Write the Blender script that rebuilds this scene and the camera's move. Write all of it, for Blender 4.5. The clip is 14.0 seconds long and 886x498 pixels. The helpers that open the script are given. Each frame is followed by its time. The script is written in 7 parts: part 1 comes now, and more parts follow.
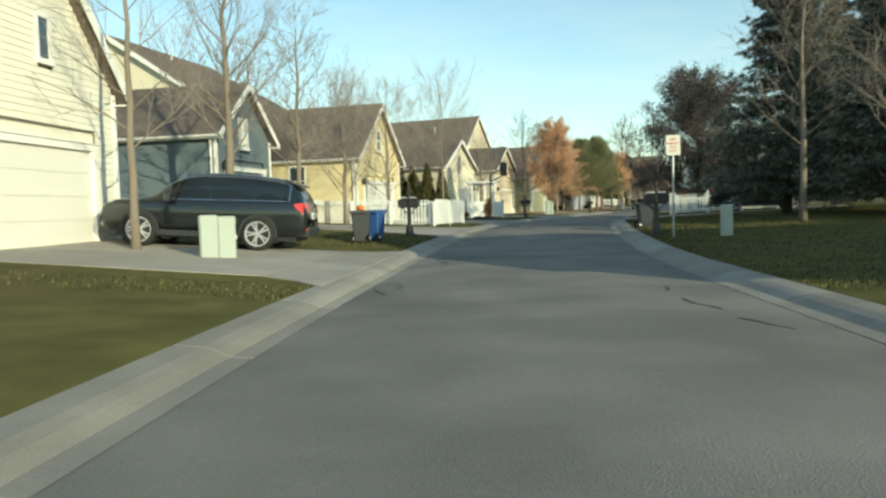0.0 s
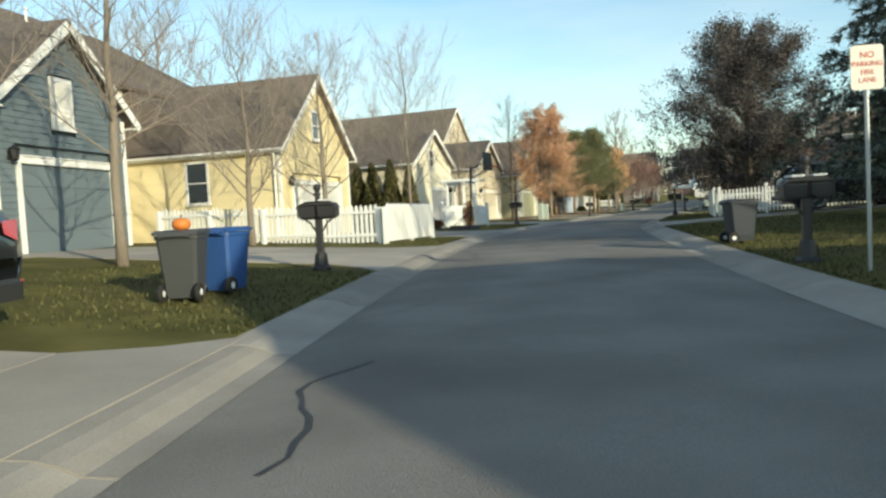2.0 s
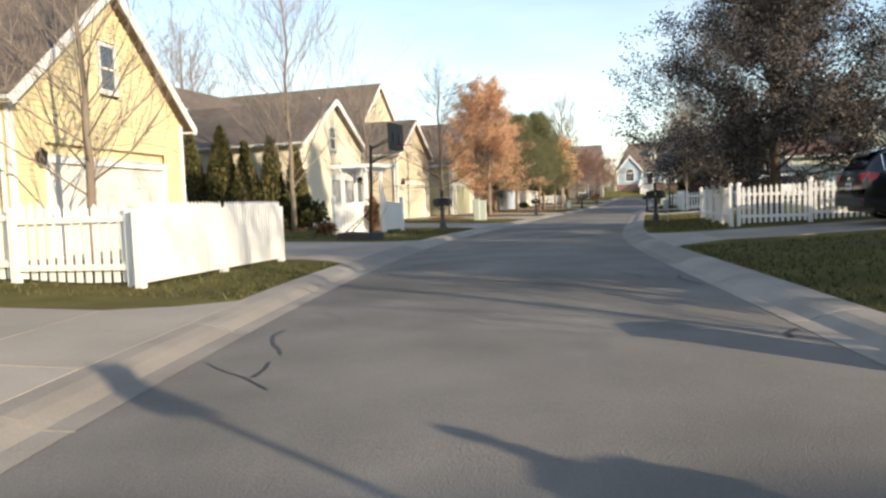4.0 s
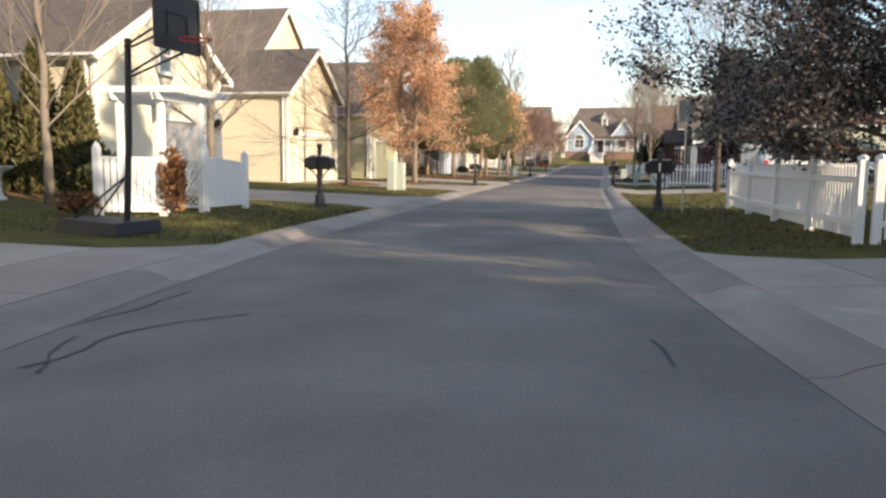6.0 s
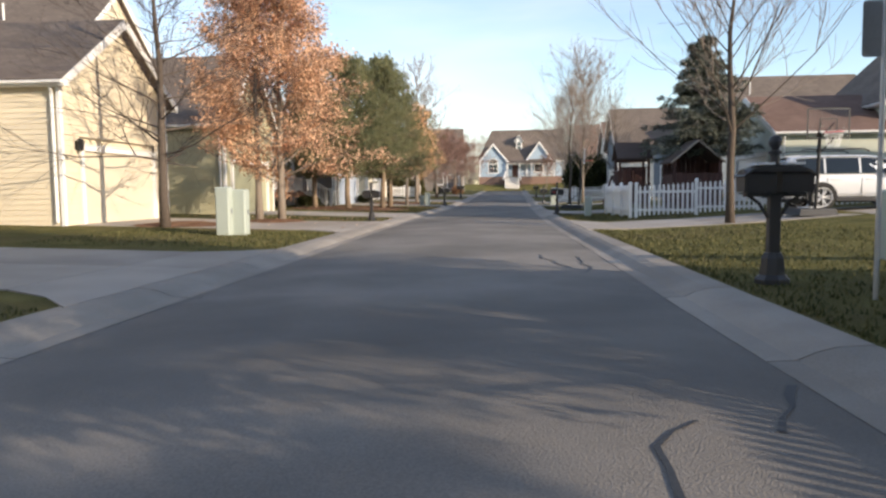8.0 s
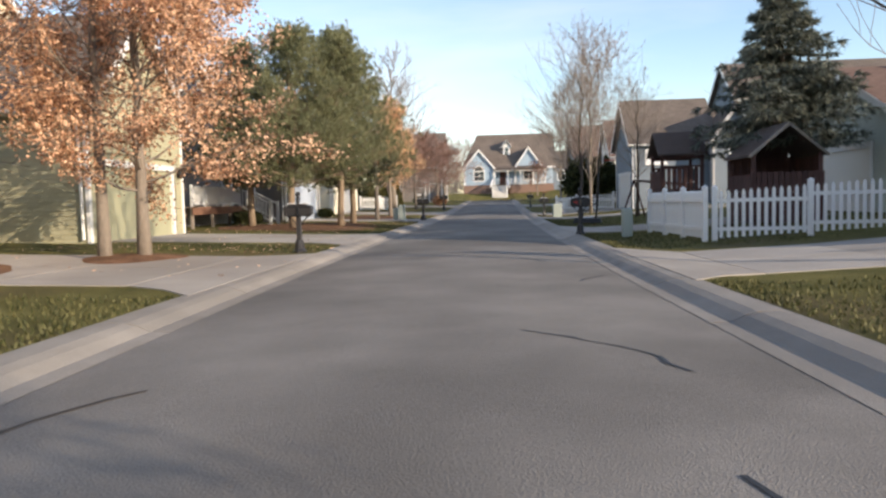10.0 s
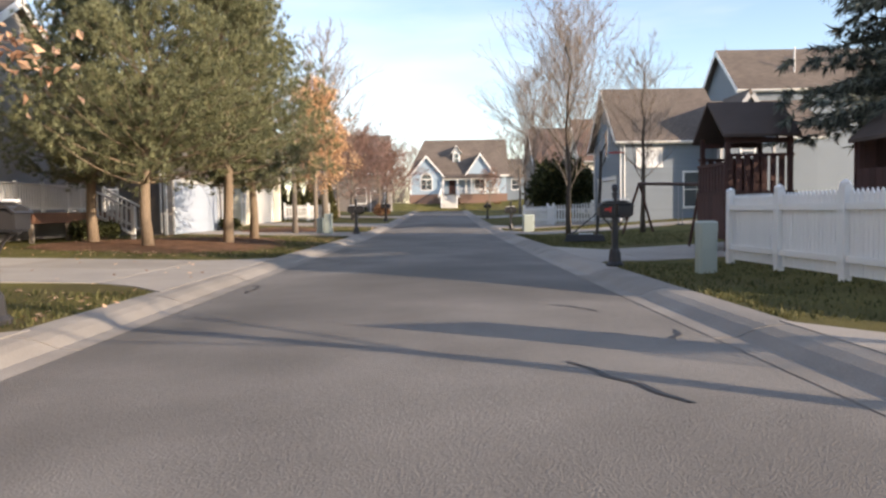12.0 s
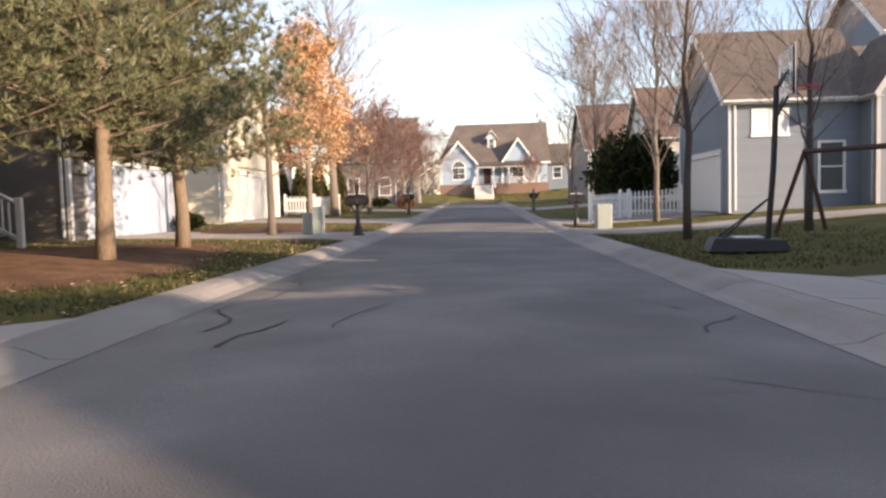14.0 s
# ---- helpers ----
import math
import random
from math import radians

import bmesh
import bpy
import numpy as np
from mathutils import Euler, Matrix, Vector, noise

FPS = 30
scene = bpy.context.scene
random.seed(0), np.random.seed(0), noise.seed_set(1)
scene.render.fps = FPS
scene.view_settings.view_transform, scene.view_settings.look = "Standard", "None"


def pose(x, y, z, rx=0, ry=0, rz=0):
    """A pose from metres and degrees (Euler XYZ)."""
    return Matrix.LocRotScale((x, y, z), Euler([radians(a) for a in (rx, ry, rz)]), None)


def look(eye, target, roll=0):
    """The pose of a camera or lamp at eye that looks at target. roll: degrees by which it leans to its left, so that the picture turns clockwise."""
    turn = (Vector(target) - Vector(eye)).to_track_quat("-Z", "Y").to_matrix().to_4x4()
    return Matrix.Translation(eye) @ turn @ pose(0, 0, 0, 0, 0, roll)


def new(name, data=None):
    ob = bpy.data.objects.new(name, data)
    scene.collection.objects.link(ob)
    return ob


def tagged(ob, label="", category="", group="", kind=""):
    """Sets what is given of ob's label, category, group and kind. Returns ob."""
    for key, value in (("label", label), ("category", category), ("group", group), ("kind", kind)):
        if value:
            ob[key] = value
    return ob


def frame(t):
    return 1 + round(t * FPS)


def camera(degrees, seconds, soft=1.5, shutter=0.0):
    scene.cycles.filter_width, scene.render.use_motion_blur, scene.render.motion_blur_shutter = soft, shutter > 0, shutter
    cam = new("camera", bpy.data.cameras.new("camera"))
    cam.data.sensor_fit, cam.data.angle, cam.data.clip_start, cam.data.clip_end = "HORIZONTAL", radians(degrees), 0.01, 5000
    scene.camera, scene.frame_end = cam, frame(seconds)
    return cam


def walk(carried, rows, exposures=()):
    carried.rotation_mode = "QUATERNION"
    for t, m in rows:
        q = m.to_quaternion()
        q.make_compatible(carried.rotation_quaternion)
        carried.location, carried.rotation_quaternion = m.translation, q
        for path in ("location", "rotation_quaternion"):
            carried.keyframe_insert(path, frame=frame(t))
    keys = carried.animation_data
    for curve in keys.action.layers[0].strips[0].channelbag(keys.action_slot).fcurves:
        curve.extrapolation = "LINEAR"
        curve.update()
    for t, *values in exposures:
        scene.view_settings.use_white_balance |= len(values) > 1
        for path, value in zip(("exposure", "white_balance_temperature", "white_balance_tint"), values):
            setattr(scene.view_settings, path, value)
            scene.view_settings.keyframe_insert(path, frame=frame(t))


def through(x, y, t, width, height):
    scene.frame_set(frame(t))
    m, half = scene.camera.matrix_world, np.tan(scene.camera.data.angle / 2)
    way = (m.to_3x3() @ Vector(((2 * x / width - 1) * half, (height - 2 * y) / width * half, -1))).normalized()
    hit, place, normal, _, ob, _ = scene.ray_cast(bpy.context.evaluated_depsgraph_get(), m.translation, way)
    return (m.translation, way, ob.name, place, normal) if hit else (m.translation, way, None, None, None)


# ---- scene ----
cam = camera(62.7, 14.0, soft=2.5)
PATH = [
    (0, (1.688, -0.976, 0.954), (1.629, 1.02, 0.843), -1.6),
    (0.5, (1.755, 1.978, 0.993), (1.71, 3.973, 0.852), -1.8),
    (1, (1.834, 4.843, 0.989), (1.825, 6.839, 0.865), -1.3),
    (1.5, (1.992, 7.574, 1.001), (1.995, 9.57, 0.871), -2.2),
    (2, (2.195, 10.537, 0.994), (2.181, 12.535, 0.897), -3.1),
    (2.5, (2.587, 13.277, 1.094), (2.59, 15.274, 0.981), -3.8),
    (3, (2.974, 16.002, 1.161), (3.094, 17.994, 1.029), -1.9),
    (3.2, (3.107, 17.116, 1.156), (3.229, 19.109, 1.032), -1.9),
    (5.3, (5.506, 29.338, 1.354), (5.729, 31.321, 1.211), -2.9),
    (5.5, (5.782, 30.385, 1.357), (6.0, 32.366, 1.184), -3.1),
    (6, (6.397, 33.096, 1.318), (6.709, 35.058, 1.081), 0.6),
    (6.5, (7.097, 36.02, 1.25), (7.572, 37.959, 1.125), -0.2),
    (6.8, (7.528, 37.795, 1.229), (8.026, 39.726, 1.079), -0.2),
    (7, (7.881, 38.941, 1.21), (8.36, 40.877, 1.063), -0.1),
    (7.5, (8.622, 41.728, 1.184), (9.154, 43.65, 1.031), -0.0),
    (7.7, (8.838, 42.751, 1.182), (9.377, 44.67, 1.025), -0.4),
    (9.8, (11.997, 52.675, 1.207), (12.57, 54.586, 1.063), -1.1),
    (10, (12.281, 53.674, 1.243), (12.869, 55.581, 1.111), -1.5),
    (10.5, (13.104, 56.144, 1.216), (13.75, 58.032, 1.085), -1.8),
    (11, (13.983, 58.483, 1.18), (14.655, 60.36, 1.024), -1.5),
    (11.5, (14.7, 60.729, 1.148), (15.406, 62.595, 1.006), -1.0),
    (12, (15.53, 63.128, 1.111), (16.26, 64.987, 1.007), -0.9),
    (12.5, (16.42, 65.507, 1.055), (17.157, 67.363, 0.943), -1.3),
    (13, (17.323, 67.841, 1.041), (18.107, 69.679, 0.946), -3.4),
    (13.5, (18.134, 70.204, 1.025), (18.839, 72.075, 0.97), -3.4),
    (14, (19.002, 72.512, 1.043), (19.646, 74.402, 0.92), -1.6),
]
walk(cam, [(t, look(eye, target, roll)) for t, eye, target, roll in PATH],
     [(0, 0.5, 6700, -12), (0.5, 0.5, 6750, -5), (1.5, 0.6, 6900, 6), (2, 0.6, 6650, -4), (2.5, 0.7, 6650, -3), (3.2, 0.9, 6800, 5), (5.3, 0.9, 7150, 14), (6, 1.05, 7150, 15), (6.5, 1.2, 7100, 16), (7.2, 0.95, 6800, 15), (7.7, 0.85, 6700, 15), (11, 0.85, 6650, 15), (12, 1.05, 6900, 18), (12.5, 1.12, 7100, 21), (14, 1.2, 7350, 24)])

# ---- daylight: low sun behind the camera, to its right ----
SUN_UP, SUN_TO = 16.0, Vector((0.62, -0.78, 0))
world = bpy.data.worlds.new("sky")
scene.world = world
world.use_nodes = True
_n = world.node_tree.nodes
_sky = _n.new("ShaderNodeTexSky")
_sky.sky_type, _sky.sun_disc = "NISHITA", False
_sky.sun_elevation = radians(SUN_UP)
_sky.sun_rotation = math.atan2(SUN_TO.x, SUN_TO.y)
_sky.air_density, _sky.dust_density, _sky.ozone_density = 1.0, 0.25, 1.6
_n["Background"].inputs["Strength"].default_value = 0.15
# a thin veil of high cloud, drawn out along the horizon
_tc, _map, _cloud, _ramp, _veil = (_n.new("ShaderNode" + k) for k in ("TexCoord", "Mapping", "TexNoise", "ValToRGB", "MixRGB"))
_map.inputs["Scale"].default_value = (1.0, 1.0, 5.0)
_cloud.inputs["Scale"].default_value, _cloud.inputs["Detail"].default_value = 2.2, 6
_ramp.color_ramp.elements[0].position, _ramp.color_ramp.elements[1].position = 0.42, 0.75
_ramp.color_ramp.elements[1].color = (0.45, 0.45, 0.45, 1)
_veil.inputs["Color2"].default_value = (4.6, 4.7, 4.9, 1)
for _a, _b in ((_tc.outputs["Generated"], _map.inputs["Vector"]), (_map.outputs["Vector"], _cloud.inputs["Vector"]), (_cloud.outputs["Fac"], _ramp.inputs["Fac"]), (_ramp.outputs["Color"], _veil.inputs["Fac"]),
               (_sky.outputs["Color"], _veil.inputs["Color1"]), (_veil.outputs["Color"], _n["Background"].inputs["Color"])):
    world.node_tree.links.new(_a, _b)
sun_data = bpy.data.lights.new("sun", "SUN")
sun_data.energy, sun_data.angle, sun_data.color = 3.6, radians(0.6), (1.0, 0.86, 0.66)
sun = new("sun", sun_data)
_to = Vector((SUN_TO.x, SUN_TO.y, math.tan(radians(SUN_UP)) * SUN_TO.length))
sun.matrix_world = look(_to * 60, (0, 0, 0))

# ---- materials ----


def material(name, colour, rough=0.7, metal=0.0, spread=0.12, grain=8.0, fine=60.0, bump=0.15, tint=None, per_object=0.0, per_island=0.0, spec=0.4,
             stretch=(1, 1, 1), stain=None, depth=0.01):
    """A painted or natural surface: two scales of noise in colour, fine relief, optional stain colour and per-piece variation."""
    m = bpy.data.materials.new(name)
    m.use_nodes = True
    nt = m.node_tree
    b = nt.nodes["Principled BSDF"]
    b.inputs["Roughness"].default_value, b.inputs["Metallic"].default_value = rough, metal
    b.inputs["Specular IOR Level"].default_value = spec
    co = nt.nodes.new("ShaderNodeNewGeometry") if per_island else None
    tc = nt.nodes.new("ShaderNodeTexCoord")
    mp = nt.nodes.new("ShaderNodeMapping")
    mp.inputs["Scale"].default_value = stretch
    nt.links.new(tc.outputs["Object"], mp.inputs["Vector"])

    def noise_node(scale, detail):
        t = nt.nodes.new("ShaderNodeTexNoise")
        t.inputs["Scale"].default_value, t.inputs["Detail"].default_value = scale, detail
        nt.links.new(mp.outputs["Vector"], t.inputs["Vector"])
        return t

    big, small = noise_node(grain * 0.12, 4), noise_node(fine, 3)
    ramp = nt.nodes.new("ShaderNodeValToRGB")
    other = tint or colour
    lo = tuple(c * (1 - spread) for c in colour) + (1,)
    hi = tuple(min(1, c * (1 + spread)) for c in other) + (1,)
    ramp.color_ramp.elements[0].color, ramp.color_ramp.elements[1].color = lo, hi
    ramp.color_ramp.elements[0].position, ramp.color_ramp.elements[1].position = 0.3, 0.7
    mix = nt.nodes.new("ShaderNodeMath")
    mix.operation = "MULTIPLY_ADD"
    mix.inputs[1].default_value, mix.inputs[2].default_value = 0.45, 0.0
    nt.links.new(small.outputs["Fac"], mix.inputs[0])
    add = nt.nodes.new("ShaderNodeMath")
    add.operation = "MULTIPLY_ADD"
    add.inputs[1].default_value = 0.6
    nt.links.new(big.outputs["Fac"], add.inputs[0])
    nt.links.new(mix.outputs[0], add.inputs[2])
    fac = add.outputs[0]
    if per_object or per_island:
        rnd = nt.nodes.new("ShaderNodeObjectInfo") if per_object else co
        out = rnd.outputs["Random"] if per_object else rnd.outputs["Random Per Island"]
        ma = nt.nodes.new("ShaderNodeMath")
        ma.operation = "MULTIPLY_ADD"
        ma.inputs[1].default_value = per_object or per_island
        nt.links.new(out, ma.inputs[0])
        sub = nt.nodes.new("ShaderNodeMath")
        sub.operation = "SUBTRACT"
        sub.inputs[1].default_value = (per_object or per_island) / 2
        nt.links.new(fac, ma.inputs[2])
        nt.links.new(ma.outputs[0], sub.inputs[0])
        fac = sub.outputs[0]
    nt.links.new(fac, ramp.inputs["Fac"])
    colour_out = ramp.outputs["Color"]
    if stain:
        st = noise_node(grain * 0.035, 5)
        sr = nt.nodes.new("ShaderNodeValToRGB")
        sr.color_ramp.elements[0].position, sr.color_ramp.elements[1].position = 0.5, 0.68
        mx = nt.nodes.new("ShaderNodeMixRGB")
        mx.inputs["Color2"].default_value = (*stain, 1)
        nt.links.new(st.outputs["Fac"], sr.inputs["Fac"])
        nt.links.new(sr.outputs["Color"], mx.inputs["Fac"])
        nt.links.new(colour_out, mx.inputs["Color1"])
        colour_out = mx.outputs["Color"]
    nt.links.new(colour_out, b.inputs["Base Color"])
    if bump:
        bp = nt.nodes.new("ShaderNodeBump")
        bp.inputs["Strength"].default_value, bp.inputs["Distance"].default_value = bump, depth
        nt.links.new(small.outputs["Fac"], bp.inputs["Height"])
        nt.links.new(bp.outputs["Normal"], b.inputs["Normal"])
    return m


def leaf_material(name, colour, tint, spread=0.3, through=0.25):
    m = material(name, colour, 0.65, tint=tint, spread=spread, grain=6, fine=20, bump=0, per_island=0.9, spec=0.25)
    nt = m.node_tree
    b = nt.nodes["Principled BSDF"]
    tr = nt.nodes.new("ShaderNodeBsdfTranslucent")
    mx = nt.nodes.new("ShaderNodeMixShader")
    mx.inputs["Fac"].default_value = through
    nt.links.new(b.inputs["Base Color"].links[0].from_socket, tr.inputs["Color"])
    nt.links.new(b.outputs[0], mx.inputs[1])
    nt.links.new(tr.outputs[0], mx.inputs[2])
    nt.links.new(mx.outputs[0], nt.nodes["Material Output"].inputs["Surface"])
    return m


def roof_material(name, colour):
    """Asphalt shingles: staggered tabs in low relief, each a slightly different shade."""
    m = material(name, colour, 0.92, spread=0.2, grain=5, fine=45, bump=0.25, spec=0.15, stain=tuple(c * 0.8 for c in colour))
    nt = m.node_tree
    b = nt.nodes["Principled BSDF"]
    uv = nt.nodes.new("ShaderNodeUVMap")
    br = nt.nodes.new("ShaderNodeTexBrick")
    br.inputs["Scale"].default_value = 1.0
    br.inputs["Brick Width"].default_value, br.inputs["Row Height"].default_value, br.inputs["Mortar Size"].default_value = 0.3, 0.15, 0.012
    br.inputs["Color1"].default_value, br.inputs["Color2"].default_value, br.inputs["Mortar"].default_value = (1.08,) * 3 + (1,), (0.86,) * 3 + (1,), (0.7,) * 3 + (1,)
    nt.links.new(uv.outputs["UV"], br.inputs["Vector"])
    mx = nt.nodes.new("ShaderNodeMixRGB")
    mx.blend_type = "MULTIPLY"
    mx.inputs["Fac"].default_value = 1.0
    nt.links.new(b.inputs["Base Color"].links[0].from_socket, mx.inputs["Color1"])
    nt.links.new(br.outputs["Color"], mx.inputs["Color2"])
    nt.links.new(mx.outputs["Color"], b.inputs["Base Color"])
    return m


def glass_material(name, colour, rough=0.06):
    m = material(name, colour, rough, spread=0.1, grain=2, fine=4, bump=0.02, spec=0.9)
    m.node_tree.nodes["Principled BSDF"].inputs["Coat Weight"].default_value = 0.6
    return m


GRASS = material("lawn", (0.095, 0.10, 0.030), 0.95, spread=0.35, grain=9, fine=90, bump=0.9, tint=(0.155, 0.138, 0.05), stain=(0.145, 0.12, 0.055), spec=0.1, depth=0.04)
BLADES = leaf_material("grass_blades", (0.08, 0.088, 0.030), (0.13, 0.12, 0.05), 0.25, 0.3)
ASPHALT = material("asphalt", (0.205, 0.19, 0.172), 0.9, spread=0.34, grain=5, fine=75, bump=0.9, stain=(0.135, 0.126, 0.114), spec=0.2)
TAR = material("crack_filler", (0.03, 0.03, 0.032), 0.55, grain=10, fine=60)
KERB = material("kerb_concrete", (0.30, 0.27, 0.235), 0.9, spread=0.24, grain=10, fine=70, bump=0.6, stain=(0.25, 0.225, 0.195), per_object=0.3)
DRIVE = material("drive_concrete", (0.34, 0.305, 0.265), 0.9, spread=0.22, grain=6, fine=70, bump=0.5, stain=(0.29, 0.26, 0.225), per_object=0.3)
MULCH = material("mulch", (0.16, 0.085, 0.05), 0.98, spread=0.45, grain=20, fine=70, bump=1.0, tint=(0.23, 0.13, 0.08), depth=0.04, spec=0.1)
CREAM = material("cream_siding", (0.74, 0.68, 0.53), 0.65, spread=0.05, grain=4, fine=50, bump=0.08, per_object=0.25)
IVORY = material("ivory_siding", (0.76, 0.73, 0.63), 0.65, spread=0.05, grain=4, fine=50, bump=0.08, per_object=0.25)
YELLOW = material("yellow_siding", (0.74, 0.63, 0.38), 0.65, spread=0.05, grain=4, fine=50, bump=0.08, per_object=0.25)
BUFF = material("buff_siding", (0.69, 0.61, 0.46), 0.65, spread=0.05, grain=4, fine=50, bump=0.08, per_object=0.25)
OLIVE = material("olive_yellow_siding", (0.41, 0.385, 0.255), 0.65, spread=0.05, grain=4, fine=50, bump=0.08, per_object=0.25)
DOOR_BUFF = material("buff_door_paint", (0.64, 0.58, 0.46), 0.5, spread=0.04, grain=4, fine=50, bump=0.05)
OLIVE_DOOR = material("olive_door_paint", (0.39, 0.38, 0.25), 0.5, spread=0.04, grain=4, fine=50, bump=0.05)
BLUE = material("slate_blue_siding", (0.135, 0.17, 0.192), 0.65, spread=0.06, grain=4, fine=50, bump=0.08, per_object=0.25)
SLATE = material("blue_siding", (0.19, 0.225, 0.26), 0.65, spread=0.06, grain=4, fine=50, bump=0.08, per_object=0.25)
GREY = material("grey_siding", (0.42, 0.41, 0.40), 0.65, spread=0.06, grain=4, fine=50, bump=0.08, per_object=0.25)
GREIGE = material("greige_siding", (0.33, 0.315, 0.30), 0.65, spread=0.06, grain=4, fine=50, bump=0.08, per_object=0.1)
TAUPE = material("taupe_siding", (0.20, 0.175, 0.155), 0.65, spread=0.06, grain=4, fine=50, bump=0.08, per_object=0.25)
SAGE = material("pale_sage_siding", (0.52, 0.55, 0.47), 0.65, spread=0.06, grain=4, fine=50, bump=0.08, per_object=0.25)
DOOR_BLUE = material("pale_blue_door_paint", (0.44, 0.50, 0.58), 0.45, spread=0.04, grain=5, fine=40, bump=0.05)
COTTAGE = material("cottage_blue_siding", (0.36, 0.46, 0.55), 0.65, spread=0.05, grain=4, fine=50, bump=0.08)
WHITE = material("white_paint", (0.80, 0.79, 0.76), 0.5, spread=0.04, grain=6, fine=60, bump=0.05, per_object=0.15)
DOOR_WHITE = material("garage_door_paint", (0.74, 0.72, 0.66), 0.45, spread=0.04, grain=5, fine=40, bump=0.05)
VINYL = material("white_vinyl", (0.82, 0.82, 0.80), 0.38, spread=0.03, grain=6, fine=40, bump=0.03, per_object=0.2, stain=(0.74, 0.73, 0.69))
ROOF = roof_material("brown_grey_shingle", (0.165, 0.135, 0.115))
ROOF_RED = roof_material("reddish_shingle", (0.19, 0.125, 0.10))
GLASS = glass_material("window_glass", (0.05, 0.06, 0.07))
CAR_GLASS = glass_material("tinted_glass", (0.010, 0.013, 0.015))
CAR_GLASS.node_tree.nodes["Principled BSDF"].inputs["Coat Weight"].default_value = 0.0
CAR_GLASS.node_tree.nodes["Principled BSDF"].inputs["Specular IOR Level"].default_value = 0.5
CLEAR = material("clear_acrylic", (0.95, 0.96, 0.97), 0.05, spread=0.01, bump=0, spec=0.5)
CLEAR.node_tree.nodes["Principled BSDF"].inputs["Transmission Weight"].default_value = 1.0
CLEAR.node_tree.nodes["Principled BSDF"].inputs["IOR"].default_value = 1.15
PLAY_ROOF = material("brown_shingles", (0.085, 0.062, 0.052), 0.9, spread=0.25, grain=10, fine=40, bump=0.4)
BRICK = material("brick", (0.21, 0.135, 0.105), 0.9, spread=0.2, grain=10, fine=60, bump=0.4, per_object=0.6)
BARK = material("bark", (0.225, 0.188, 0.152), 0.95, spread=0.3, grain=12, fine=30, bump=0.8, stretch=(1, 1, 0.25), spec=0.15, depth=0.02)
BARK_DARK = material("dark_bark", (0.10, 0.08, 0.065), 0.95, spread=0.3, grain=12, fine=30, bump=0.8, stretch=(1, 1, 0.25), spec=0.15, depth=0.02)
TWIG = material("twigs", (0.27, 0.228, 0.195), 0.9, spread=0.2, grain=6, fine=20, bump=0, spec=0.15)
TWIG_DARK = material("dark_twigs", (0.075, 0.06, 0.055), 0.9, spread=0.2, grain=6, fine=20, bump=0, spec=0.15)
RUSSET = leaf_material("russet_leaves", (0.42, 0.23, 0.135), (0.70, 0.46, 0.30), 0.34, 0.35)
ORANGE = leaf_material("orange_leaves", (0.54, 0.32, 0.17), (0.72, 0.49, 0.29), 0.3, 0.35)
PEAR_LEAF = leaf_material("dull_purple_leaves", (0.062, 0.056, 0.054), (0.155, 0.138, 0.13), 0.4, 0.25)
PINE = leaf_material("pine_needles", (0.10, 0.118, 0.062), (0.235, 0.235, 0.125), 0.35, 0.25)
BARK_PINE = material("pine_bark", (0.245, 0.185, 0.13), 0.95, spread=0.32, grain=12, fine=26, bump=0.9, stretch=(1, 1, 0.3), spec=0.15, depth=0.025, stain=(0.20, 0.145, 0.105))
SPRUCE = leaf_material("spruce_needles", (0.082, 0.094, 0.076), (0.195, 0.208, 0.168), 0.35, 0.25)
CEDAR = leaf_material("arborvitae_sprays", (0.066, 0.068, 0.027), (0.15, 0.135, 0.055), 0.3, 0.2)
MAROON = leaf_material("maroon_twigs", (0.20, 0.11, 0.085), (0.33, 0.20, 0.155), 0.3, 0.2)
VINE = leaf_material("dry_vine_leaves", (0.16, 0.07, 0.035), (0.30, 0.17, 0.09), 0.3, 0.2)
SHRUB = leaf_material("shrub_leaves", (0.03, 0.04, 0.018), (0.07, 0.075, 0.03), 0.3, 0.15)
BLACK = material("black_metal", (0.022, 0.022, 0.024), 0.45, spread=0.2, grain=8, fine=60, bump=0.08)
BLACK_PLASTIC = material("black_plastic", (0.03, 0.031, 0.033), 0.6, spread=0.15, grain=8, fine=80, bump=0.1)
MAIL = material("mailbox_paint", (0.035, 0.033, 0.034), 0.42, spread=0.2, grain=8, fine=60, bump=0.08, stain=(0.06, 0.055, 0.05))
STEEL = material("galvanised_steel", (0.42, 0.43, 0.44), 0.45, 0.8, grain=8, fine=60, bump=0.08)
CHROME = material("chrome", (0.75, 0.75, 0.76), 0.15, 1.0, spread=0.03, grain=4, fine=20, bump=0)
ALLOY = material("alloy", (0.56, 0.56, 0.58), 0.3, 0.4, spread=0.05, grain=4, fine=20, bump=0)
RUBBER = material("rubber", (0.022, 0.021, 0.02), 0.85, spread=0.2, grain=10, fine=60, bump=0.2)
RED_LENS = material("red_lens", (0.55, 0.02, 0.018), 0.15, spread=0.1, grain=10, fine=80, bump=0.05, spec=0.7)
LENS = material("clear_lens", (0.7, 0.7, 0.68), 0.12, spread=0.05, grain=10, fine=80, bump=0.05, spec=0.7)
RED = material("red_paint", (0.55, 0.05, 0.04), 0.45, grain=8, fine=40, bump=0.05)
SIGN_RED = material("sign_red", (0.62, 0.10, 0.06), 0.5, grain=6, fine=40, bump=0)
SIGN_WHITE = material("sign_white", (0.68, 0.65, 0.58), 0.4, spread=0.05, grain=8, fine=30, bump=0.02, stain=(0.70, 0.66, 0.58))
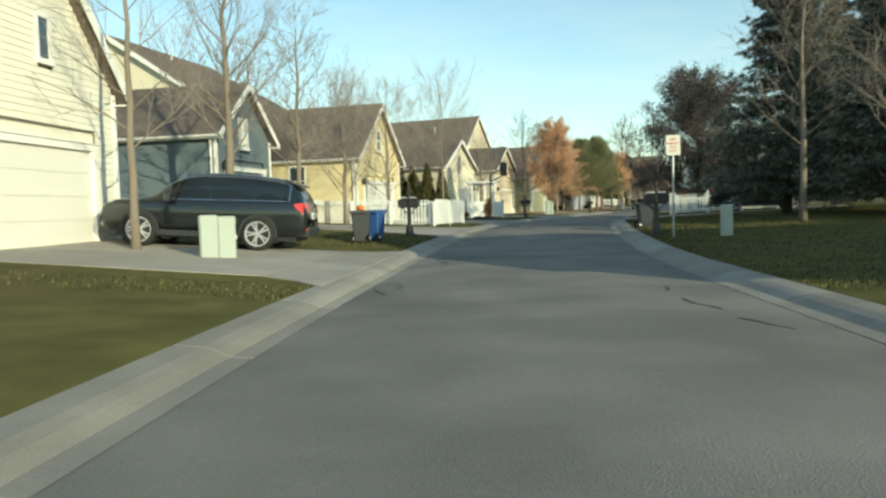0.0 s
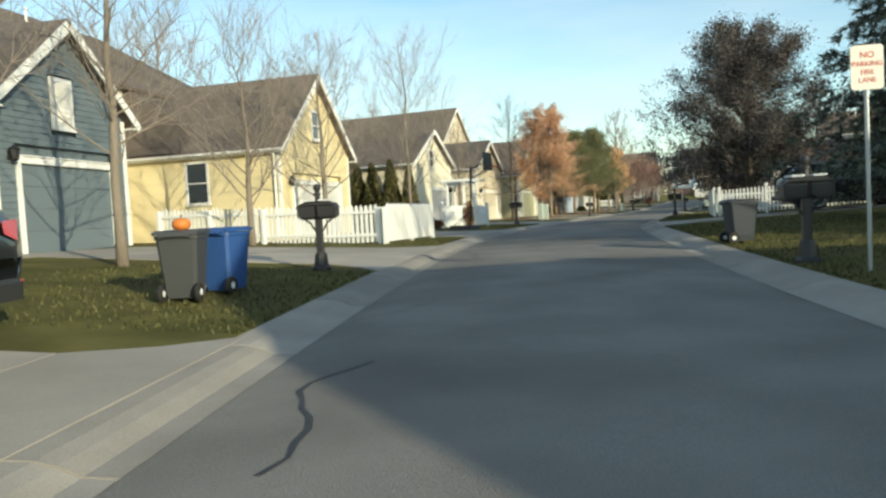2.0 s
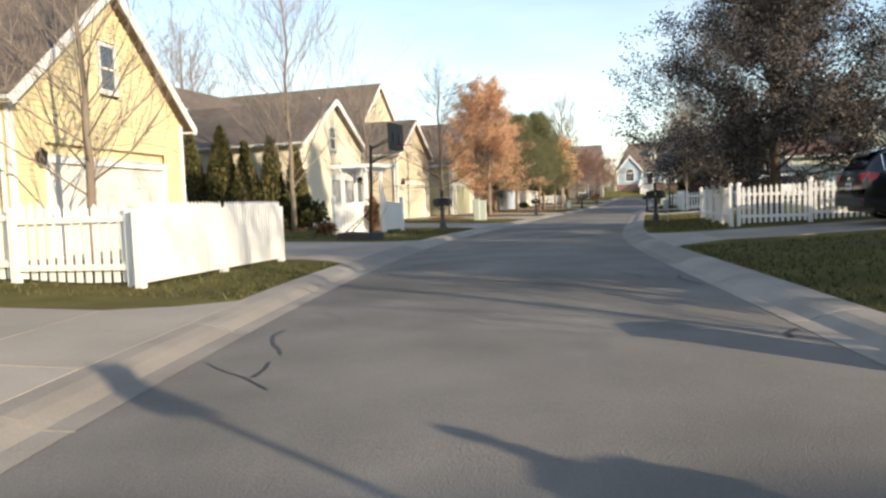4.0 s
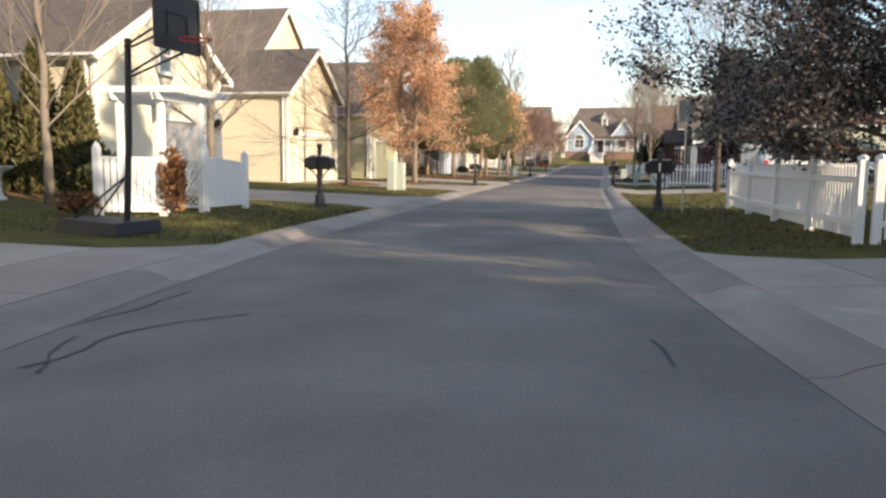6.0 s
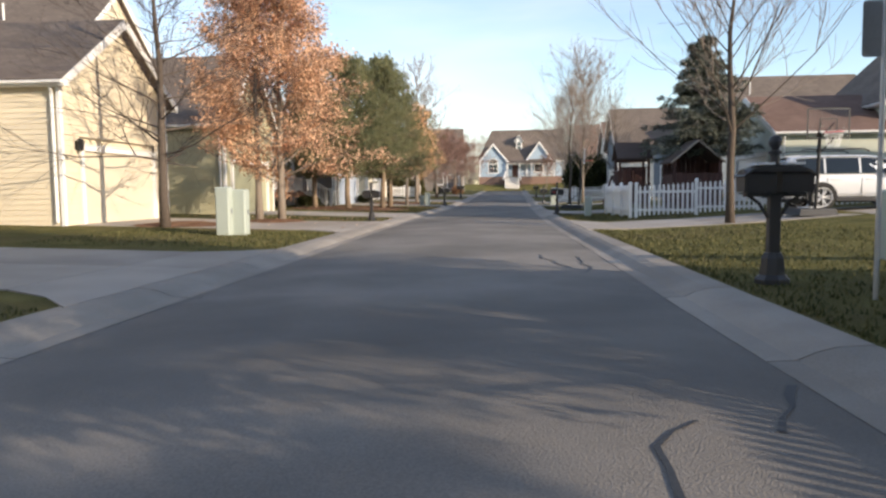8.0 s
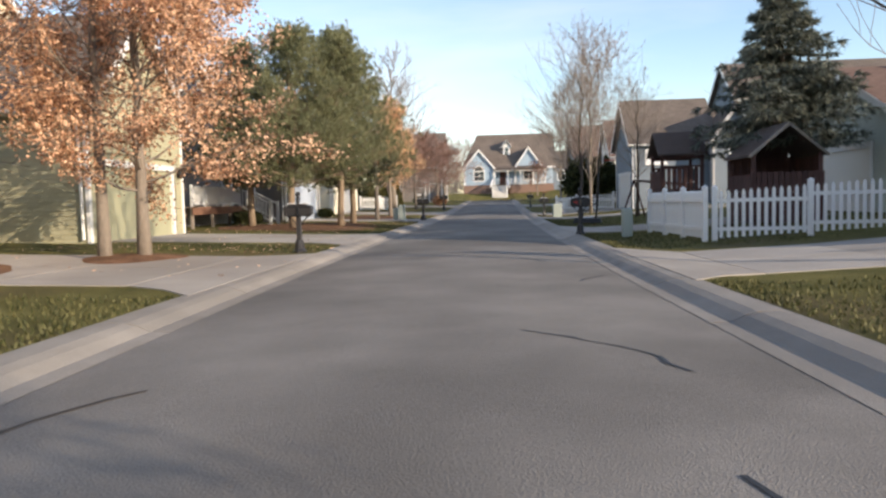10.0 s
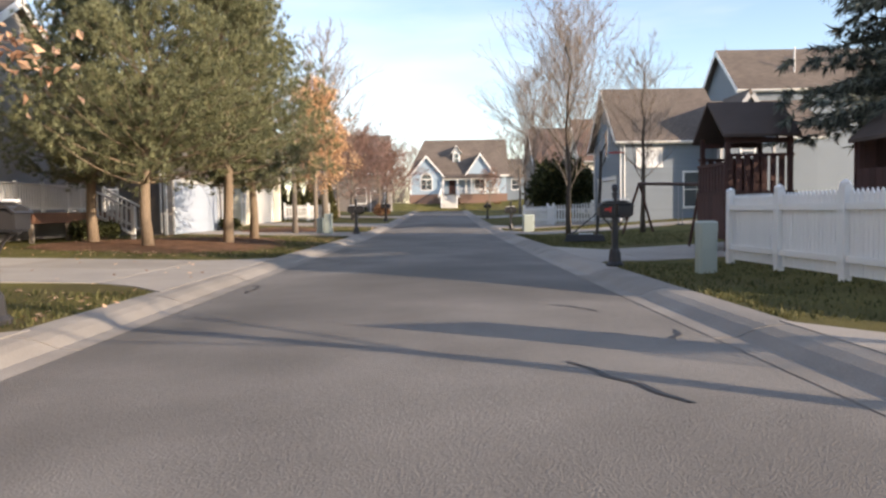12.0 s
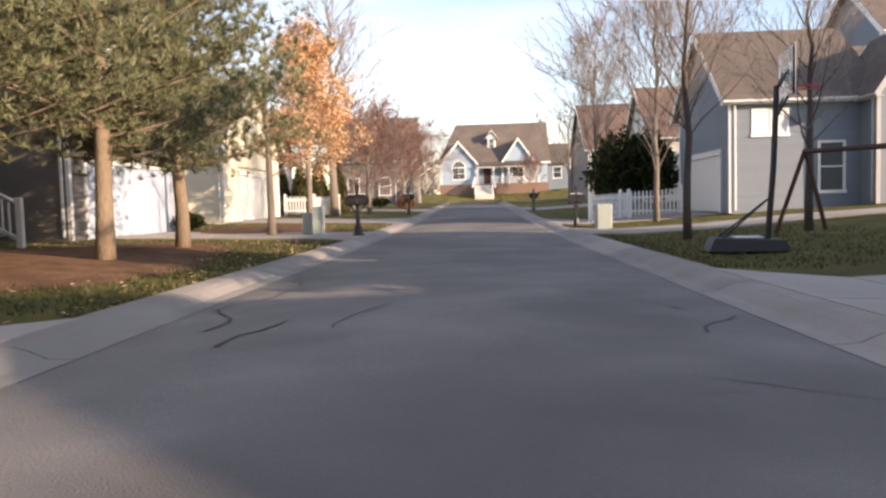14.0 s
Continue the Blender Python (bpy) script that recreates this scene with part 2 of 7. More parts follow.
PLATE = material("plate", (0.72, 0.73, 0.74), 0.4, spread=0.04, grain=8, fine=30, bump=0.02)
UTILITY = material("utility_green", (0.385, 0.43, 0.38), 0.6, spread=0.08, grain=8, fine=50, bump=0.1, stain=(0.33, 0.38, 0.32))
# darker copy of the charcoal bin, the spruces' shade put into its colour
BIN_SHADED = material("shaded_bin", (0.028, 0.034, 0.046), 0.55, spread=0.15, grain=8, fine=60, bump=0.15)
BIN_DARK = material("charcoal_bin", (0.055, 0.058, 0.06), 0.55, spread=0.15, grain=8, fine=60, bump=0.15)
BIN_BLUE = material("blue_bin", (0.03, 0.085, 0.26), 0.5, spread=0.12, grain=8, fine=60, bump=0.15)
PUMPKIN = material("pumpkin_skin", (0.62, 0.19, 0.04), 0.5, spread=0.2, grain=10, fine=40, bump=0.2)
WOOD = material("weathered_wood", (0.24, 0.20, 0.165), 0.85, spread=0.2, grain=8, fine=60, bump=0.3, stretch=(1, 1, 4), per_object=0.4)
# lighter copy of the red wood, sunlight on the fascia put into its colour
REDWOOD_LIT = material("sunlit_brown_board", (0.20, 0.105, 0.07), 0.8, spread=0.2, grain=6, fine=50, bump=0.3)
REDWOOD = material("red_stained_wood", (0.075, 0.036, 0.030), 0.8, spread=0.2, grain=8, fine=60, bump=0.3, stretch=(1, 1, 4), per_object=0.4)
STONE = material("cast_stone", (0.58, 0.56, 0.52), 0.85, spread=0.12, grain=10, fine=60, bump=0.3)


def car_paint(name, colour, flake=0.3):
    m = material(name, colour, 0.3, flake, spread=0.06, grain=3, fine=30, bump=0.0, spec=0.6)
    b = m.node_tree.nodes["Principled BSDF"]
    b.inputs["Coat Weight"].default_value, b.inputs["Coat Roughness"].default_value = 1.0, 0.04
    return m


PAINT_DARK = car_paint("dark_green_black_paint", (0.006, 0.009, 0.011), 0.1)
PAINT_NAVY = car_paint("black_blue_paint", (0.012, 0.014, 0.020))
PAINT_WHITE = car_paint("white_car_paint", (0.72, 0.73, 0.74), 0.0)

# ---- shapes ----


class Shape:
    """Collects vertices and faces for one mesh."""

    def __init__(self):
        self.v, self.f = [], []

    def add(self, verts, faces):
        k = len(self.v)
        self.v.extend(tuple(p) for p in verts)
        self.f.extend(tuple(i + k for i in f) for f in faces)
        return self

    def box(self, x0, x1, y0, y1, z0, z1, m=None):
        p = [(x, y, z) for z in (z0, z1) for x, y in ((x0, y0), (x1, y0), (x1, y1), (x0, y1))]
        if m:
            p = [m @ Vector(q) for q in p]
        return self.add(p, [(3, 2, 1, 0), (4, 5, 6, 7), (0, 1, 5, 4), (1, 2, 6, 5), (2, 3, 7, 6), (3, 0, 4, 7)])

    def chamfer(self, x0, x1, y0, y1, z0, z1, c=0.01, m=None):
        """A box whose upright and top edges are cut by c."""
        ring = [(x0 + c, y0), (x1 - c, y0), (x1, y0 + c), (x1, y1 - c), (x1 - c, y1), (x0 + c, y1), (x0, y1 - c), (x0, y0 + c)]
        cx, cy = (x0 + x1) / 2, (y0 + y1) / 2
        top = [(x - math.copysign(c, x - cx), y - math.copysign(c, y - cy)) for x, y in ring]
        p = [(x, y, z0) for x, y in ring] + [(x, y, z1 - c) for x, y in ring] + [(x, y, z1) for x, y in top]
        if m:
            p = [m @ Vector(q) for q in p]
        f = [tuple(range(7, -1, -1)), tuple(range(16, 24))]
        for r in (0, 8):
            f += [(r + i, r + (i + 1) % 8, r + 8 + (i + 1) % 8, r + 8 + i) for i in range(8)]
        return self.add(p, f)

    def prism(self, ring, y0, y1, axis="y"):
        """A polygon given in two coordinates, drawn out along the third."""
        n = len(ring)

        def put(a, b, c):
            return {"y": (a, c, b), "x": (c, a, b), "z": (a, b, c)}[axis]

        p = [put(a, b, y0) for a, b in ring] + [put(a, b, y1) for a, b in ring]
        return self.add(p, [tuple(range(n)), tuple(range(2 * n - 1, n - 1, -1))] + [(i, i + n, (i + 1) % n + n, (i + 1) % n) for i in range(n)])

    def tube(self, points, radii, sides=8, cap=True):
        rings = []
        pts = [Vector(p) for p in points]
        side = None
        for i, p in enumerate(pts):
            way = (pts[min(i + 1, len(pts) - 1)] - pts[max(i - 1, 0)]).normalized()
            if side is None:
                side = way.orthogonal().normalized()
            side = (side - way * side.dot(way)).normalized()
            up = way.cross(side)
            r = radii[i] if isinstance(radii, (list, tuple)) else radii
            rings.append([p + (side * math.cos(a) + up * math.sin(a)) * r for a in (2 * math.pi * k / sides for k in range(sides))])
        f = []
        for i in range(len(pts) - 1):
            f += [(i * sides + k, i * sides + (k + 1) % sides, (i + 1) * sides + (k + 1) % sides, (i + 1) * sides + k) for k in range(sides)]
        if cap:
            f += [tuple(range(sides - 1, -1, -1)), tuple((len(pts) - 1) * sides + k for k in range(sides))]
        return self.add([q for r in rings for q in r], f)

    def lathe(self, profile, sides=16, centre=(0, 0, 0), squash=None, caps=True):
        """A profile of (radius, height) turned about the upright axis; squash gives a wavy radius."""
        c = Vector(centre)
        p, f = [], []
        for r, z in profile:
            for k in range(sides):
                a = 2 * math.pi * k / sides
                q = r * (squash(a) if squash else 1)
                p.append(c + Vector((q * math.cos(a), q * math.sin(a), z)))
        for i in range(len(profile) - 1):
            f += [(i * sides + k, i * sides + (k + 1) % sides, (i + 1) * sides + (k + 1) % sides, (i + 1) * sides + k) for k in range(sides)]
        if caps:
            f += [tuple(range(sides - 1, -1, -1)), tuple((len(profile) - 1) * sides + k for k in range(sides))]
        return self.add(p, f)


def mesh_of(shape, mat, smooth=False):
    me = bpy.data.meshes.new("shape")
    me.from_pydata(shape.v, [], shape.f)
    if smooth:
        me.polygons.foreach_set("use_smooth", [True] * len(me.polygons))
    for m in mat if isinstance(mat, (list, tuple)) else [mat]:
        me.materials.append(m)
    me.update()
    return me


def part(name, shape, mat, parent=None, label="", smooth=False, m=None):
    """One mesh object, under a thing or a part."""
    ob = new(name, shape if isinstance(shape, bpy.types.Mesh) else mesh_of(shape, mat, smooth))
    if parent:
        ob.parent = parent
    if m:
        ob.matrix_local = m
    if label:
        ob["label"] = label
    return ob


def thing(name, m, label, category, group="", kind=""):
    ob = new(name)
    ob.empty_display_size = 0.2
    ob.matrix_world = m
    return tagged(ob, label, category, group, kind)


# ---- the street's line: s runs along it from the first eye, d to its right ----
CENTRE = [(1.2, -60), (1.6, -40), (1.9, -20), (2.3, 0), (3.1, 14), (4.1, 23), (5.3, 30.5), (6.7, 37.5), (8.1, 43), (9.9, 48.5), (13.2, 57.5),
          (16.6, 66.8), (20.7, 77.5), (23.1, 83.6), (27.0, 93.5), (36.3, 117), (46, 141.5), (50, 151.6)]
LINE = []
for _i in range(len(CENTRE) - 1):
    _p = [CENTRE[min(max(_i + k, 0), len(CENTRE) - 1)] for k in (-1, 0, 1, 2)]
    for _k in range(16):
        u = _k / 16
        LINE.append(tuple(0.5 * (2 * b + (c - a) * u + (2 * a - 5 * b + 4 * c - e) * u * u + (3 * b - a - 3 * c + e) * u ** 3) for a, b, c, e in zip(*_p)))
LINE.append(CENTRE[-1])
_long = [0.0]
for _a, _b in zip(LINE, LINE[1:]):
    _long.append(_long[-1] + math.dist(_a, _b))
_zero = next(l for l, p in zip(_long, LINE) if p[1] >= 0)
ALONG = [l - _zero for l in _long]
END = ALONG[-1]
HALF, CURB = 2.65, 3.25


def on_street(s, d=0.0):
    """The plan point d to the right of the street's middle at s, and the street's heading there."""
    i = min(max(int(np.searchsorted(ALONG, s)) - 1, 0), len(LINE) - 2)
    (ax, ay), (bx, by) = LINE[i], LINE[i + 1]
    u = (s - ALONG[i]) / (ALONG[i + 1] - ALONG[i])
    h = math.atan2(by - ay, bx - ax)
    return ax + u * (bx - ax) + d * math.sin(h), ay + u * (by - ay) - d * math.cos(h), h


def ease(a, b, x):
    u = min(1, max(0, (x - a) / (b - a)))
    return u * u * (3 - 2 * u)


def level(s, d):
    """Height of the finished ground."""
    a, base = abs(d), 1.05 * ease(92, 165, s) - 0.28 * (1 - ease(12, 34, s)) + 1.15 * ease(164, 171, s)
    if a < HALF:
        return base + 0.05 * (1 - (a / HALF) ** 2)
    if a < CURB:
        return base + 0.11 * ease(HALF, CURB, a)
    rise = 0.028 + 0.045 * (1 - ease(22, 36, s)) if d < 0 else 0.042
    dip = 0.11 * ease(CURB, 4.6, a) * (1 - ease(7.5, 11, a)) * ease(58, 68, s) if d > 0 else 0
    return base + 0.11 + min(rise * (a - CURB), 0.58) - dip


def at(s, d, up=0.0, turn=0.0):
    """A pose on the ground: x along the street, y to its left."""
    x, y, h = on_street(s, d)
    return Matrix.Translation((x, y, level(s, d) + up)) @ Matrix.Rotation(h + radians(turn), 4, "Z")


def point(s, d, up=0.0):
    x, y, _ = on_street(s, d)
    return Vector((x, y, level(s, d) + up))


def strip(s_list, d_list, lift=0.0, drop=0.0):
    """A sheet over the ground between lists of s and d, with a skirt."""
    sh = Shape()
    n = len(d_list)
    for s in s_list:
        for d in d_list:
            sh.v.append(tuple(point(s, d, lift)))
    for i in range(len(s_list) - 1):
        for j in range(n - 1):
            sh.f.append((i * n + j, i * n + j + 1, (i + 1) * n + j + 1, (i + 1) * n + j))
    return sh


def steps(a, b, step):
    k = max(1, round((b - a) / step))
    return [a + (b - a) * i / k for i in range(k + 1)]


# ground: one sheet out to the horizon
_s = [-1500, -500, -200, -100] + steps(-60, END + 12, 2.0) + [190, 240, 350, 700, 2000]
_d = [-60, -45, -30, -22, -18, -14, -11, -8, -6, -4.5, -3.6, -CURB, -3.0, -HALF, 0, HALF, 3.0, CURB, 3.6, 4.5, 6, 8, 11, 14, 18, 22, 30, 45, 60]
sh = Shape()
n = len(_d) + 4
for s in _s:
    for k, d in enumerate([-1800, -300] + _d + [300, 1800]):
        q = point(s, max(-60, min(60, d)))
        if abs(d) > 60:
            q += Vector((0.97 * math.copysign(abs(d) - 60, d), -0.24 * math.copysign(abs(d) - 60, d), 0))
        if abs(d) < 3.1 and s < END + 8:
            q.z -= 0.12
        elif abs(d) < 60:
            q.z += 0.012 * noise.noise((q.x * 0.7, q.y * 0.7, 0)) - 0.004
        sh.v.append(tuple(q))
for i in range(len(_s) - 1):
    for j in range(n - 1):
        sh.f.append((i * n + j, i * n + j + 1, (i + 1) * n + j + 1, (i + 1) * n + j))
ground = tagged(part("ground", sh, GRASS, smooth=True), "mown lawn, dull green and straw-coloured in late autumn", "lawn", kind="structure")

_s = steps(-60, END + 3, 1.5)
road = tagged(part("road", strip(_s, [-HALF - 0.02, -1.8, -0.9, 0, 0.9, 1.8, HALF + 0.02], 0.0), ASPHALT, smooth=True), "worn grey asphalt street that bends gently", "road", kind="structure")
cross = Shape()
for k, d in enumerate(steps(-60, 60, 4)):
    for w in (0, 1.5, 3, 4.5, 6):
        x, y, h = on_street(END, 0)
        q = Vector((x, y, 0)) + Vector((math.cos(h), math.sin(h), 0)) * (w - 0.2) + Vector((math.sin(h), -math.cos(h), 0)) * d
        cross.v.append((q.x, q.y, level(END, 0) + 0.022 - 0.01 * abs(w - 3) / 3 + 0.05))
for k in range(len(steps(-60, 60, 4)) - 1):
    cross.f += [(k * 5 + j + 1, k * 5 + j, k * 5 + j + 5, k * 5 + j + 6) for j in range(4)]
tagged(part("road_2", cross, ASPHALT, smooth=True), "grey asphalt cross street in front of the end house", "road", kind="structure")

# cracks and patches sealed with tar
seal = Shape()
rng = random.Random(4)


def crack(s, d, heading, length, width):
    pts, h = [], heading
    while length > 0:
        pts.append((s, d))
        h += rng.uniform(-0.5, 0.5)
        s, d = s + 0.25 * math.cos(h), d + 0.25 * math.sin(h)
        length -= 0.25
        if abs(d) > HALF - 0.05:
            break
    k = len(seal.v)
    for i, (a, b) in enumerate(pts):
        w = width * rng.uniform(0.5, 1.3)
        seal.v += [tuple(point(a, b - w, 0.006)), tuple(point(a, b + w, 0.006))]
    seal.f += [(k + 2 * i, k + 2 * i + 1, k + 2 * i + 3, k + 2 * i + 2) for i in range(len(pts) - 1)]


for _ in range(75):
    side = rng.choice((-1, 1))
    crack(rng.uniform(5, 130), side * rng.uniform(1.7, 2.6), rng.uniform(-0.3, 0.3), rng.uniform(0.6, 3.0), rng.uniform(0.010, 0.026))
for _ in range(14):
    crack(rng.uniform(5, 120), rng.uniform(-2, 2), rng.choice((0, 1.57)) + rng.uniform(-0.4, 0.4), rng.uniform(0.8, 2.6), rng.uniform(0.008, 0.02))
tagged(part("crack_sealing", seal, TAR), "black tar lines over cracks in the asphalt", "road", kind="structure")

# drives: (s from, s to, d of the far end, flare at the kerb)
DRIVES = [(10.6, 16.4, -10.9, 1.0), (24.6, 29.6, -12.0, 1.0), (36.6, 42.4, -10.4, 1.0), (52.6, 57.6, -11.0, 1.0), (65.0, 70.4, -11.2, 1.0), (75.4, 80.3, -10.5, 1.0), (95.6, 99.6, -10.5, 0.8),
          (107.9, 113.2, -11.0, 0.8), (126, 131, -12, 0.8),
          (38.8, 42.9, 14.0, 1.0), (65.6, 70.2, 17.0, 1.0), (79.4, 83.6, 12.0, 1.0), (95.6, 98.6, 16.0, 0.6), (103.0, 107.6, 9.4, 0.8), (124, 129, 12, 0.8)]


def slabs(drive, s0, s1, d0, d1, flare, lift=0.012):
    """Concrete slabs with open joints, widening at the kerb."""
    out = math.copysign(1, d1)
    edges = [abs(d0)] + steps(abs(d0) + 1.3, abs(d1), 2.6)
    for i in range(len(edges) - 1):
        a, b = edges[i], edges[i + 1]
        fa, fb = (flare, 0.0) if i == 0 else (0.0, 0.0)
        for k in (0, 1):
            u0, u1 = k / 2, (k + 1) / 2
            sh = Shape()
            g = 0.012
            corners = []
            for d, fl in ((a + g, fa), (b - g, fb)):
                lo, hi = s0 - fl, s1 + fl
                corners.append((lo + (hi - lo) * u0 + g, lo + (hi - lo) * u1 - g, d))
            (p0, p1, da), (q0, q1, db) = corners
            top = [point(p0, out * da, lift), point(p1, out * da, lift), point(q1, out * db, lift), point(q0, out * db, lift)]
            if i == 0:
                mid = [point(p0 + (q0 - p0) * 0.6, out * (da + (db - da) * 0.45), lift), point(p1 + (q1 - p1) * 0.6, out * (da + (db - da) * 0.45), lift)]
                top = [top[0], top[1], mid[1], top[2], top[3], mid[0]]
            if out < 0:
                top = top[::-1]
            top = top[::-1]
            n = len(top)
            sh.add(top + [p - Vector((0, 0, 0.1)) for p in top], [tuple(range(n))] + [(j, j + n, (j + 1) % n + n, (j + 1) % n) for j in range(n)])
            part("slab", sh, DRIVE, drive)


def gutter(side):
    """Rolled concrete kerb and gutter in three-metre lengths."""
    name = "kerb_left" if side < 0 else "kerb_right"
    kerb = tagged(thing(name, Matrix(), "pale rolled concrete kerb and gutter beside the street", "kerb", kind="structure"), kind="structure")
    for s in np.arange(-58, END - 1, 3.0):
        sh = Shape()
        ss = [s + 0.012, s + 1.0, s + 2.0, s + 2.988]
        ds = [HALF, HALF + 0.2, HALF + 0.34, HALF + 0.46, CURB, CURB + 0.12]
        up = [0.006, -0.012, 0.01, 0.012, 0.006, 0.004]
        for a in ss:
            for d, u in zip(ds, up):
                sh.v.append(tuple(point(a, side * d, u)))
        n = len(ds)
        for i in range(3):
            for j in range(n - 1):
                q = (i * n + j, i * n + j + 1, (i + 1) * n + j + 1, (i + 1) * n + j)
                sh.f.append(q if side > 0 else q[::-1])
        for row, flip in ((0, False), (3, True)):
            k = len(sh.v)
            sh.v += [(x, y, z - 0.1) for x, y, z in sh.v[row * n:row * n + n]]
            for j in range(n - 1):
                q = (row * n + j, k + j, k + j + 1, row * n + j + 1)
                sh.f.append(q[::-1] if flip else q)
        part("kerb_stone", sh, KERB, kerb, smooth=False)


# ---- houses ----


def siding(name, wall, mat, width, z0, top, at_m, lap=0.13, holes=()):
    """Lapped boards over a wall of the given outline; top(z) gives the span of the wall at height z."""
    z = z0
    while True:
        span = top(z + lap * 0.5)
        if span is None:
            break
        pieces = [span]
        for hx0, hx1, hz0, hz1 in holes:
            if z + lap > hz0 and z < hz1:
                pieces = [q for a, b in pieces for q in ((a, min(b, hx0)), (max(a, hx1), b)) if q[1] - q[0] > 0.03]
        for a, b in pieces:
            sh = Shape().add([(a, -0.026, z), (b, -0.026, z), (b, -0.026, z + 0.012), (a, -0.026, z + 0.012), (b, -0.008, z + lap), (a, -0.008, z + lap), (a, 0, z), (b, 0, z)],
                             [(0, 1, 2, 3), (3, 2, 4, 5), (6, 7, 1, 0)])
            part("board", sh, mat, wall, m=at_m)
        z += lap


def flat_siding(mat, z0, top, lap=0.13, holes=()):
    """The same boards joined in one mesh, for walls that stay far off."""
    sh, z = Shape(), z0
    while True:
        span = top(z + lap * 0.5)
        if span is None:
            return sh
        pieces = [span]
        for hx0, hx1, hz0, hz1 in holes:
            if z + lap > hz0 and z < hz1:
                pieces = [q for a, b in pieces for q in ((a, min(b, hx0)), (max(a, hx1), b)) if q[1] - q[0] > 0.03]
        for a, b in pieces:
            sh.add([(a, -0.026, z), (b, -0.026, z), (b, -0.008, z + lap), (a, -0.008, z + lap), (a, 0, z), (b, 0, z)], [(0, 1, 2, 3), (4, 5, 1, 0)])
        z += lap


def window(house, m, x0, x1, z0, z1, mullions=1, uprights=0, arch=False, trim=0.09, wide_trim=WHITE, pane=GLASS):
    """A sash window set in the wall of pose m (x along the wall, y into it)."""
    fr = Shape()
    fr.box(x0 - trim, x0, -0.05, 0.02, z0 - trim, z1 + trim).box(x1, x1 + trim, -0.05, 0.02, z0 - trim, z1 + trim)
    fr.box(x0, x1, -0.05, 0.02, z1, z1 + trim)
    if arch:
        r = (x1 - x0) / 2
        ring = [((x0 + x1) / 2 + (r + trim) * math.cos(a), z1 + trim + (r + trim) * math.sin(a)) for a in steps(0, math.pi, 0.3)]
        inner = [((x0 + x1) / 2 + r * math.cos(a), z1 + trim + r * math.sin(a)) for a in steps(math.pi, 0, -0.3)][::-1]
        fr.prism(ring, -0.05, -0.02)
    w = part("window", fr, wide_trim, house, m=m)
    part("sill", Shape().box(x0 - trim - 0.03, x1 + trim + 0.03, -0.08, 0.02, z0 - trim - 0.03, z0), wide_trim, w)
    bars = Shape()
    for k in range(mullions):
        z = z0 + (z1 - z0) * (k + 1) / (mullions + 1)
        bars.box(x0, x1, -0.035, 0.0, z - 0.025, z + 0.025)
    for k in range(uprights):
        x = x0 + (x1 - x0) * (k + 1) / (uprights + 1)
        bars.box(x - 0.02, x + 0.02, -0.03, 0.0, z0, z1)
    if bars.v:
        part("sash_bar", bars, wide_trim, w)
    for k in range(mullions + 1):
        a, b = z0 + (z1 - z0) * k / (mullions + 1), z0 + (z1 - z0) * (k + 1) / (mullions + 1)
        part("pane", Shape().box(x0, x1, -0.012 - 0.006 * k, 0.02, a, b), pane, w)
    if arch:
        r = (x1 - x0) / 2 - 0.02
        part("pane", Shape().prism([((x0 + x1) / 2 + r * math.cos(a), z1 + trim + r * math.sin(a)) for a in steps(0, math.pi, 0.3)], -0.056, -0.03), GLASS, w)


def garage_door(house, m, x0, x1, h, mat, rows=4, cols=4, trim=0.14, z0=0.0):
    d = part("garage_door", Shape().box(x0, x1, 0.05, 0.10, z0, z0 + h), mat, house, m=m)
    w, ph = (x1 - x0) / cols, h / rows
    for r in range(rows):
        part("section", Shape().box(x0 + 0.01, x1 - 0.01, 0.03, 0.05, z0 + r * ph + 0.006, z0 + (r + 1) * ph - 0.006), mat, d)
        for c in range(cols):
            a, b = x0 + c * w + 0.1, x0 + (c + 1) * w - 0.1
            part("panel", Shape().chamfer(a, b, -(z0 + (r + 1) * ph - 0.1), -(z0 + r * ph + 0.1), 0, 0.022, 0.015, Matrix.Rotation(radians(90), 4, "X")), mat, d,
                 m=Matrix.Translation((0, 0.03, 0)) @ Matrix.Diagonal((1, 1, 1, 1)))
    tr = Shape().box(x0 - trim, x0, -0.06, 0.1, z0, z0 + h).box(x1, x1 + trim, -0.06, 0.1, z0, z0 + h).box(x0 - trim - 0.04, x1 + trim + 0.04, -0.07, 0.1, z0 + h, z0 + h + 0.16)
    tr.box(x0 - trim - 0.08, x1 + trim + 0.08, -0.11, 0.1, z0 + h + 0.16, z0 + h + 0.19)
    part("door_trim", tr, WHITE, house, m=m)
    return d


def wall_lamp(house, m, x, z):
    lamp = part("wall_lamp", Shape().box(x - 0.06, x + 0.06, -0.05, 0.0, z - 0.1, z + 0.1), BLACK, house, "black lantern", m=m)
    part("lantern", Shape().lathe([(0.03, -0.02), (0.085, 0.02), (0.11, 0.24), (0.13, 0.26), (0.02, 0.36)], 6, (x, -0.16, z - 0.12)), BLACK, lamp)


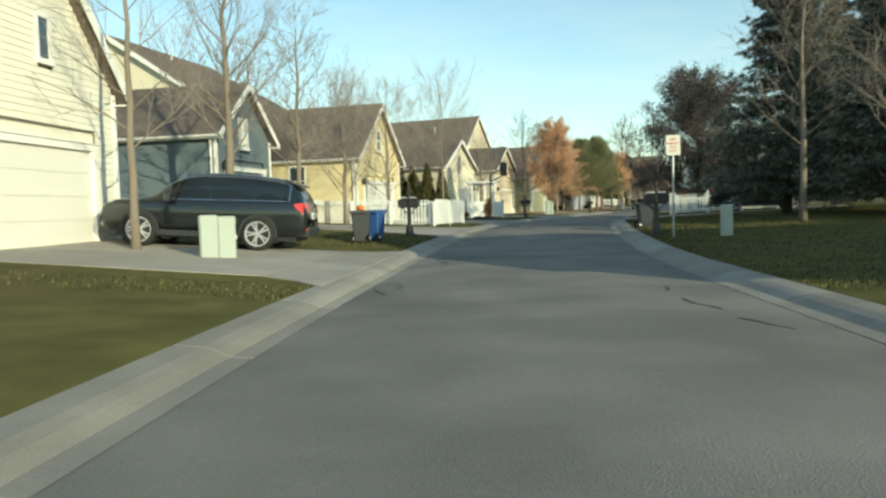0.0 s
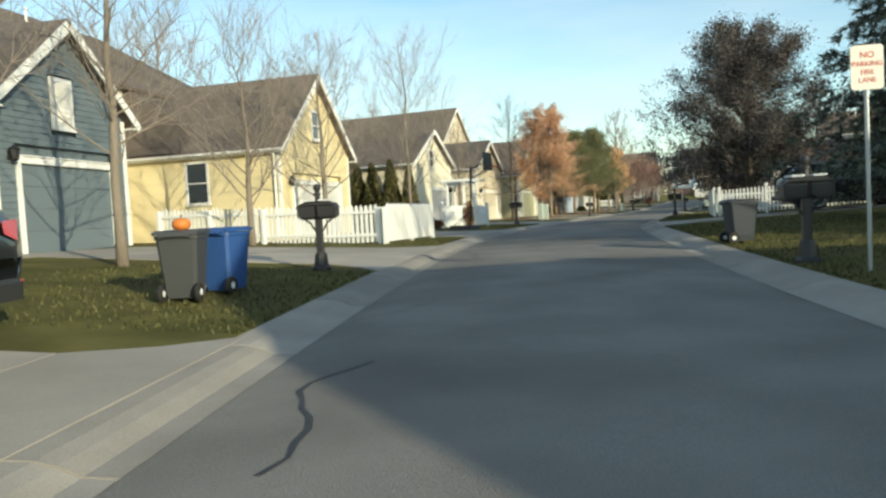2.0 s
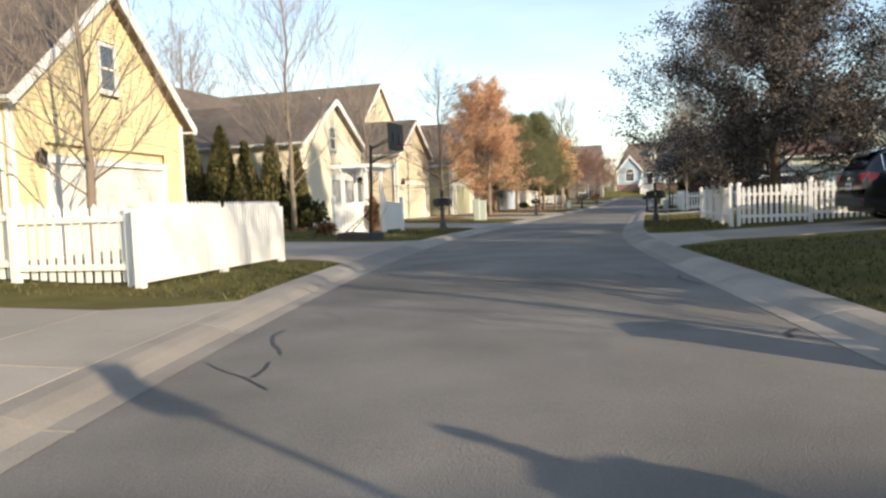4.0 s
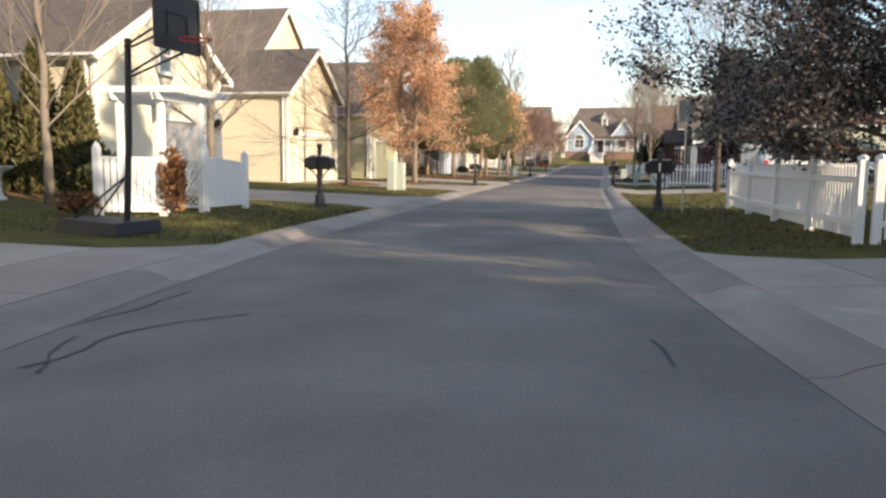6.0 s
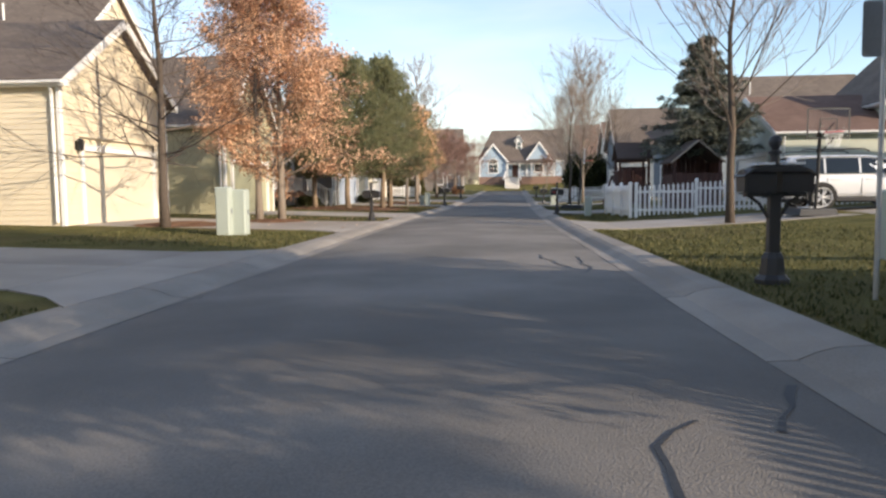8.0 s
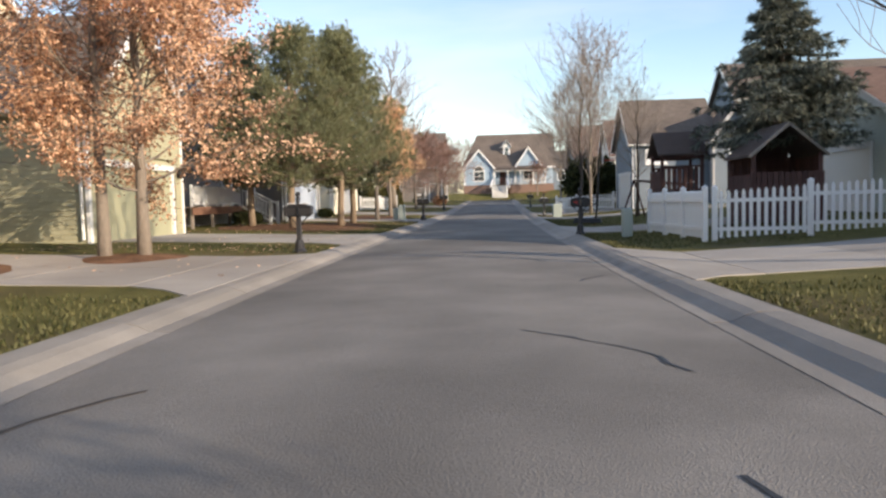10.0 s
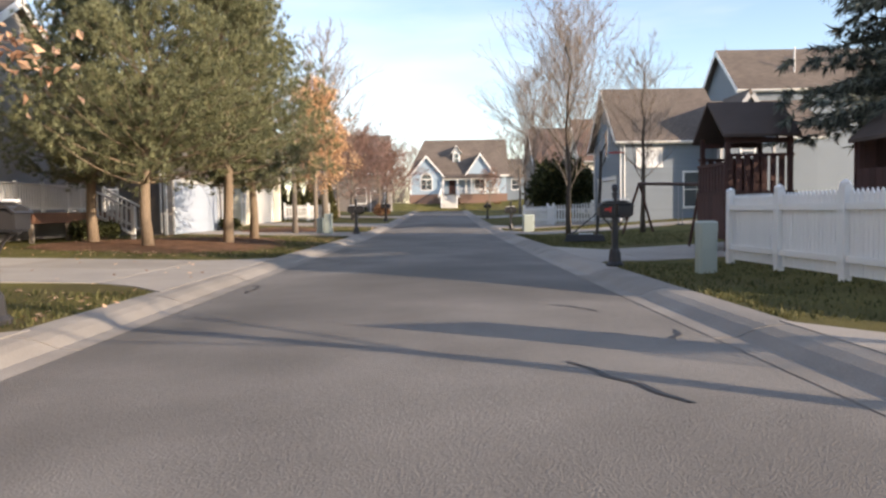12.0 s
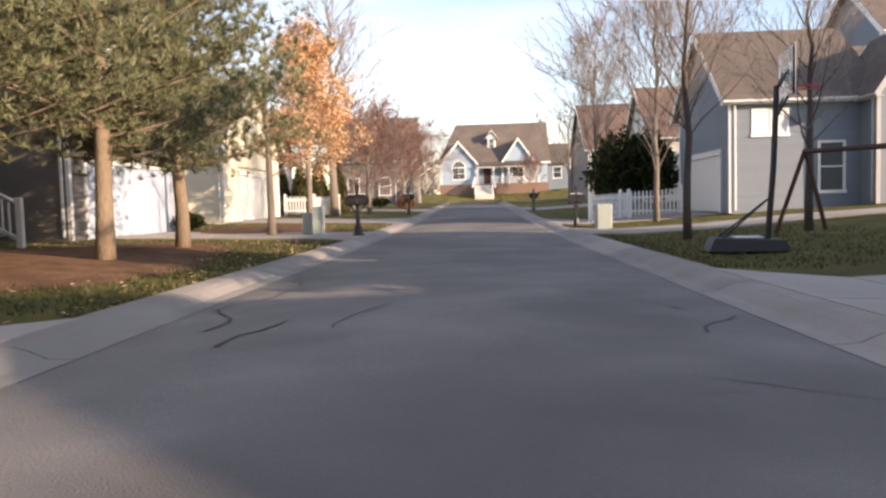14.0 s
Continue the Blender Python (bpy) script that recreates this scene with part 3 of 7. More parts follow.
def gable_house(name, m, w, depth, eave, apex, wall_mat, roof_mat, label, boards=True, over=0.35, back=True, base=-0.6, trim_mat=WHITE, near="left", front_holes=(), side_holes=(),
                category="house", gutter_on=True, lap=0.13, rake=0.11):
    """A gabled block: gable front at y = 0 facing -y, ridge running back. Returns the thing and the poses of its front and near side wall."""
    h = thing(name, m, label, category, "houses of the street")
    hw = w / 2
    core = Shape().prism([(-hw, base), (hw, base), (hw, eave), (0, apex), (-hw, eave)], 0.11, depth)
    part("wall", core, wall_mat, h)
    slope = (apex - eave) / hw

    def front_span(z):
        if z < eave:
            return -hw, hw
        k = hw - (z - eave) / slope
        return (-k, k) if k > 0.08 else None

    front = Matrix()
    sides = {"left": Matrix.Translation((-hw, depth, 0)) @ Matrix.Rotation(radians(-90), 4, "Z"), "right": Matrix.Translation((hw, 0, 0)) @ Matrix.Rotation(radians(90), 4, "Z")}
    flat = lambda z: (0, depth) if z < eave - 0.02 else None
    if boards:
        wall = part("front_cladding", Shape().box(-hw + 0.02, hw - 0.02, -0.004, 0.02, 0, 0.05), wall_mat, h)
        siding("board", wall, wall_mat, w, 0.0, front_span, front, lap, front_holes)
        wall = part("side_cladding", Shape().box(0.02, depth - 0.02, -0.004, 0.02, 0, 0.05), wall_mat, h, m=sides[near])
        siding("board", wall, wall_mat, depth, 0.0, flat, Matrix(), lap, side_holes)
    else:
        tagged(part("front_cladding", flat_siding(wall_mat, 0.0, front_span, lap, front_holes), wall_mat, h), kind="stuff")
        tagged(part("side_cladding", flat_siding(wall_mat, 0.0, flat, lap, side_holes), wall_mat, h, m=sides[near]), kind="stuff")
    # roof: two thick slopes with an overhang, in one mesh with texture coordinates in metres
    ln = math.hypot(hw, apex - eave)
    ux, uz = hw / ln, (apex - eave) / ln
    for sgn, nm in ((-1, "roof"), (1, "roof")):
        a = Vector((0, 0, apex + 0.02))
        way = Vector((sgn * ux, 0, -uz))
        nor = Vector((sgn * uz, 0, ux))
        b = a + way * (ln + over * 1.1)
        th = 0.14
        p = [a + Vector((0, -over, 0)), b + Vector((0, -over, 0)), b + Vector((0, depth + over, 0)), a + Vector((0, depth + over, 0))]
        v = p + [q + nor * th for q in p]
        v[4].x = v[7].x = 0
        v[4].z = v[7].z = apex + 0.02 + th / ux
        sh = Shape().add(v, [(0, 1, 2, 3), (7, 6, 5, 4), (0, 4, 5, 1), (1, 5, 6, 2), (2, 6, 7, 3)])
        me = mesh_of(sh, roof_mat)
        uv = me.uv_layers.new(name="UVMap")
        for lo in me.loops:
            co = me.vertices[lo.vertex_index].co
            uv.data[lo.index].uv = (co.y, (co - a).dot(way))
        part(nm, me, roof_mat, h)
        # rake board and eave fascia
        rk = Shape()
        q0, q1 = a + Vector((0, -over - 0.03, -0.02)), b + Vector((0, -over - 0.03, 0))
        rk.add([q0 + nor * 0.16, q1 + nor * 0.12, q1 - Vector((0, 0, rake)), q0 - Vector((0, 0, rake)), q0 + nor * 0.16 + Vector((0, 0.035, 0)), q1 + nor * 0.12 + Vector((0, 0.035, 0)), q1 + Vector((0, 0.035, -rake)), q0 + Vector((0, 0.035, -rake))],
               [(0, 1, 2, 3), (7, 6, 5, 4), (0, 4, 5, 1), (1, 5, 6, 2), (2, 6, 7, 3), (3, 7, 4, 0)])
        part("rake_board", rk, trim_mat, h)
        if gutter_on:
            g = Shape()
            x = b.x + sgn * 0.02
            g.prism([(x, b.z - 0.02), (x + sgn * 0.11, b.z - 0.0), (x + sgn * 0.12, b.z + 0.06), (x, b.z + 0.1)], -over, depth + over)
            part("gutter", g, trim_mat, h)
            part("soffit", Shape().box(min(sgn * hw, x), max(sgn * hw, x), -over, depth + over, b.z - 0.06, b.z - 0.02), trim_mat, h)
    for sgn in (-1, 1):
        c = Shape().box(sgn * hw - 0.07, sgn * hw + 0.07, -0.05, 0.05, 0, eave - 0.05)
        part("corner_board", c, trim_mat, h)
    x = -hw - 0.1 if near == "left" else hw + 0.1
    part("downspout", Shape().tube([(x, 0.15, 0.1), (x, 0.15, eave - 0.5), (x * 1.04, 0.1, eave - 0.25)], 0.045, 6), trim_mat, h)
    return h, front, sides[near]


def lot_left(s0, s1, d, up=0.0):
    """Front-wall pose of a house on the left between s0 and s1 with its face at d."""
    (ax, ay, _), (bx, by, _) = on_street(s0, d), on_street(s1, d)
    return Matrix.Translation(((ax + bx) / 2, (ay + by) / 2, level((s0 + s1) / 2, d) + up)) @ Matrix.Rotation(math.atan2(by - ay, bx - ax), 4, "Z"), math.dist((ax, ay), (bx, by))


def lot_right(s0, s1, d, up=0.0):
    (ax, ay, _), (bx, by, _) = on_street(s0, d), on_street(s1, d)
    return Matrix.Translation(((ax + bx) / 2, (ay + by) / 2, level((s0 + s1) / 2, d) + up)) @ Matrix.Rotation(math.atan2(ay - by, ax - bx), 4, "Z"), math.dist((ax, ay), (bx, by))


def vent_pipe(house, x, y, z, h=0.9, mat=WHITE):
    part("vent_pipe", Shape().tube([(x, y, z), (x, y, z + h)], 0.05, 8), mat, house)


# ---- fences ----


def picket_mesh(h, w, t=0.022, top="dog"):
    tip = [(w / 2, h - 0.05), (w / 4, h), (-w / 4, h), (-w / 2, h - 0.05)] if top == "dog" else [(w / 2, h - 0.07), (0, h), (-w / 2, h - 0.07)]
    return mesh_of(Shape().prism([(-w / 2, 0.07), (w / 2, 0.07)] + tip, -t, 0), VINYL)


def fence(points, label, height=1.15, gap=0.14, wide=0.085, scallop=0.0, post_every=2.2, solid=False, gothic=True, caps=True):
    """A picket fence along plan points given as (s, d)."""
    f = thing("picket_fence", Matrix.Translation(point(*points[0])), label, "fence", "picket fences")
    inv = f.matrix_world.inverted()
    me = picket_mesh(height, wide, top="dog" if not gothic else "point")
    for (a, b) in zip(points, points[1:]):
        p, q = point(*a), point(*b)
        ln = (q - p).length
        n_bay = max(1, round(ln / post_every))
        way = (q - p) / ln
        turn = math.atan2(way.y, way.x)
        for k in range(n_bay + 1):
            c = p + (q - p) * k / n_bay
            m = inv @ Matrix.Translation(c) @ Matrix.Rotation(turn, 4, "Z")
            po = part("post", Shape().chamfer(-0.06, 0.06, -0.06, 0.06, -0.1, height + (0.06 if caps else -0.1), 0.006), VINYL, f, m=m)
            if caps:
                part("cap", Shape().lathe([(0.082, 0), (0.082, 0.025), (0.05, 0.045), (0.0, 0.075)], 4, (0, 0, height + 0.06)), VINYL, po)
        for k in range(n_bay):
            a0 = p + (q - p) * k / n_bay
            for z in (0.24, height - 0.28):
                m = inv @ Matrix.Translation(a0) @ Matrix.Rotation(turn, 4, "Z")
                lb = ln / n_bay
                part("rail", Shape().box(0.06, lb - 0.06, -0.02, 0.03, z, z + 0.09), VINYL, f, m=m @ Matrix.Rotation(-math.atan2(q.z - p.z, ln) * 0, 4, "Y"))
            if solid:
                part("panel", Shape().box(0.06, ln / n_bay - 0.06, -0.03, -0.02, 0.07, height - 0.06), VINYL, f, m=inv @ Matrix.Translation(a0) @ Matrix.Rotation(turn, 4, "Z"))
            cnt = int((ln / n_bay - 0.12) / gap)
            for i in range(cnt):
                u = (0.06 + (i + 0.5) * (ln / n_bay - 0.12) / cnt)
                c = a0 + way * u
                dip = scallop * math.sin(math.pi * u / (ln / n_bay))
                m = inv @ Matrix.Translation(c - Vector((0, 0, dip))) @ Matrix.Rotation(turn, 4, "Z") @ Matrix.Translation((0, -0.02, 0))
                part("picket", me, VINYL, f, m=m)
    return f


# ---- trees ----


def limb(rng, start, way, length, r0, bend=0.25, n=5, up=0.1):
    pts, q, w = [start.copy()], start.copy(), way.normalized()
    for i in range(n):
        w = (w + Vector((rng.gauss(0, bend), rng.gauss(0, bend), rng.gauss(0, bend) + up)) * 0.35).normalized()
        q = q + w * (length / n)
        pts.append(q.copy())
    return pts, [r0 * (1 - 0.8 * i / n) for i in range(n + 1)]


def skeleton_tree(rng, height, trunk_r, fork, spread, levels, twig_len, first=0.3, lean=0.0, kids=(3, 5), rise=0.5, full=False, fine=0.004):
    """Trunk and limbs, twigs, and the twig ends of a deciduous tree."""
    trunk, twigs, tips = Shape(), Shape(), []
    main = [Vector((0, 0, -0.15))]
    n = 9
    for i in range(1, n + 1):
        main.append(Vector((rng.gauss(0, 0.035) * i * 0.25 + lean * i / n, rng.gauss(0, 0.035) * i * 0.25, height * 0.92 * i / n)))
    radii = [trunk_r * (1.25 if i == 0 else 1) * (1 - 0.9 * (i / n) ** 1.2) + 0.008 for i in range(n + 1)]
    trunk.tube(main, radii, 9)

    def grow(p, w, ln, r, lev):
        last = lev >= levels
        pts, rr = limb(rng, p, w, ln, r, 0.3, 3 if last else 5, 0.10 if rise < 0.6 else 0.18)
        if lev >= levels:
            twigs.tube(pts, [max(fine, q) for q in rr], 3, False)
            tips.extend(pts[1:])
            return
        (trunk if lev <= 1 else twigs).tube(pts, [max(fine * 1.25, q) for q in rr], 6 if lev <= 1 else 4, False)
        tips.extend(pts[2:5] if lev >= 2 else pts[4:5])
        for k in range(rng.randint(*kids)):
            i = rng.randint(1, 5)
            d = (pts[i] - pts[i - 1]).normalized()
            o = Vector((rng.gauss(0, 1), rng.gauss(0, 1), rng.gauss(0.25 if rise < 0.6 else 0.45, 0.7))).normalized()
            grow(pts[i], d * 0.75 + o * 0.6, ln * rng.uniform(0.42, 0.62), rr[i] * 0.6, lev + 1)
        twigs.tube([pts[-1], pts[-1] + (pts[-1] - pts[-2]) * 0.8], [0.006, 0.003], 3, False)
        tips.append(pts[-1])

    for k in range(fork):
        u = first + (1 - first) * (k + rng.random() * 0.7) / fork
        z = height * 0.92 * u
        i = min(n - 1, int(u * n))
        p = main[i] + (main[i + 1] - main[i]) * (u * n - i)
        a = 2.4 * k + rng.uniform(-0.4, 0.4)
        ln = spread * ((0.72 + 0.33 * math.sin(math.pi * u)) * (1.0 - 0.55 * u) * rng.uniform(0.88, 1.08) if full else (1.05 - 0.72 * u) * rng.uniform(0.8, 1.15))
        grow(p, Vector((math.cos(a), math.sin(a), rise + (1.0 if full else 0.5) * u)), ln, trunk_r * 0.27 * (1.1 - u * 0.7), 1)
    return trunk, twigs, tips


def leaves(rng, tips, per_tip, size, scatter, keep=1.0, droop=0.3, low=0.0):
    """Folded leaves round the twig ends; low thickens the lower crown."""
    sh = Shape()
    top = max(p.z for p in tips)
    for p in tips:
        if rng.random() > keep:
            continue
        for _ in range(int(per_tip * (1 + low * max(0.0, 0.62 - p.z / top)))):
            c = p + Vector((rng.gauss(0, scatter), rng.gauss(0, scatter), rng.gauss(0, scatter * 0.8) - droop * 0.1))
            a = Vector((rng.gauss(0, 1), rng.gauss(0, 1), rng.gauss(0, 0.7) - droop)).normalized()
            b = a.orthogonal().normalized()
            b = (b * math.cos(rng.random() * 6.28) + a.cross(b) * math.sin(rng.random() * 6.28)).normalized()
            s = size * rng.uniform(0.6, 1.3)
            n = a.cross(b) * s * 0.18
            sh.add([c, c + a * s * 0.5 + b * s * 0.32 + n, c + a * s, c + a * s * 0.5 - b * s * 0.32 + n], [(0, 1, 2), (0, 2, 3)])
    return sh


def needles(sh, rng, c, way, size, count, spread=0.8, width=0.035):
    """A tuft of narrow needles round a shoot."""
    for _ in range(count):
        d = (way + Vector((rng.gauss(0, spread), rng.gauss(0, spread), rng.gauss(0, spread)))).normalized()
        s = d.orthogonal().normalized() * size * width * rng.uniform(0.8, 1.6)
        if rng.random() < 0.5:
            s = d.cross(s)
        e = c + d * size * rng.uniform(0.7, 1.2)
        sh.add([c - s, c + s, e], [(0, 1, 2)])


def bare_tree(seed, m, height, trunk_r, spread, label, name="bare_tree", fork=26, levels=3, mat=BARK, twig=TWIG, leaf=None, keep=0.1, per_tip=1, size=0.1, first=0.26, kids=(5, 7), lean=0.0, rise=0.5, scatter=0.08, full=False, fine=0.004, low=0.0):
    rng = random.Random(seed)
    trunk, twigs, tips = skeleton_tree(rng, height, trunk_r, fork, spread, levels, 0.5, first, lean, kids, rise, full, fine)
    t = thing(name, m, label, "tree", "street trees")
    part("trunk", trunk, mat, t, smooth=True)
    crown = part("crown", twigs, twig, t, smooth=True)
    if leaf:
        part("foliage", leaves(rng, tips, per_tip, size, scatter, keep, low=low), leaf, crown)
    return t


def pine_tree(seed, m, height, spread, clear, label, lean=0.0):
    rng = random.Random(seed)
    t = thing("pine_tree", m, label, "tree", "pines")
    trunk, foliage = Shape(), Shape()
    main = [Vector((rng.gauss(0, 0.03) * i + lean * min(i, 3), rng.gauss(0, 0.03) * i, -0.15 + height * i / 8)) for i in range(9)]
    trunk.tube(main, [0.15 * (1.12 if i == 0 else 1) * (1 - 0.88 * i / 8) + 0.01 for i in range(9)], 10)
    z = clear
    while z < height - 0.2:
        u = (z - clear) / (height - clear)
        reach = spread * (1.0 - u) ** 0.78 * (0.58 + 0.45 * min(1, u * 6 + 0.5)) + 0.25
        for k in range(rng.randint(7, 9)):
            a = rng.uniform(0, 6.28)
            ln = reach * rng.uniform(0.65, 1.12)
            p = Vector((0, 0, z + rng.uniform(-0.15, 0.15))) + (main[min(8, int(8 * z / height))] * 0.7).to_2d().to_3d()
            w = Vector((math.cos(a), math.sin(a), 0.05 + 0.5 * u))
            pts, rr = limb(rng, p, w, ln, 0.032 * (1.15 - u), 0.12, 5, 0.22)
            trunk.tube(pts, [max(0.006, q) for q in rr], 4, False)
            for k in range(3):
                needles(foliage, rng, pts[-1] + Vector((rng.gauss(0, 0.1), rng.gauss(0, 0.1), 0.1 + 0.13 * k)), Vector((0, 0, 1)), 0.2, 14, 0.35, 0.036)
            for j in range(1, 6):
                for _ in range((9 if u < 0.3 else 4) if j < 3 else 9 if u < 0.3 else 7):
                    off = Vector((rng.gauss(0, 1), rng.gauss(0, 1), rng.gauss(0.15, 0.6)))
                    c = pts[j] + off * (0.12 + 0.07 * ln)
                    needles(foliage, rng, c, (pts[j] - pts[j - 1]).normalized() * 0.45 + Vector((0, 0, 0.7)), 0.19, 25, 0.75, 0.034)
        z += 0.36 if u < 0.8 else 0.3
    for k in range(6):
        needles(foliage, rng, main[-1] + Vector((0, 0, 0.1 * k - 0.3)), Vector((0, 0, 1)), 0.26, 16, 0.4)
    part("trunk", trunk, BARK_PINE, t, smooth=True)
    part("crown", foliage, PINE, t)
    return t


def spruce_tree(seed, m, height, spread, label, clear=0.5, dense=1.0):
    rng = random.Random(seed)
    t = thing("spruce_tree", m, label, "tree", "spruces")
    trunk, foliage = Shape(), Shape()
    trunk.tube([(0, 0, -0.15), (0, 0, height * 0.5), (0, 0, height)], [0.2, 0.11, 0.015], 8)
    z = clear
    while z < height - 0.1:
        u = (z - clear) / (height - clear)
        reach = spread * (1 - u) ** 0.9 + 0.12
        for k in range(max(6, int(13 * dense * (1 - 0.45 * u)))):
            a = rng.uniform(0, 6.28)
            ln, z1, dip = reach * rng.uniform(0.5, 1.18), z + rng.uniform(-0.2, 0.2), rng.uniform(0.22, 0.5)
            pts = []
            for i in range(6):
                q = i / 5
                pts.append(Vector((math.cos(a) * ln * q, math.sin(a) * ln * q, z1 + ln * (0.12 * q - dip * q * q + 0.24 * q ** 3))))
            trunk.tube(pts, [max(0.005, 0.03 * (1 - i / 5)) for i in range(6)], 3, False)
            side = Vector((-math.sin(a), math.cos(a), 0))
            for j in range(1, 6):
                w = (pts[j] - pts[j - 1]).normalized()
                for sgn in (-1, 1):
                    sl = 0.28 * ln * (1.1 - j / 6.5) + 0.12
                    e = pts[j] + (side * sgn * 0.8 + w * 0.5).normalized() * sl - Vector((0, 0, 0.18 * sl))
                    for f in (0.3, 0.65, 1.0):
                        needles(foliage, rng, pts[j].lerp(e, f), (e - pts[j]).normalized() + Vector((0, 0, -0.35)), 0.26, 9, 0.55, 0.075)
                needles(foliage, rng, pts[j], w, 0.26, 9, 0.55, 0.075)
        z += 0.30 if u < 0.7 else 0.24
    part("trunk", trunk, BARK_DARK, t, smooth=True)
    part("crown", foliage, SPRUCE, t)
    return t


def arborvitae(seed, m, height, r, label):
    rng = random.Random(seed)
    t = thing("arborvitae", m, label, "shrub", "arborvitae hedge")
    part("trunk", Shape().tube([(0, 0, -0.1), (0, 0, height * 0.8)], [0.06, 0.015], 6), BARK_DARK, t)
    foliage = Shape()
    for _ in range(int(1500 * height * r / 2.4)):
        u = rng.random() ** 1.25
        rr = r * (1 - u) ** 0.75 * (0.75 + 0.3 * noise.noise((seed * 7.1, u * 4, rng.random() * 0.2))) * rng.uniform(0.75, 1.05) * (0.75 + 0.25 * min(1, u * 8))
        a = rng.uniform(0, 6.28)
        c = Vector((rr * math.cos(a), rr * math.sin(a), 0.08 + height * 0.97 * u))
        needles(foliage, rng, c, Vector((math.cos(a) * 0.35, math.sin(a) * 0.35, 1)), 0.2, 4, 0.4, 0.2)
    part("crown", foliage, CEDAR, t)
    return t


def shrub(seed, m, r, h, label, leaf=SHRUB, count=900, name="shrub"):
    rng = random.Random(seed)
    t = thing(name, m, label, "shrub")
    stems, fol = Shape(), Shape()
    for k in range(14):
        a = rng.uniform(0, 6.28)
        pts, rr = limb(rng, Vector((0, 0, -0.05)), Vector((math.cos(a) * 0.7, math.sin(a) * 0.7, 1)), h * rng.uniform(0.7, 1.05), 0.015, 0.3)
        stems.tube(pts, rr, 4, False)
    for _ in range(count):
        u = rng.random() ** 0.6
        a, e = rng.uniform(0, 6.28), math.asin(rng.uniform(-0.85, 1))
        k = 0.8 + 0.35 * noise.noise((a * 1.5 + seed, e * 2, seed))
        c = Vector((r * k * u * math.cos(e) * math.cos(a), r * k * u * math.cos(e) * math.sin(a), h * 0.45 + h * 0.52 * k * u * math.sin(e)))
        needles(fol, rng, c, Vector((math.cos(a), math.sin(a), 0.8)), 0.13 * max(1.0, r / 1.3), 3, 0.6, 0.25)
    part("vine_stem", stems, BARK_DARK, t)
    part("foliage", fol, leaf, t)
    return t


# ---- vehicles ----
FRONT = [(0.85, 0.32, 1.08, 1.48, 0.99, 0.71), (1.20, 0.32, 1.09, 1.18, 0.98, 0.74), (1.50, 0.32, 1.08, 1.13, 0.97, 0.75), (2.05, 0.33, 1.02, 1.07, 0.95, 0.72), (2.32, 0.36, 0.92, 0.95, 0.88, 0.62), (2.43, 0.42, 0.72, 0.75, 0.78, 0.5)]
# stations along a car: x, sill, belt, roof, half width, half width of the roof
SLOPED = [(-2.46, 0.52, 0.80, 0.82, 0.80, 0.55), (-2.43, 0.40, 1.00, 1.02, 0.93, 0.66), (-2.38, 0.36, 1.10, 1.14, 0.96, 0.70), (-2.30, 0.34, 1.13, 1.30, 0.975, 0.68), (-2.16, 0.33, 1.14, 1.50, 0.985, 0.68), (-1.96, 0.33, 1.13, 1.655, 0.99, 0.69),
          (-1.60, 0.32, 1.12, 1.725, 1.0, 0.71), (-0.80, 0.32, 1.10, 1.78, 1.0, 0.73), (0.0, 0.32, 1.08, 1.775, 1.0, 0.73), (0.45, 0.32, 1.08, 1.70, 1.0, 0.71)] + FRONT
BOXY = [(-2.46, 0.52, 0.80, 0.82, 0.80, 0.55), (-2.43, 0.40, 1.00, 1.02, 0.93, 0.66), (-2.40, 0.36, 1.08, 1.16, 0.96, 0.72), (-2.32, 0.34, 1.05, 1.46, 0.98, 0.76), (-2.20, 0.33, 1.05, 1.62, 0.99, 0.78),
        (-1.60, 0.32, 1.05, 1.66, 1.0, 0.78), (-0.80, 0.32, 1.05, 1.67, 1.0, 0.78), (0.10, 0.32, 1.05, 1.66, 1.0, 0.77), (0.50, 0.32, 1.05, 1.60, 1.0, 0.74)] + FRONT


def station_of(rows, x):
    for a, b in zip(rows, rows[1:]):
        if a[0] <= x <= b[0]:
            u = (x - a[0]) / (b[0] - a[0])
            return [p + u * (q - p) for p, q in zip(a, b)]
    return list(rows[0 if x < 0 else -1])


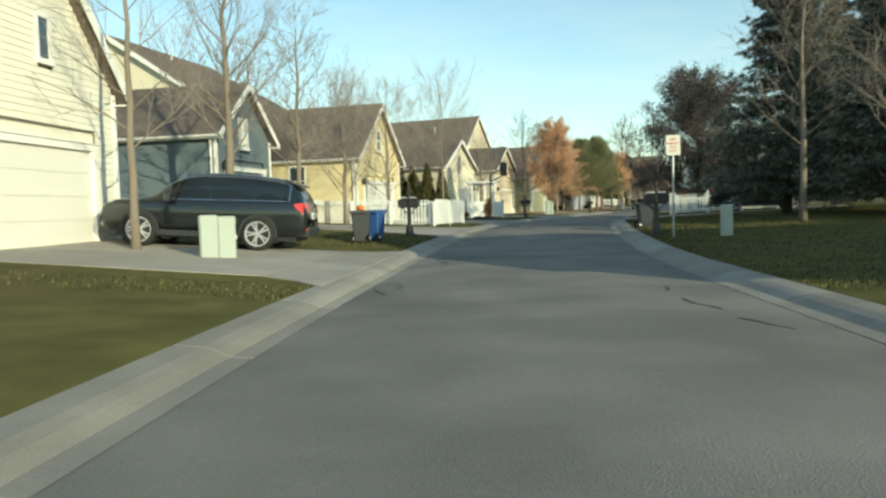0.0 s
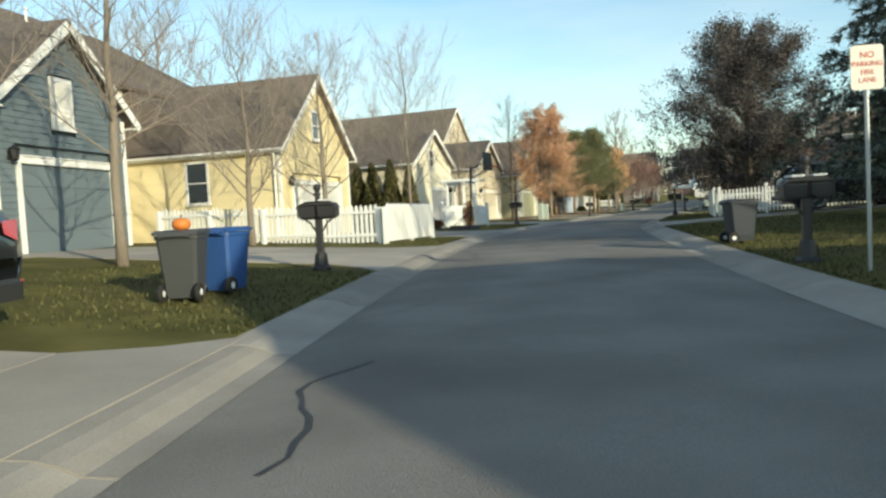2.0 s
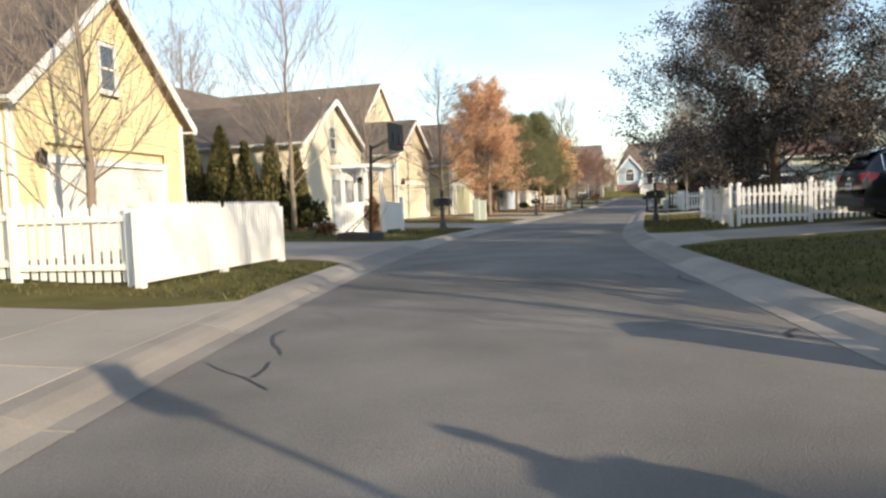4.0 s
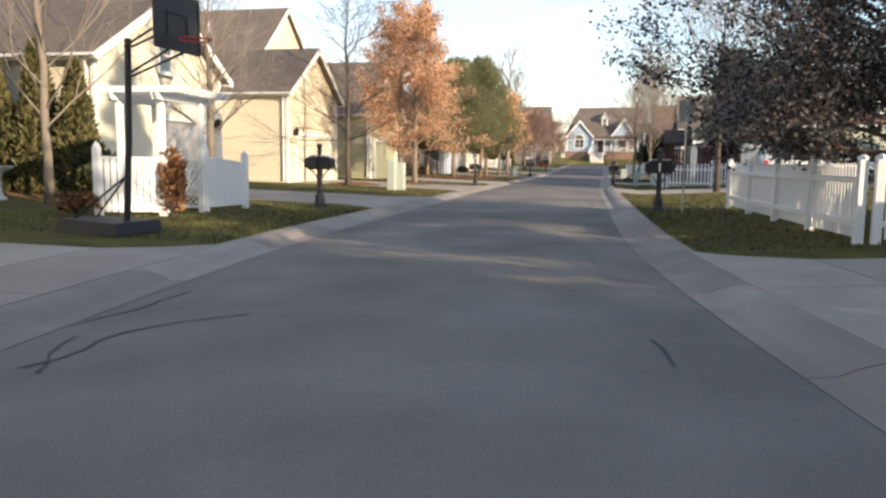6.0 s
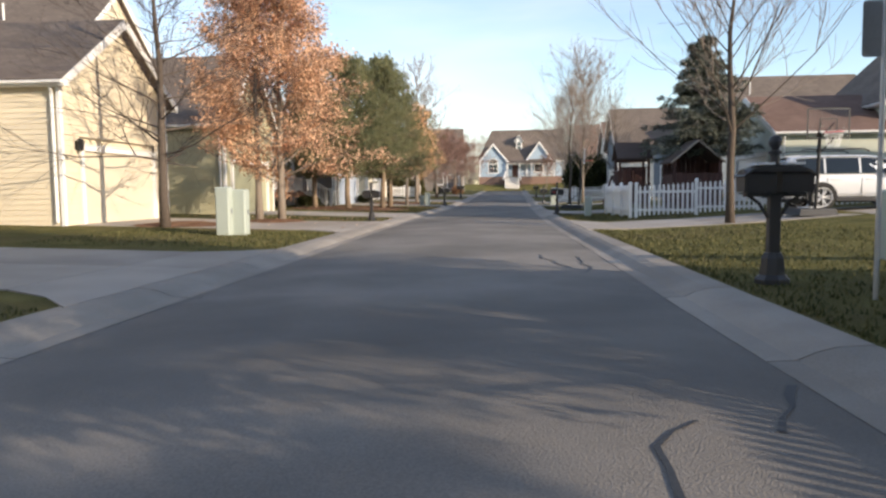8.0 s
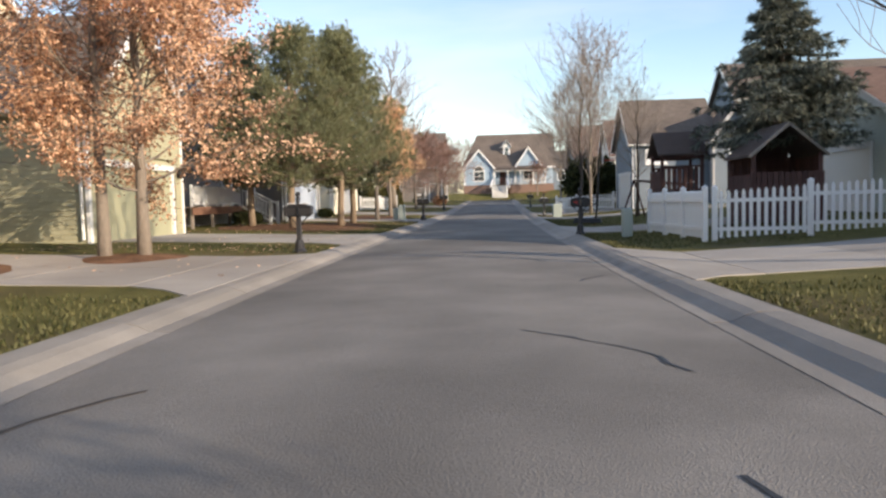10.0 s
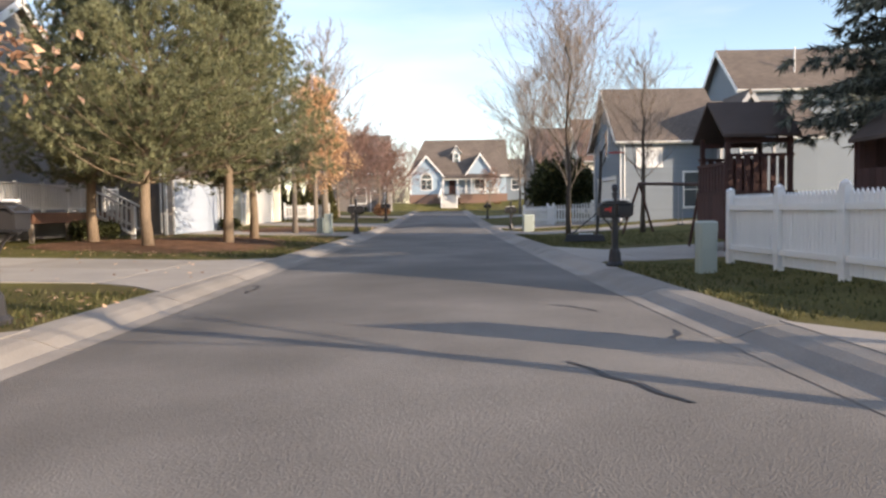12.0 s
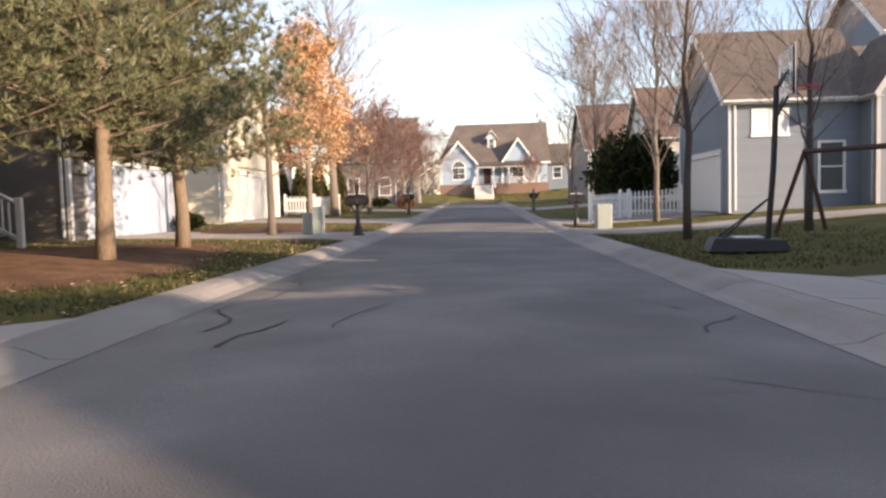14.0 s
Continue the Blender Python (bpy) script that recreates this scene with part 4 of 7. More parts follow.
def suv(m, paint, label, rows=SLOPED, rails=False):
    """A parked car, x forward, standing on z = 0: a three-row sport utility."""
    c = thing("sport_utility_vehicle", m, label, "car", "parked cars")
    back_axle, wide = -1.34, rows[len(rows) // 2][4]

    def station(x):
        return station_of(rows, x)

    body = Shape()
    rings = []
    for x, zs, belt, roof, w, wr in rows:
        half = [(0.55 * w, zs), (0.93 * w, zs + 0.04), (w * 0.985, zs + 0.25), (w, belt - 0.22), (w * 0.985, belt - 0.06), (w * 0.95, belt)]
        k = max(0.0, roof - belt)
        half += [(w * 0.95 + (wr + 0.05 - w * 0.95) * 0.5, belt + k * 0.5), (wr + 0.05, belt + k * 0.86), (wr * 0.93, belt + k * 0.965), (wr * 0.5, roof + 0.005)]
        ring = half + [(-y, z) for y, z in half[::-1]]
        rings.append([(x, y, z) for y, z in ring])
    n = len(rings[0])
    for r in rings:
        body.v += r
    for i in range(len(rings) - 1):
        body.f += [(i * n + k, i * n + (k + 1) % n, (i + 1) * n + (k + 1) % n, (i + 1) * n + k) for k in range(n)]
    body.f += [tuple(range(n - 1, -1, -1)), tuple((len(rings) - 1) * n + k for k in range(n))]
    me = mesh_of(body, paint, True)
    b = part("body", me, paint, c)

    def side_glass(x0, x1, sgn, lo=0.10, hi=0.84, x1_top=None):
        sh = Shape()
        xs = steps(x0, x1, 0.18)
        for x in xs:
            _, zs, belt, roof, w, wr = station(x)
            k = roof - belt
            for q in (lo, 0.5, hi):
                y = w * 0.95 + (wr + 0.05 - w * 0.95) * min(1, q / 0.86)
                sh.v.append((x, sgn * (y + 0.012), belt + k * q))
        for i in range(len(xs) - 1):
            for j in (0, 1):
                f = (i * 3 + j, (i + 1) * 3 + j, (i + 1) * 3 + j + 1, i * 3 + j + 1)
                sh.f.append(f if sgn < 0 else f[::-1])
        return sh

    windows = ((-2.06 if rows is BOXY else -1.98, -1.26), (-1.20, -0.24), (-0.18, 0.72))
    for sgn in (-1, 1):
        for x0, x1 in windows:
            part("side_window", side_glass(x0, x1, sgn), CAR_GLASS, c, smooth=True)
        low, high = [], []
        for x in steps(windows[0][0] - 0.06, windows[-1][1] + 0.1, 0.2):
            _, zs, belt, roof, w, wr = station(x)
            low.append((x, sgn * (w * 0.95 + 0.008), belt + (roof - belt) * 0.07))
            high.append((x, sgn * (wr + 0.058), belt + (roof - belt) * 0.88))
        part("window_trim", Shape().tube(high[::-1] + low, 0.013, 5), CHROME, c)
        part("sill", Shape().box(-0.9, 1.0, sgn * wide * 0.97 - 0.03, sgn * wide * 0.97 + 0.03, 0.27, 0.40), BLACK_PLASTIC, c)
        if rails:
            part("roof_rail", Shape().tube([(-1.9, sgn * 0.66, 1.74), (-1.8, sgn * 0.66, 1.83), (0.0, sgn * 0.66, 1.84), (0.15, sgn * 0.66, 1.77)], 0.02, 6), BLACK, c)
        mir = part("mirror", Shape().chamfer(0.62, 0.80, sgn * (wide + 0.1) - 0.12, sgn * (wide + 0.1) + 0.1, station(0.7)[2], station(0.7)[2] + 0.17, 0.03), paint, c)
        for x in (-0.95, 0.05):
            part("door_handle", Shape().chamfer(x - 0.1, x + 0.1, sgn * wide - 0.02, sgn * wide + 0.02, station(x)[2] - 0.15, station(x)[2] - 0.11, 0.008), paint, c)
        for x in (-1.19, -0.19, 0.86):
            part("door_gap", Shape().box(x - 0.006, x + 0.006, sgn * (wide - 0.005) - 0.008, sgn * (wide - 0.005) + 0.008, 0.42, station(x)[2] - 0.1), BLACK, c)
        k, up = wide, station(-2.3)[2]
        tail = Shape().add([(-2.455, sgn * 0.56, up - 0.12), (-2.43, sgn * 0.56, up), (-2.37, sgn * k * 0.95, up + 0.02), (-2.16, sgn * (k + 0.006), up - 0.02), (-2.22, sgn * (k + 0.008), up - 0.12), (-2.36, sgn * (k - 0.01), up - 0.22), (-2.46, sgn * k * 0.78, up - 0.19)],
                           [(0, 1, 2, 6), (6, 2, 5), (2, 3, 4, 5)] if sgn > 0 else [(6, 2, 1, 0), (5, 2, 6), (5, 4, 3, 2)])
        part("tail_light", tail, RED_LENS, c)
        part("reflector", Shape().box(-2.475, -2.44, sgn * 0.74 - 0.12, sgn * 0.74 + 0.12, 0.50, 0.55), RED_LENS, c)
        part("head_lamp", Shape().chamfer(2.2, 2.4, sgn * 0.72 * wide - 0.16, sgn * 0.72 * wide + 0.1, station(2.25)[2] - 0.17, station(2.25)[2] - 0.06, 0.02), LENS, c)
        for x in (back_axle, 1.41):
            arch = Shape()
            k = 14
            for i in range(k + 1):
                a = math.pi * (-0.06 + 1.12 * i / k)
                for r, y in ((0.405, wide - 0.015), (0.405, wide + 0.02), (0.45, wide + 0.02), (0.46, wide - 0.015)):
                    arch.v.append((x + r * math.cos(a), sgn * y, 0.39 + r * math.sin(a)))
            for i in range(k):
                arch.f += [(i * 4 + j, i * 4 + (j + 1) % 4, (i + 1) * 4 + (j + 1) % 4, (i + 1) * 4 + j) for j in range(4)]
            part("arch_trim", arch, BLACK_PLASTIC, c)
            turn = Matrix.Translation((x, sgn * (wide - 0.07), 0.385)) @ Matrix.Rotation(radians(90), 4, "X")
            part("wheel_well", Shape().lathe([(0.405, -0.1), (0.405, 0.1)], 20), BLACK, c, m=Matrix.Translation((x, sgn * (wide - 0.09), 0.40)) @ Matrix.Rotation(radians(90), 4, "X"))
            wh = part("wheel", Shape().lathe([(0.285, -0.05), (0.292, -0.12), (0.34, -0.125), (0.375, -0.10), (0.385, 0.0), (0.375, 0.10), (0.34, 0.125), (0.292, 0.12), (0.285, 0.05), (0.285, -0.05)], 28, caps=False), RUBBER, c, "black tyre", True, m=turn)
            rim = Shape().lathe([(0.272, -0.128), (0.295, -0.128), (0.288, 0.0), (0.295, 0.128), (0.272, 0.128), (0.257, 0.07), (0.25, 0.0), (0.257, -0.07), (0.272, -0.128)], 24, caps=False)
            for q in (-1, 1):
                for i in range(5):
                    for off in (-0.17, 0.17):
                        a = 2 * math.pi * i / 5 + off
                        d = Vector((math.cos(a), math.sin(a), 0))
                        e = Vector((-d.y, d.x, 0)) * 0.017
                        p, w = d * 0.03, d * 0.278
                        z = q * 0.115
                        rim.add([p - e + Vector((0, 0, z)), p + e + Vector((0, 0, z)), w + e + Vector((0, 0, z)), w - e + Vector((0, 0, z)), p - e + Vector((0, 0, z * 0.6)), p + e + Vector((0, 0, z * 0.6)), w + e + Vector((0, 0, z * 0.6)), w - e + Vector((0, 0, z * 0.6))],
                                [(0, 1, 2, 3), (4, 5, 6, 7), (0, 1, 5, 4), (1, 2, 6, 5), (2, 3, 7, 6), (3, 0, 4, 7)])
                rim.lathe([(0.055, q * 0.05), (0.055, q * 0.12), (0.03, q * 0.125)], 12)
            part("rim", rim, ALLOY, wh)
    # back window, screen, plate, bumpers
    glass = ((-2.36, -2.29, -2.20, -2.12) if rows is BOXY else (-2.34, -2.24, -2.12, -2.0), (0.58, 0.78, 0.98, 1.16))
    for xs, name in zip(glass, ("rear_window", "windscreen")):
        sh = Shape()
        for x in xs:
            _, zs, belt, roof, w, wr = station(x)
            dx = -0.02 if x < 0 else 0.02
            for y in (-0.62, -0.3, 0, 0.3, 0.62):
                sh.v.append((x + dx, y, roof + 0.006 - 0.02 * abs(y)))
        for i in range(len(xs) - 1):
            sh.f += [(i * 5 + j, (i + 1) * 5 + j, (i + 1) * 5 + j + 1, i * 5 + j + 1) for j in range(4)]
        part(name, sh, CAR_GLASS, c, smooth=True)
    part("rear_bumper", Shape().chamfer(-2.5, -2.2, -0.86 * wide, 0.86 * wide, 0.36, 0.58, 0.05), BLACK_PLASTIC, c)
    k = station(-2.1)[3]
    part("spoiler", Shape().add([(-2.26, -0.6, k - 0.03), (-2.26, 0.6, k - 0.03), (-1.85, 0.64, station(-1.85)[3] + 0.0), (-1.85, -0.64, station(-1.85)[3] + 0.0), (-2.26, -0.6, k + 0.02), (-2.26, 0.6, k + 0.02), (-1.85, 0.64, station(-1.85)[3] + 0.03), (-1.85, -0.64, station(-1.85)[3] + 0.03)],
                                    [(3, 2, 1, 0), (4, 5, 6, 7), (0, 1, 5, 4), (1, 2, 6, 5), (2, 3, 7, 6), (3, 0, 4, 7)]), paint, c)
    part("number_plate", Shape().box(-2.475, -2.44, -0.16, 0.16, 0.76, 0.92), PLATE, c)
    part("plate_bar", Shape().box(-2.479, -2.47, -0.11, 0.11, 0.81, 0.87), BLACK, c)
    part("badge", Shape().chamfer(-2.47, -2.44, -0.07, 0.07, 0.99, 1.06, 0.01), CHROME, c)
    part("grille", Shape().chamfer(2.3, 2.44, -0.42, 0.42, station(2.36)[2] - 0.28, station(2.36)[2] - 0.08, 0.02), BLACK_PLASTIC, c)
    part("underbody", Shape().box(-2.2, 2.2, -0.8, 0.8, 0.22, 0.42), BLACK, c)
    return c


# ---- street furniture ----


def mailbox(m, label, white=True, red_flag=False):
    """Paired post-mounted boxes under one curved roof, on a turned post with a ball finial."""
    t = thing("mailbox", m, label, "mailbox", "mailboxes")
    part("post", Shape().chamfer(-0.06, 0.06, -0.06, 0.06, -0.1, 0.98, 0.01), MAIL, t)
    part("base", Shape().lathe([(0.19, 0), (0.19, 0.05), (0.14, 0.10), (0.12, 0.28), (0.095, 0.34)], 8), MAIL, t)
    part("arm", Shape().box(-0.04, 0.04, -0.32, 0.32, 0.95, 1.0), MAIL, t)
    for sg in (-1, 1):
        part("bracket", Shape().tube([(0, sg * 0.06, 0.72), (0, sg * 0.16, 0.88), (0, sg * 0.27, 0.96)], 0.018, 5), MAIL, t)
        body = Shape()
        ring = [(-0.15, 1.0), (0.15, 1.0), (0.16, 1.17)] + [(0.16 * math.cos(a), 1.17 + 0.08 * math.sin(a)) for a in steps(0.2, math.pi - 0.2, 0.3)] + [(-0.16, 1.17)]
        body.prism(ring, min(sg * 0.03, sg * 0.345), max(sg * 0.03, sg * 0.345), "x")
        bx = part("box", Shape().add([(y, x, z) for x, y, z in body.v], [f[::-1] for f in body.f]), MAIL, t)
        part("door", Shape().prism([(a * 0.94, 1.005 + (b - 1.005) * 0.95) for a, b in ring], sg * 0.345, sg * 0.36, "y"), MAIL, bx)
        part("newspaper_slot", Shape().box(-0.15, 0.15, min(sg * 0.08, sg * 0.33), max(sg * 0.08, sg * 0.33), 0.975, 0.995), BLACK, bx)
    roof = Shape()
    prof = [(-0.385, 1.17), (-0.31, 1.235), (-0.18, 1.285), (0.18, 1.285), (0.31, 1.235), (0.385, 1.17), (0.365, 1.16), (0.29, 1.215), (-0.29, 1.215), (-0.365, 1.16)]
    roof.prism([(a, b) for a, b in prof], -0.18, 0.18, "x")
    part("roof", roof, MAIL, t)
    if white:
        for sg in (-1, 1):
            part("number_strip", Shape().box(-0.17, 0.17, min(sg * 0.06, sg * 0.25), max(sg * 0.06, sg * 0.25), 1.29, 1.315), PLATE, t)
    if red_flag:
        part("flag", Shape().box(0.17, 0.185, -0.26, -0.12, 1.10, 1.14).box(0.17, 0.185, -0.15, -0.12, 1.06, 1.17), RED, t)
    part("finial", Shape().lathe([(0.05, 1.28), (0.05, 1.40), (0.072, 1.41), (0.072, 1.435), (0.04, 1.455), (0.045, 1.475), (0.068, 1.51), (0.072, 1.54), (0.056, 1.585), (0.025, 1.61), (0.0, 1.613)], 12), MAIL, t, smooth=False)
    return t


def wheelie_bin(m, mat, label, lid_mat=None):
    t = thing("wheelie_bin", m, label, "bin", "wheelie bins")
    rows = [(0.22, 0.24, 0.06), (0.24, 0.26, 0.2), (0.29, 0.33, 0.92), (0.31, 0.35, 0.93), (0.31, 0.35, 0.99)]
    b = Shape()
    for x, y, z in rows:
        c = 0.04
        b.v += [(x - c, -y, z), (x, -y + c, z), (x, y - c, z), (x - c, y, z), (-x + c, y, z), (-x, y - c, z), (-x, -y + c, z), (-x + c, -y, z)]
    for i in range(len(rows) - 1):
        b.f += [(i * 8 + k, i * 8 + (k + 1) % 8, (i + 1) * 8 + (k + 1) % 8, (i + 1) * 8 + k) for k in range(8)]
    b.f += [tuple(range(7, -1, -1)), tuple(32 + k for k in range(8))]
    part("bin_body", b, mat, t)
    lid = Shape().prism([(-0.36, 0.995), (0.37, 0.995), (0.36, 1.03), (0.2, 1.065), (-0.2, 1.065), (-0.36, 1.03)], -0.33, 0.33)
    part("lid", Shape().add([(y, x, z) for x, y, z in lid.v], [f[::-1] for f in lid.f]), lid_mat or mat, t)
    part("handle", Shape().tube([(-0.22, 0.40, 0.98), (0.22, 0.40, 0.98)], 0.018, 6).box(-0.22, -0.18, 0.33, 0.41, 0.95, 1.0).box(0.18, 0.22, 0.33, 0.41, 0.95, 1.0), mat, t)
    for sg in (-1, 1):
        w = part("wheel", Shape().lathe([(0.02, -0.03), (0.13, -0.035), (0.145, 0), (0.13, 0.035), (0.02, 0.03)], 16), RUBBER, t, m=Matrix.Translation((sg * 0.27, 0.27, 0.14)) @ Matrix.Rotation(radians(90), 4, "Y"))
        part("hub", Shape().lathe([(0.05, -0.042), (0.05, 0.042)], 10), PLATE, w)
    return t


def pedestal(m, label, w=0.3, d=0.3, h=0.95, pair=False):
    t = thing("utility_pedestal", m, label, "utility box", "utility boxes")
    part("cabinet", Shape().chamfer(-w / 2, w / 2, -d / 2, d / 2, -0.1, h, 0.03), UTILITY, t)
    part("cap", Shape().chamfer(-w / 2 - 0.006, w / 2 + 0.006, -d / 2 - 0.006, d / 2 + 0.006, h - 0.16, h + 0.012, 0.03), UTILITY, t)
    part("latch", Shape().box(-0.02, 0.02, -d / 2 - 0.03, -d / 2, h * 0.45, h * 0.55), STEEL, t)
    return t


def hoop(m, label, board_w=1.2, pole_h=3.0, angle=0.0, net=True, base_white=False, off=0.4, rim_frame=BLACK):
    """A portable basketball stand: x across the board, the board faces -y."""
    t = thing("basketball_stand", m, label, "basketball hoop", "basketball hoops")
    base = part("base_tank", Shape().add([(-0.55, -0.1, 0.02), (0.55, -0.1, 0.02), (0.42, 1.15, 0.02), (-0.42, 1.15, 0.02), (-0.5, -0.05, 0.2), (0.5, -0.05, 0.2), (0.38, 1.05, 0.24), (-0.38, 1.05, 0.24)],
                                         [(3, 2, 1, 0), (4, 5, 6, 7), (0, 1, 5, 4), (1, 2, 6, 5), (2, 3, 7, 6), (3, 0, 4, 7)]), BLACK_PLASTIC, t)
    if base_white:
        part("sticker", Shape().box(-0.25, 0.25, 0.25, 0.7, 0.232, 0.25), PLATE, base)
    part("pole", Shape().tube([(0, 0.15, 0.1), (0, 0.05, pole_h * 0.5), (0, 0.0, pole_h)], 0.05, 8), BLACK, t)
    for sg in (-1, 1):
        part("brace", Shape().tube([(sg * 0.25, 0.95, 0.2), (0, 0.12, 0.9)], 0.018, 5), BLACK, t)
        for z in (pole_h - 0.12, pole_h - 0.55):
            part("arm", Shape().tube([(sg * 0.06, 0.02, z), (sg * 0.18, 0.01 - off, z + 0.35)], 0.02, 5), BLACK, t)
    hz = pole_h + 0.15
    bd = part("backboard", Shape().box(-board_w / 2, board_w / 2, -off - 0.02, 0.01 - off, hz - 0.35, hz + 0.45), BLACK if not base_white else CLEAR, t)
    fr = Shape()
    for a, b2, c, d in ((-board_w / 2, board_w / 2, hz - 0.37, hz - 0.33), (-board_w / 2, board_w / 2, hz + 0.43, hz + 0.47), (-board_w / 2 - 0.02, -board_w / 2 + 0.02, hz - 0.35, hz + 0.45), (board_w / 2 - 0.02, board_w / 2 + 0.02, hz - 0.35, hz + 0.45),
                        (-0.25, 0.25, hz + 0.16, hz + 0.19), (-0.25, -0.22, hz - 0.15, hz + 0.17), (0.22, 0.25, hz - 0.15, hz + 0.17)):
        fr.box(a, b2, -off - 0.035, -off - 0.022, c, d)
    part("board_frame", fr, rim_frame, bd)
    ring = [Vector((0.23 * math.cos(a), -off - 0.3 + 0.23 * math.sin(a), hz - 0.2)) for a in steps(0, 2 * math.pi, 0.35)]
    rim = part("rim", Shape().tube(ring, 0.012, 6), RED, t)
    if net:
        nt = Shape()
        for i in range(12):
            a, b2 = 2 * math.pi * i / 12, 2 * math.pi * (i + 0.5) / 12
            for q in (-1, 1):
                pts = [Vector(((0.23 - 0.09 * k / 3) * math.cos(a + q * 0.26 * k), -off - 0.3 + (0.23 - 0.09 * k / 3) * math.sin(a + q * 0.26 * k), hz - 0.2 - 0.14 * k)) for k in range(4)]
                nt.tube(pts, 0.005, 3, False)
        part("net", nt, PLATE, rim)
    return t


def sign(m, lettered=True):
    t = thing("street_sign", m, "white no parking fire lane sign on a grey steel post" if lettered else "grey back of a rounded metal sign on a steel post", "sign", "roadside signs")
    part("post", Shape().tube([(0, 0, -0.2), (0, 0, 2.9 if lettered else 2.86)], 0.03 if lettered else 0.024, 8), STEEL, t)
    plate = Shape()
    w, h, r = (0.20, 0.285, 0.045) if lettered else (0.175, 0.25, 0.03)
    ring = []
    for cx, cz, a0 in ((w - r, h - r, 0), (-w + r, h - r, 90), (-w + r, -h + r, 180), (w - r, -h + r, 270)):
        ring += [(cx + r * math.cos(radians(a0 + q)), 2.62 + cz + r * math.sin(radians(a0 + q))) for q in (0, 30, 60, 90)]
    p = part("plate", plate.prism(ring, -0.045, -0.04), SIGN_WHITE if lettered else STEEL, t)
    for z in (2.43, 2.81):
        part("bolt", Shape().tube([(0, -0.05, z), (0, 0.036, z)], 0.012, 6), STEEL, t)
    if not lettered:
        return t
    for text, z, size in (("NO", 2.775, 0.112), ("PARKING", 2.663, 0.09), ("FIRE", 2.555, 0.09), ("LANE", 2.456, 0.09)):
        cu = bpy.data.curves.new("lettering", "FONT")
        cu.body, cu.size, cu.align_x, cu.align_y, cu.extrude = text, size, "CENTER", "CENTER", 0.001
        cu.materials.append(SIGN_RED)
        ob = new("lettering", cu)
        ob.parent = p
        ob.matrix_local = Matrix.Translation((0, -0.05, z)) @ Matrix.Rotation(radians(90), 4, "X")
    return t

# ================= left side of the street =================
# cream house with a garage gable
M, W = lot_left(11.2, 16.6, -10.6)
H, F, S = gable_house("house", M, W, 9.0, 3.75, 7.0, IVORY, ROOF, "ivory lap-sided house with a white garage door", lap=0.15, front_holes=((-1.95, 1.95, 0, 2.6), (-0.05, 0.45, 4.0, 5.1)))
garage_door(H, F, -1.8, 1.8, 2.2, DOOR_WHITE)
window(H, F, 0.02, 0.36, 4.1, 5.0, 0)
# slate-blue house
M, W = lot_left(24.8, 29.3, -12.1)
H, F, S = gable_house("house", M, W, 10.5, 3.55, 5.55, BLUE, ROOF, "slate-blue lap-sided house with white trim and a garage", lap=0.15, front_holes=((-1.75, 1.75, 0, 2.45), (-0.5, 0.4, 2.95, 4.3)))
garage_door(H, F, -1.65, 1.75, 2.1, BLUE)
window(H, F, -0.35, 0.25, 3.1, 4.2, 7, 0, pane=SIGN_WHITE)
wall_lamp(H, F, -1.95, 2.25)
M, W = lot_left(33.7, 42.0, -17.5)
H, F, S = gable_house("house", M @ Matrix.Rotation(radians(-90), 4, "Z") @ Matrix.Translation((-5.9, -W / 2, 0)), 11.8, W, 6.3, 10.05, CREAM, ROOF, "tall cream house behind the garages", boards=False, near="right", gutter_on=False)
vent_pipe(H, 1.0, 4, 9.3, 0.9)
part("hip_roof", Shape().add([(0, W, 10.22), (6.2, W, 6.2), (-6.2, W, 6.2), (6.2, W + 4.6, 6.2), (-6.2, W + 4.6, 6.2)], [(0, 1, 3), (0, 3, 4), (0, 4, 2), (1, 2, 4, 3)]), ROOF, H)
part("lower_roof", Shape().add([(5.6, 3.4, 6.5), (5.6, 5.6, 6.5), (9.0, 5.6, 4.22), (9.0, 3.4, 4.22), (5.6, 2.28, 3.34), (9.0, 2.28, 3.34), (5.6, 5.6, 3.34), (9.0, 5.6, 3.34)], [(0, 3, 2, 1), (0, 4, 3), (4, 5, 3), (0, 1, 6, 4), (5, 7, 2, 3), (1, 2, 7, 6), (4, 6, 7, 5)]), ROOF, H, "brown catslide roof")
part("hip_wall", Shape().box(-5.9, 5.9, W, W + 4.2, -0.6, 6.2), CREAM, H)
# yellow house
M, W = lot_left(36.0, 42.4, -10.5)
H, F, S = gable_house("house", M, W, 7.6, 3.6, 6.6, YELLOW, ROOF, "yellow lap-sided house with a steep brown-grey roof", front_holes=((-2.5, 2.5, 0, 2.5), (-0.4, 0.4, 4.0, 5.3)), side_holes=((7.6 - 4.0, 7.6 - 2.9, 1.5, 3.2),))
garage_door(H, F, -2.4, 2.4, 2.15, DOOR_WHITE)
window(H, F, -0.3, 0.3, 4.1, 5.2, 1)
window(H, S, 7.6 - 3.88, 7.6 - 3.04, 1.6, 3.1, 1)
wall_lamp(H, F, -2.8, 2.2)
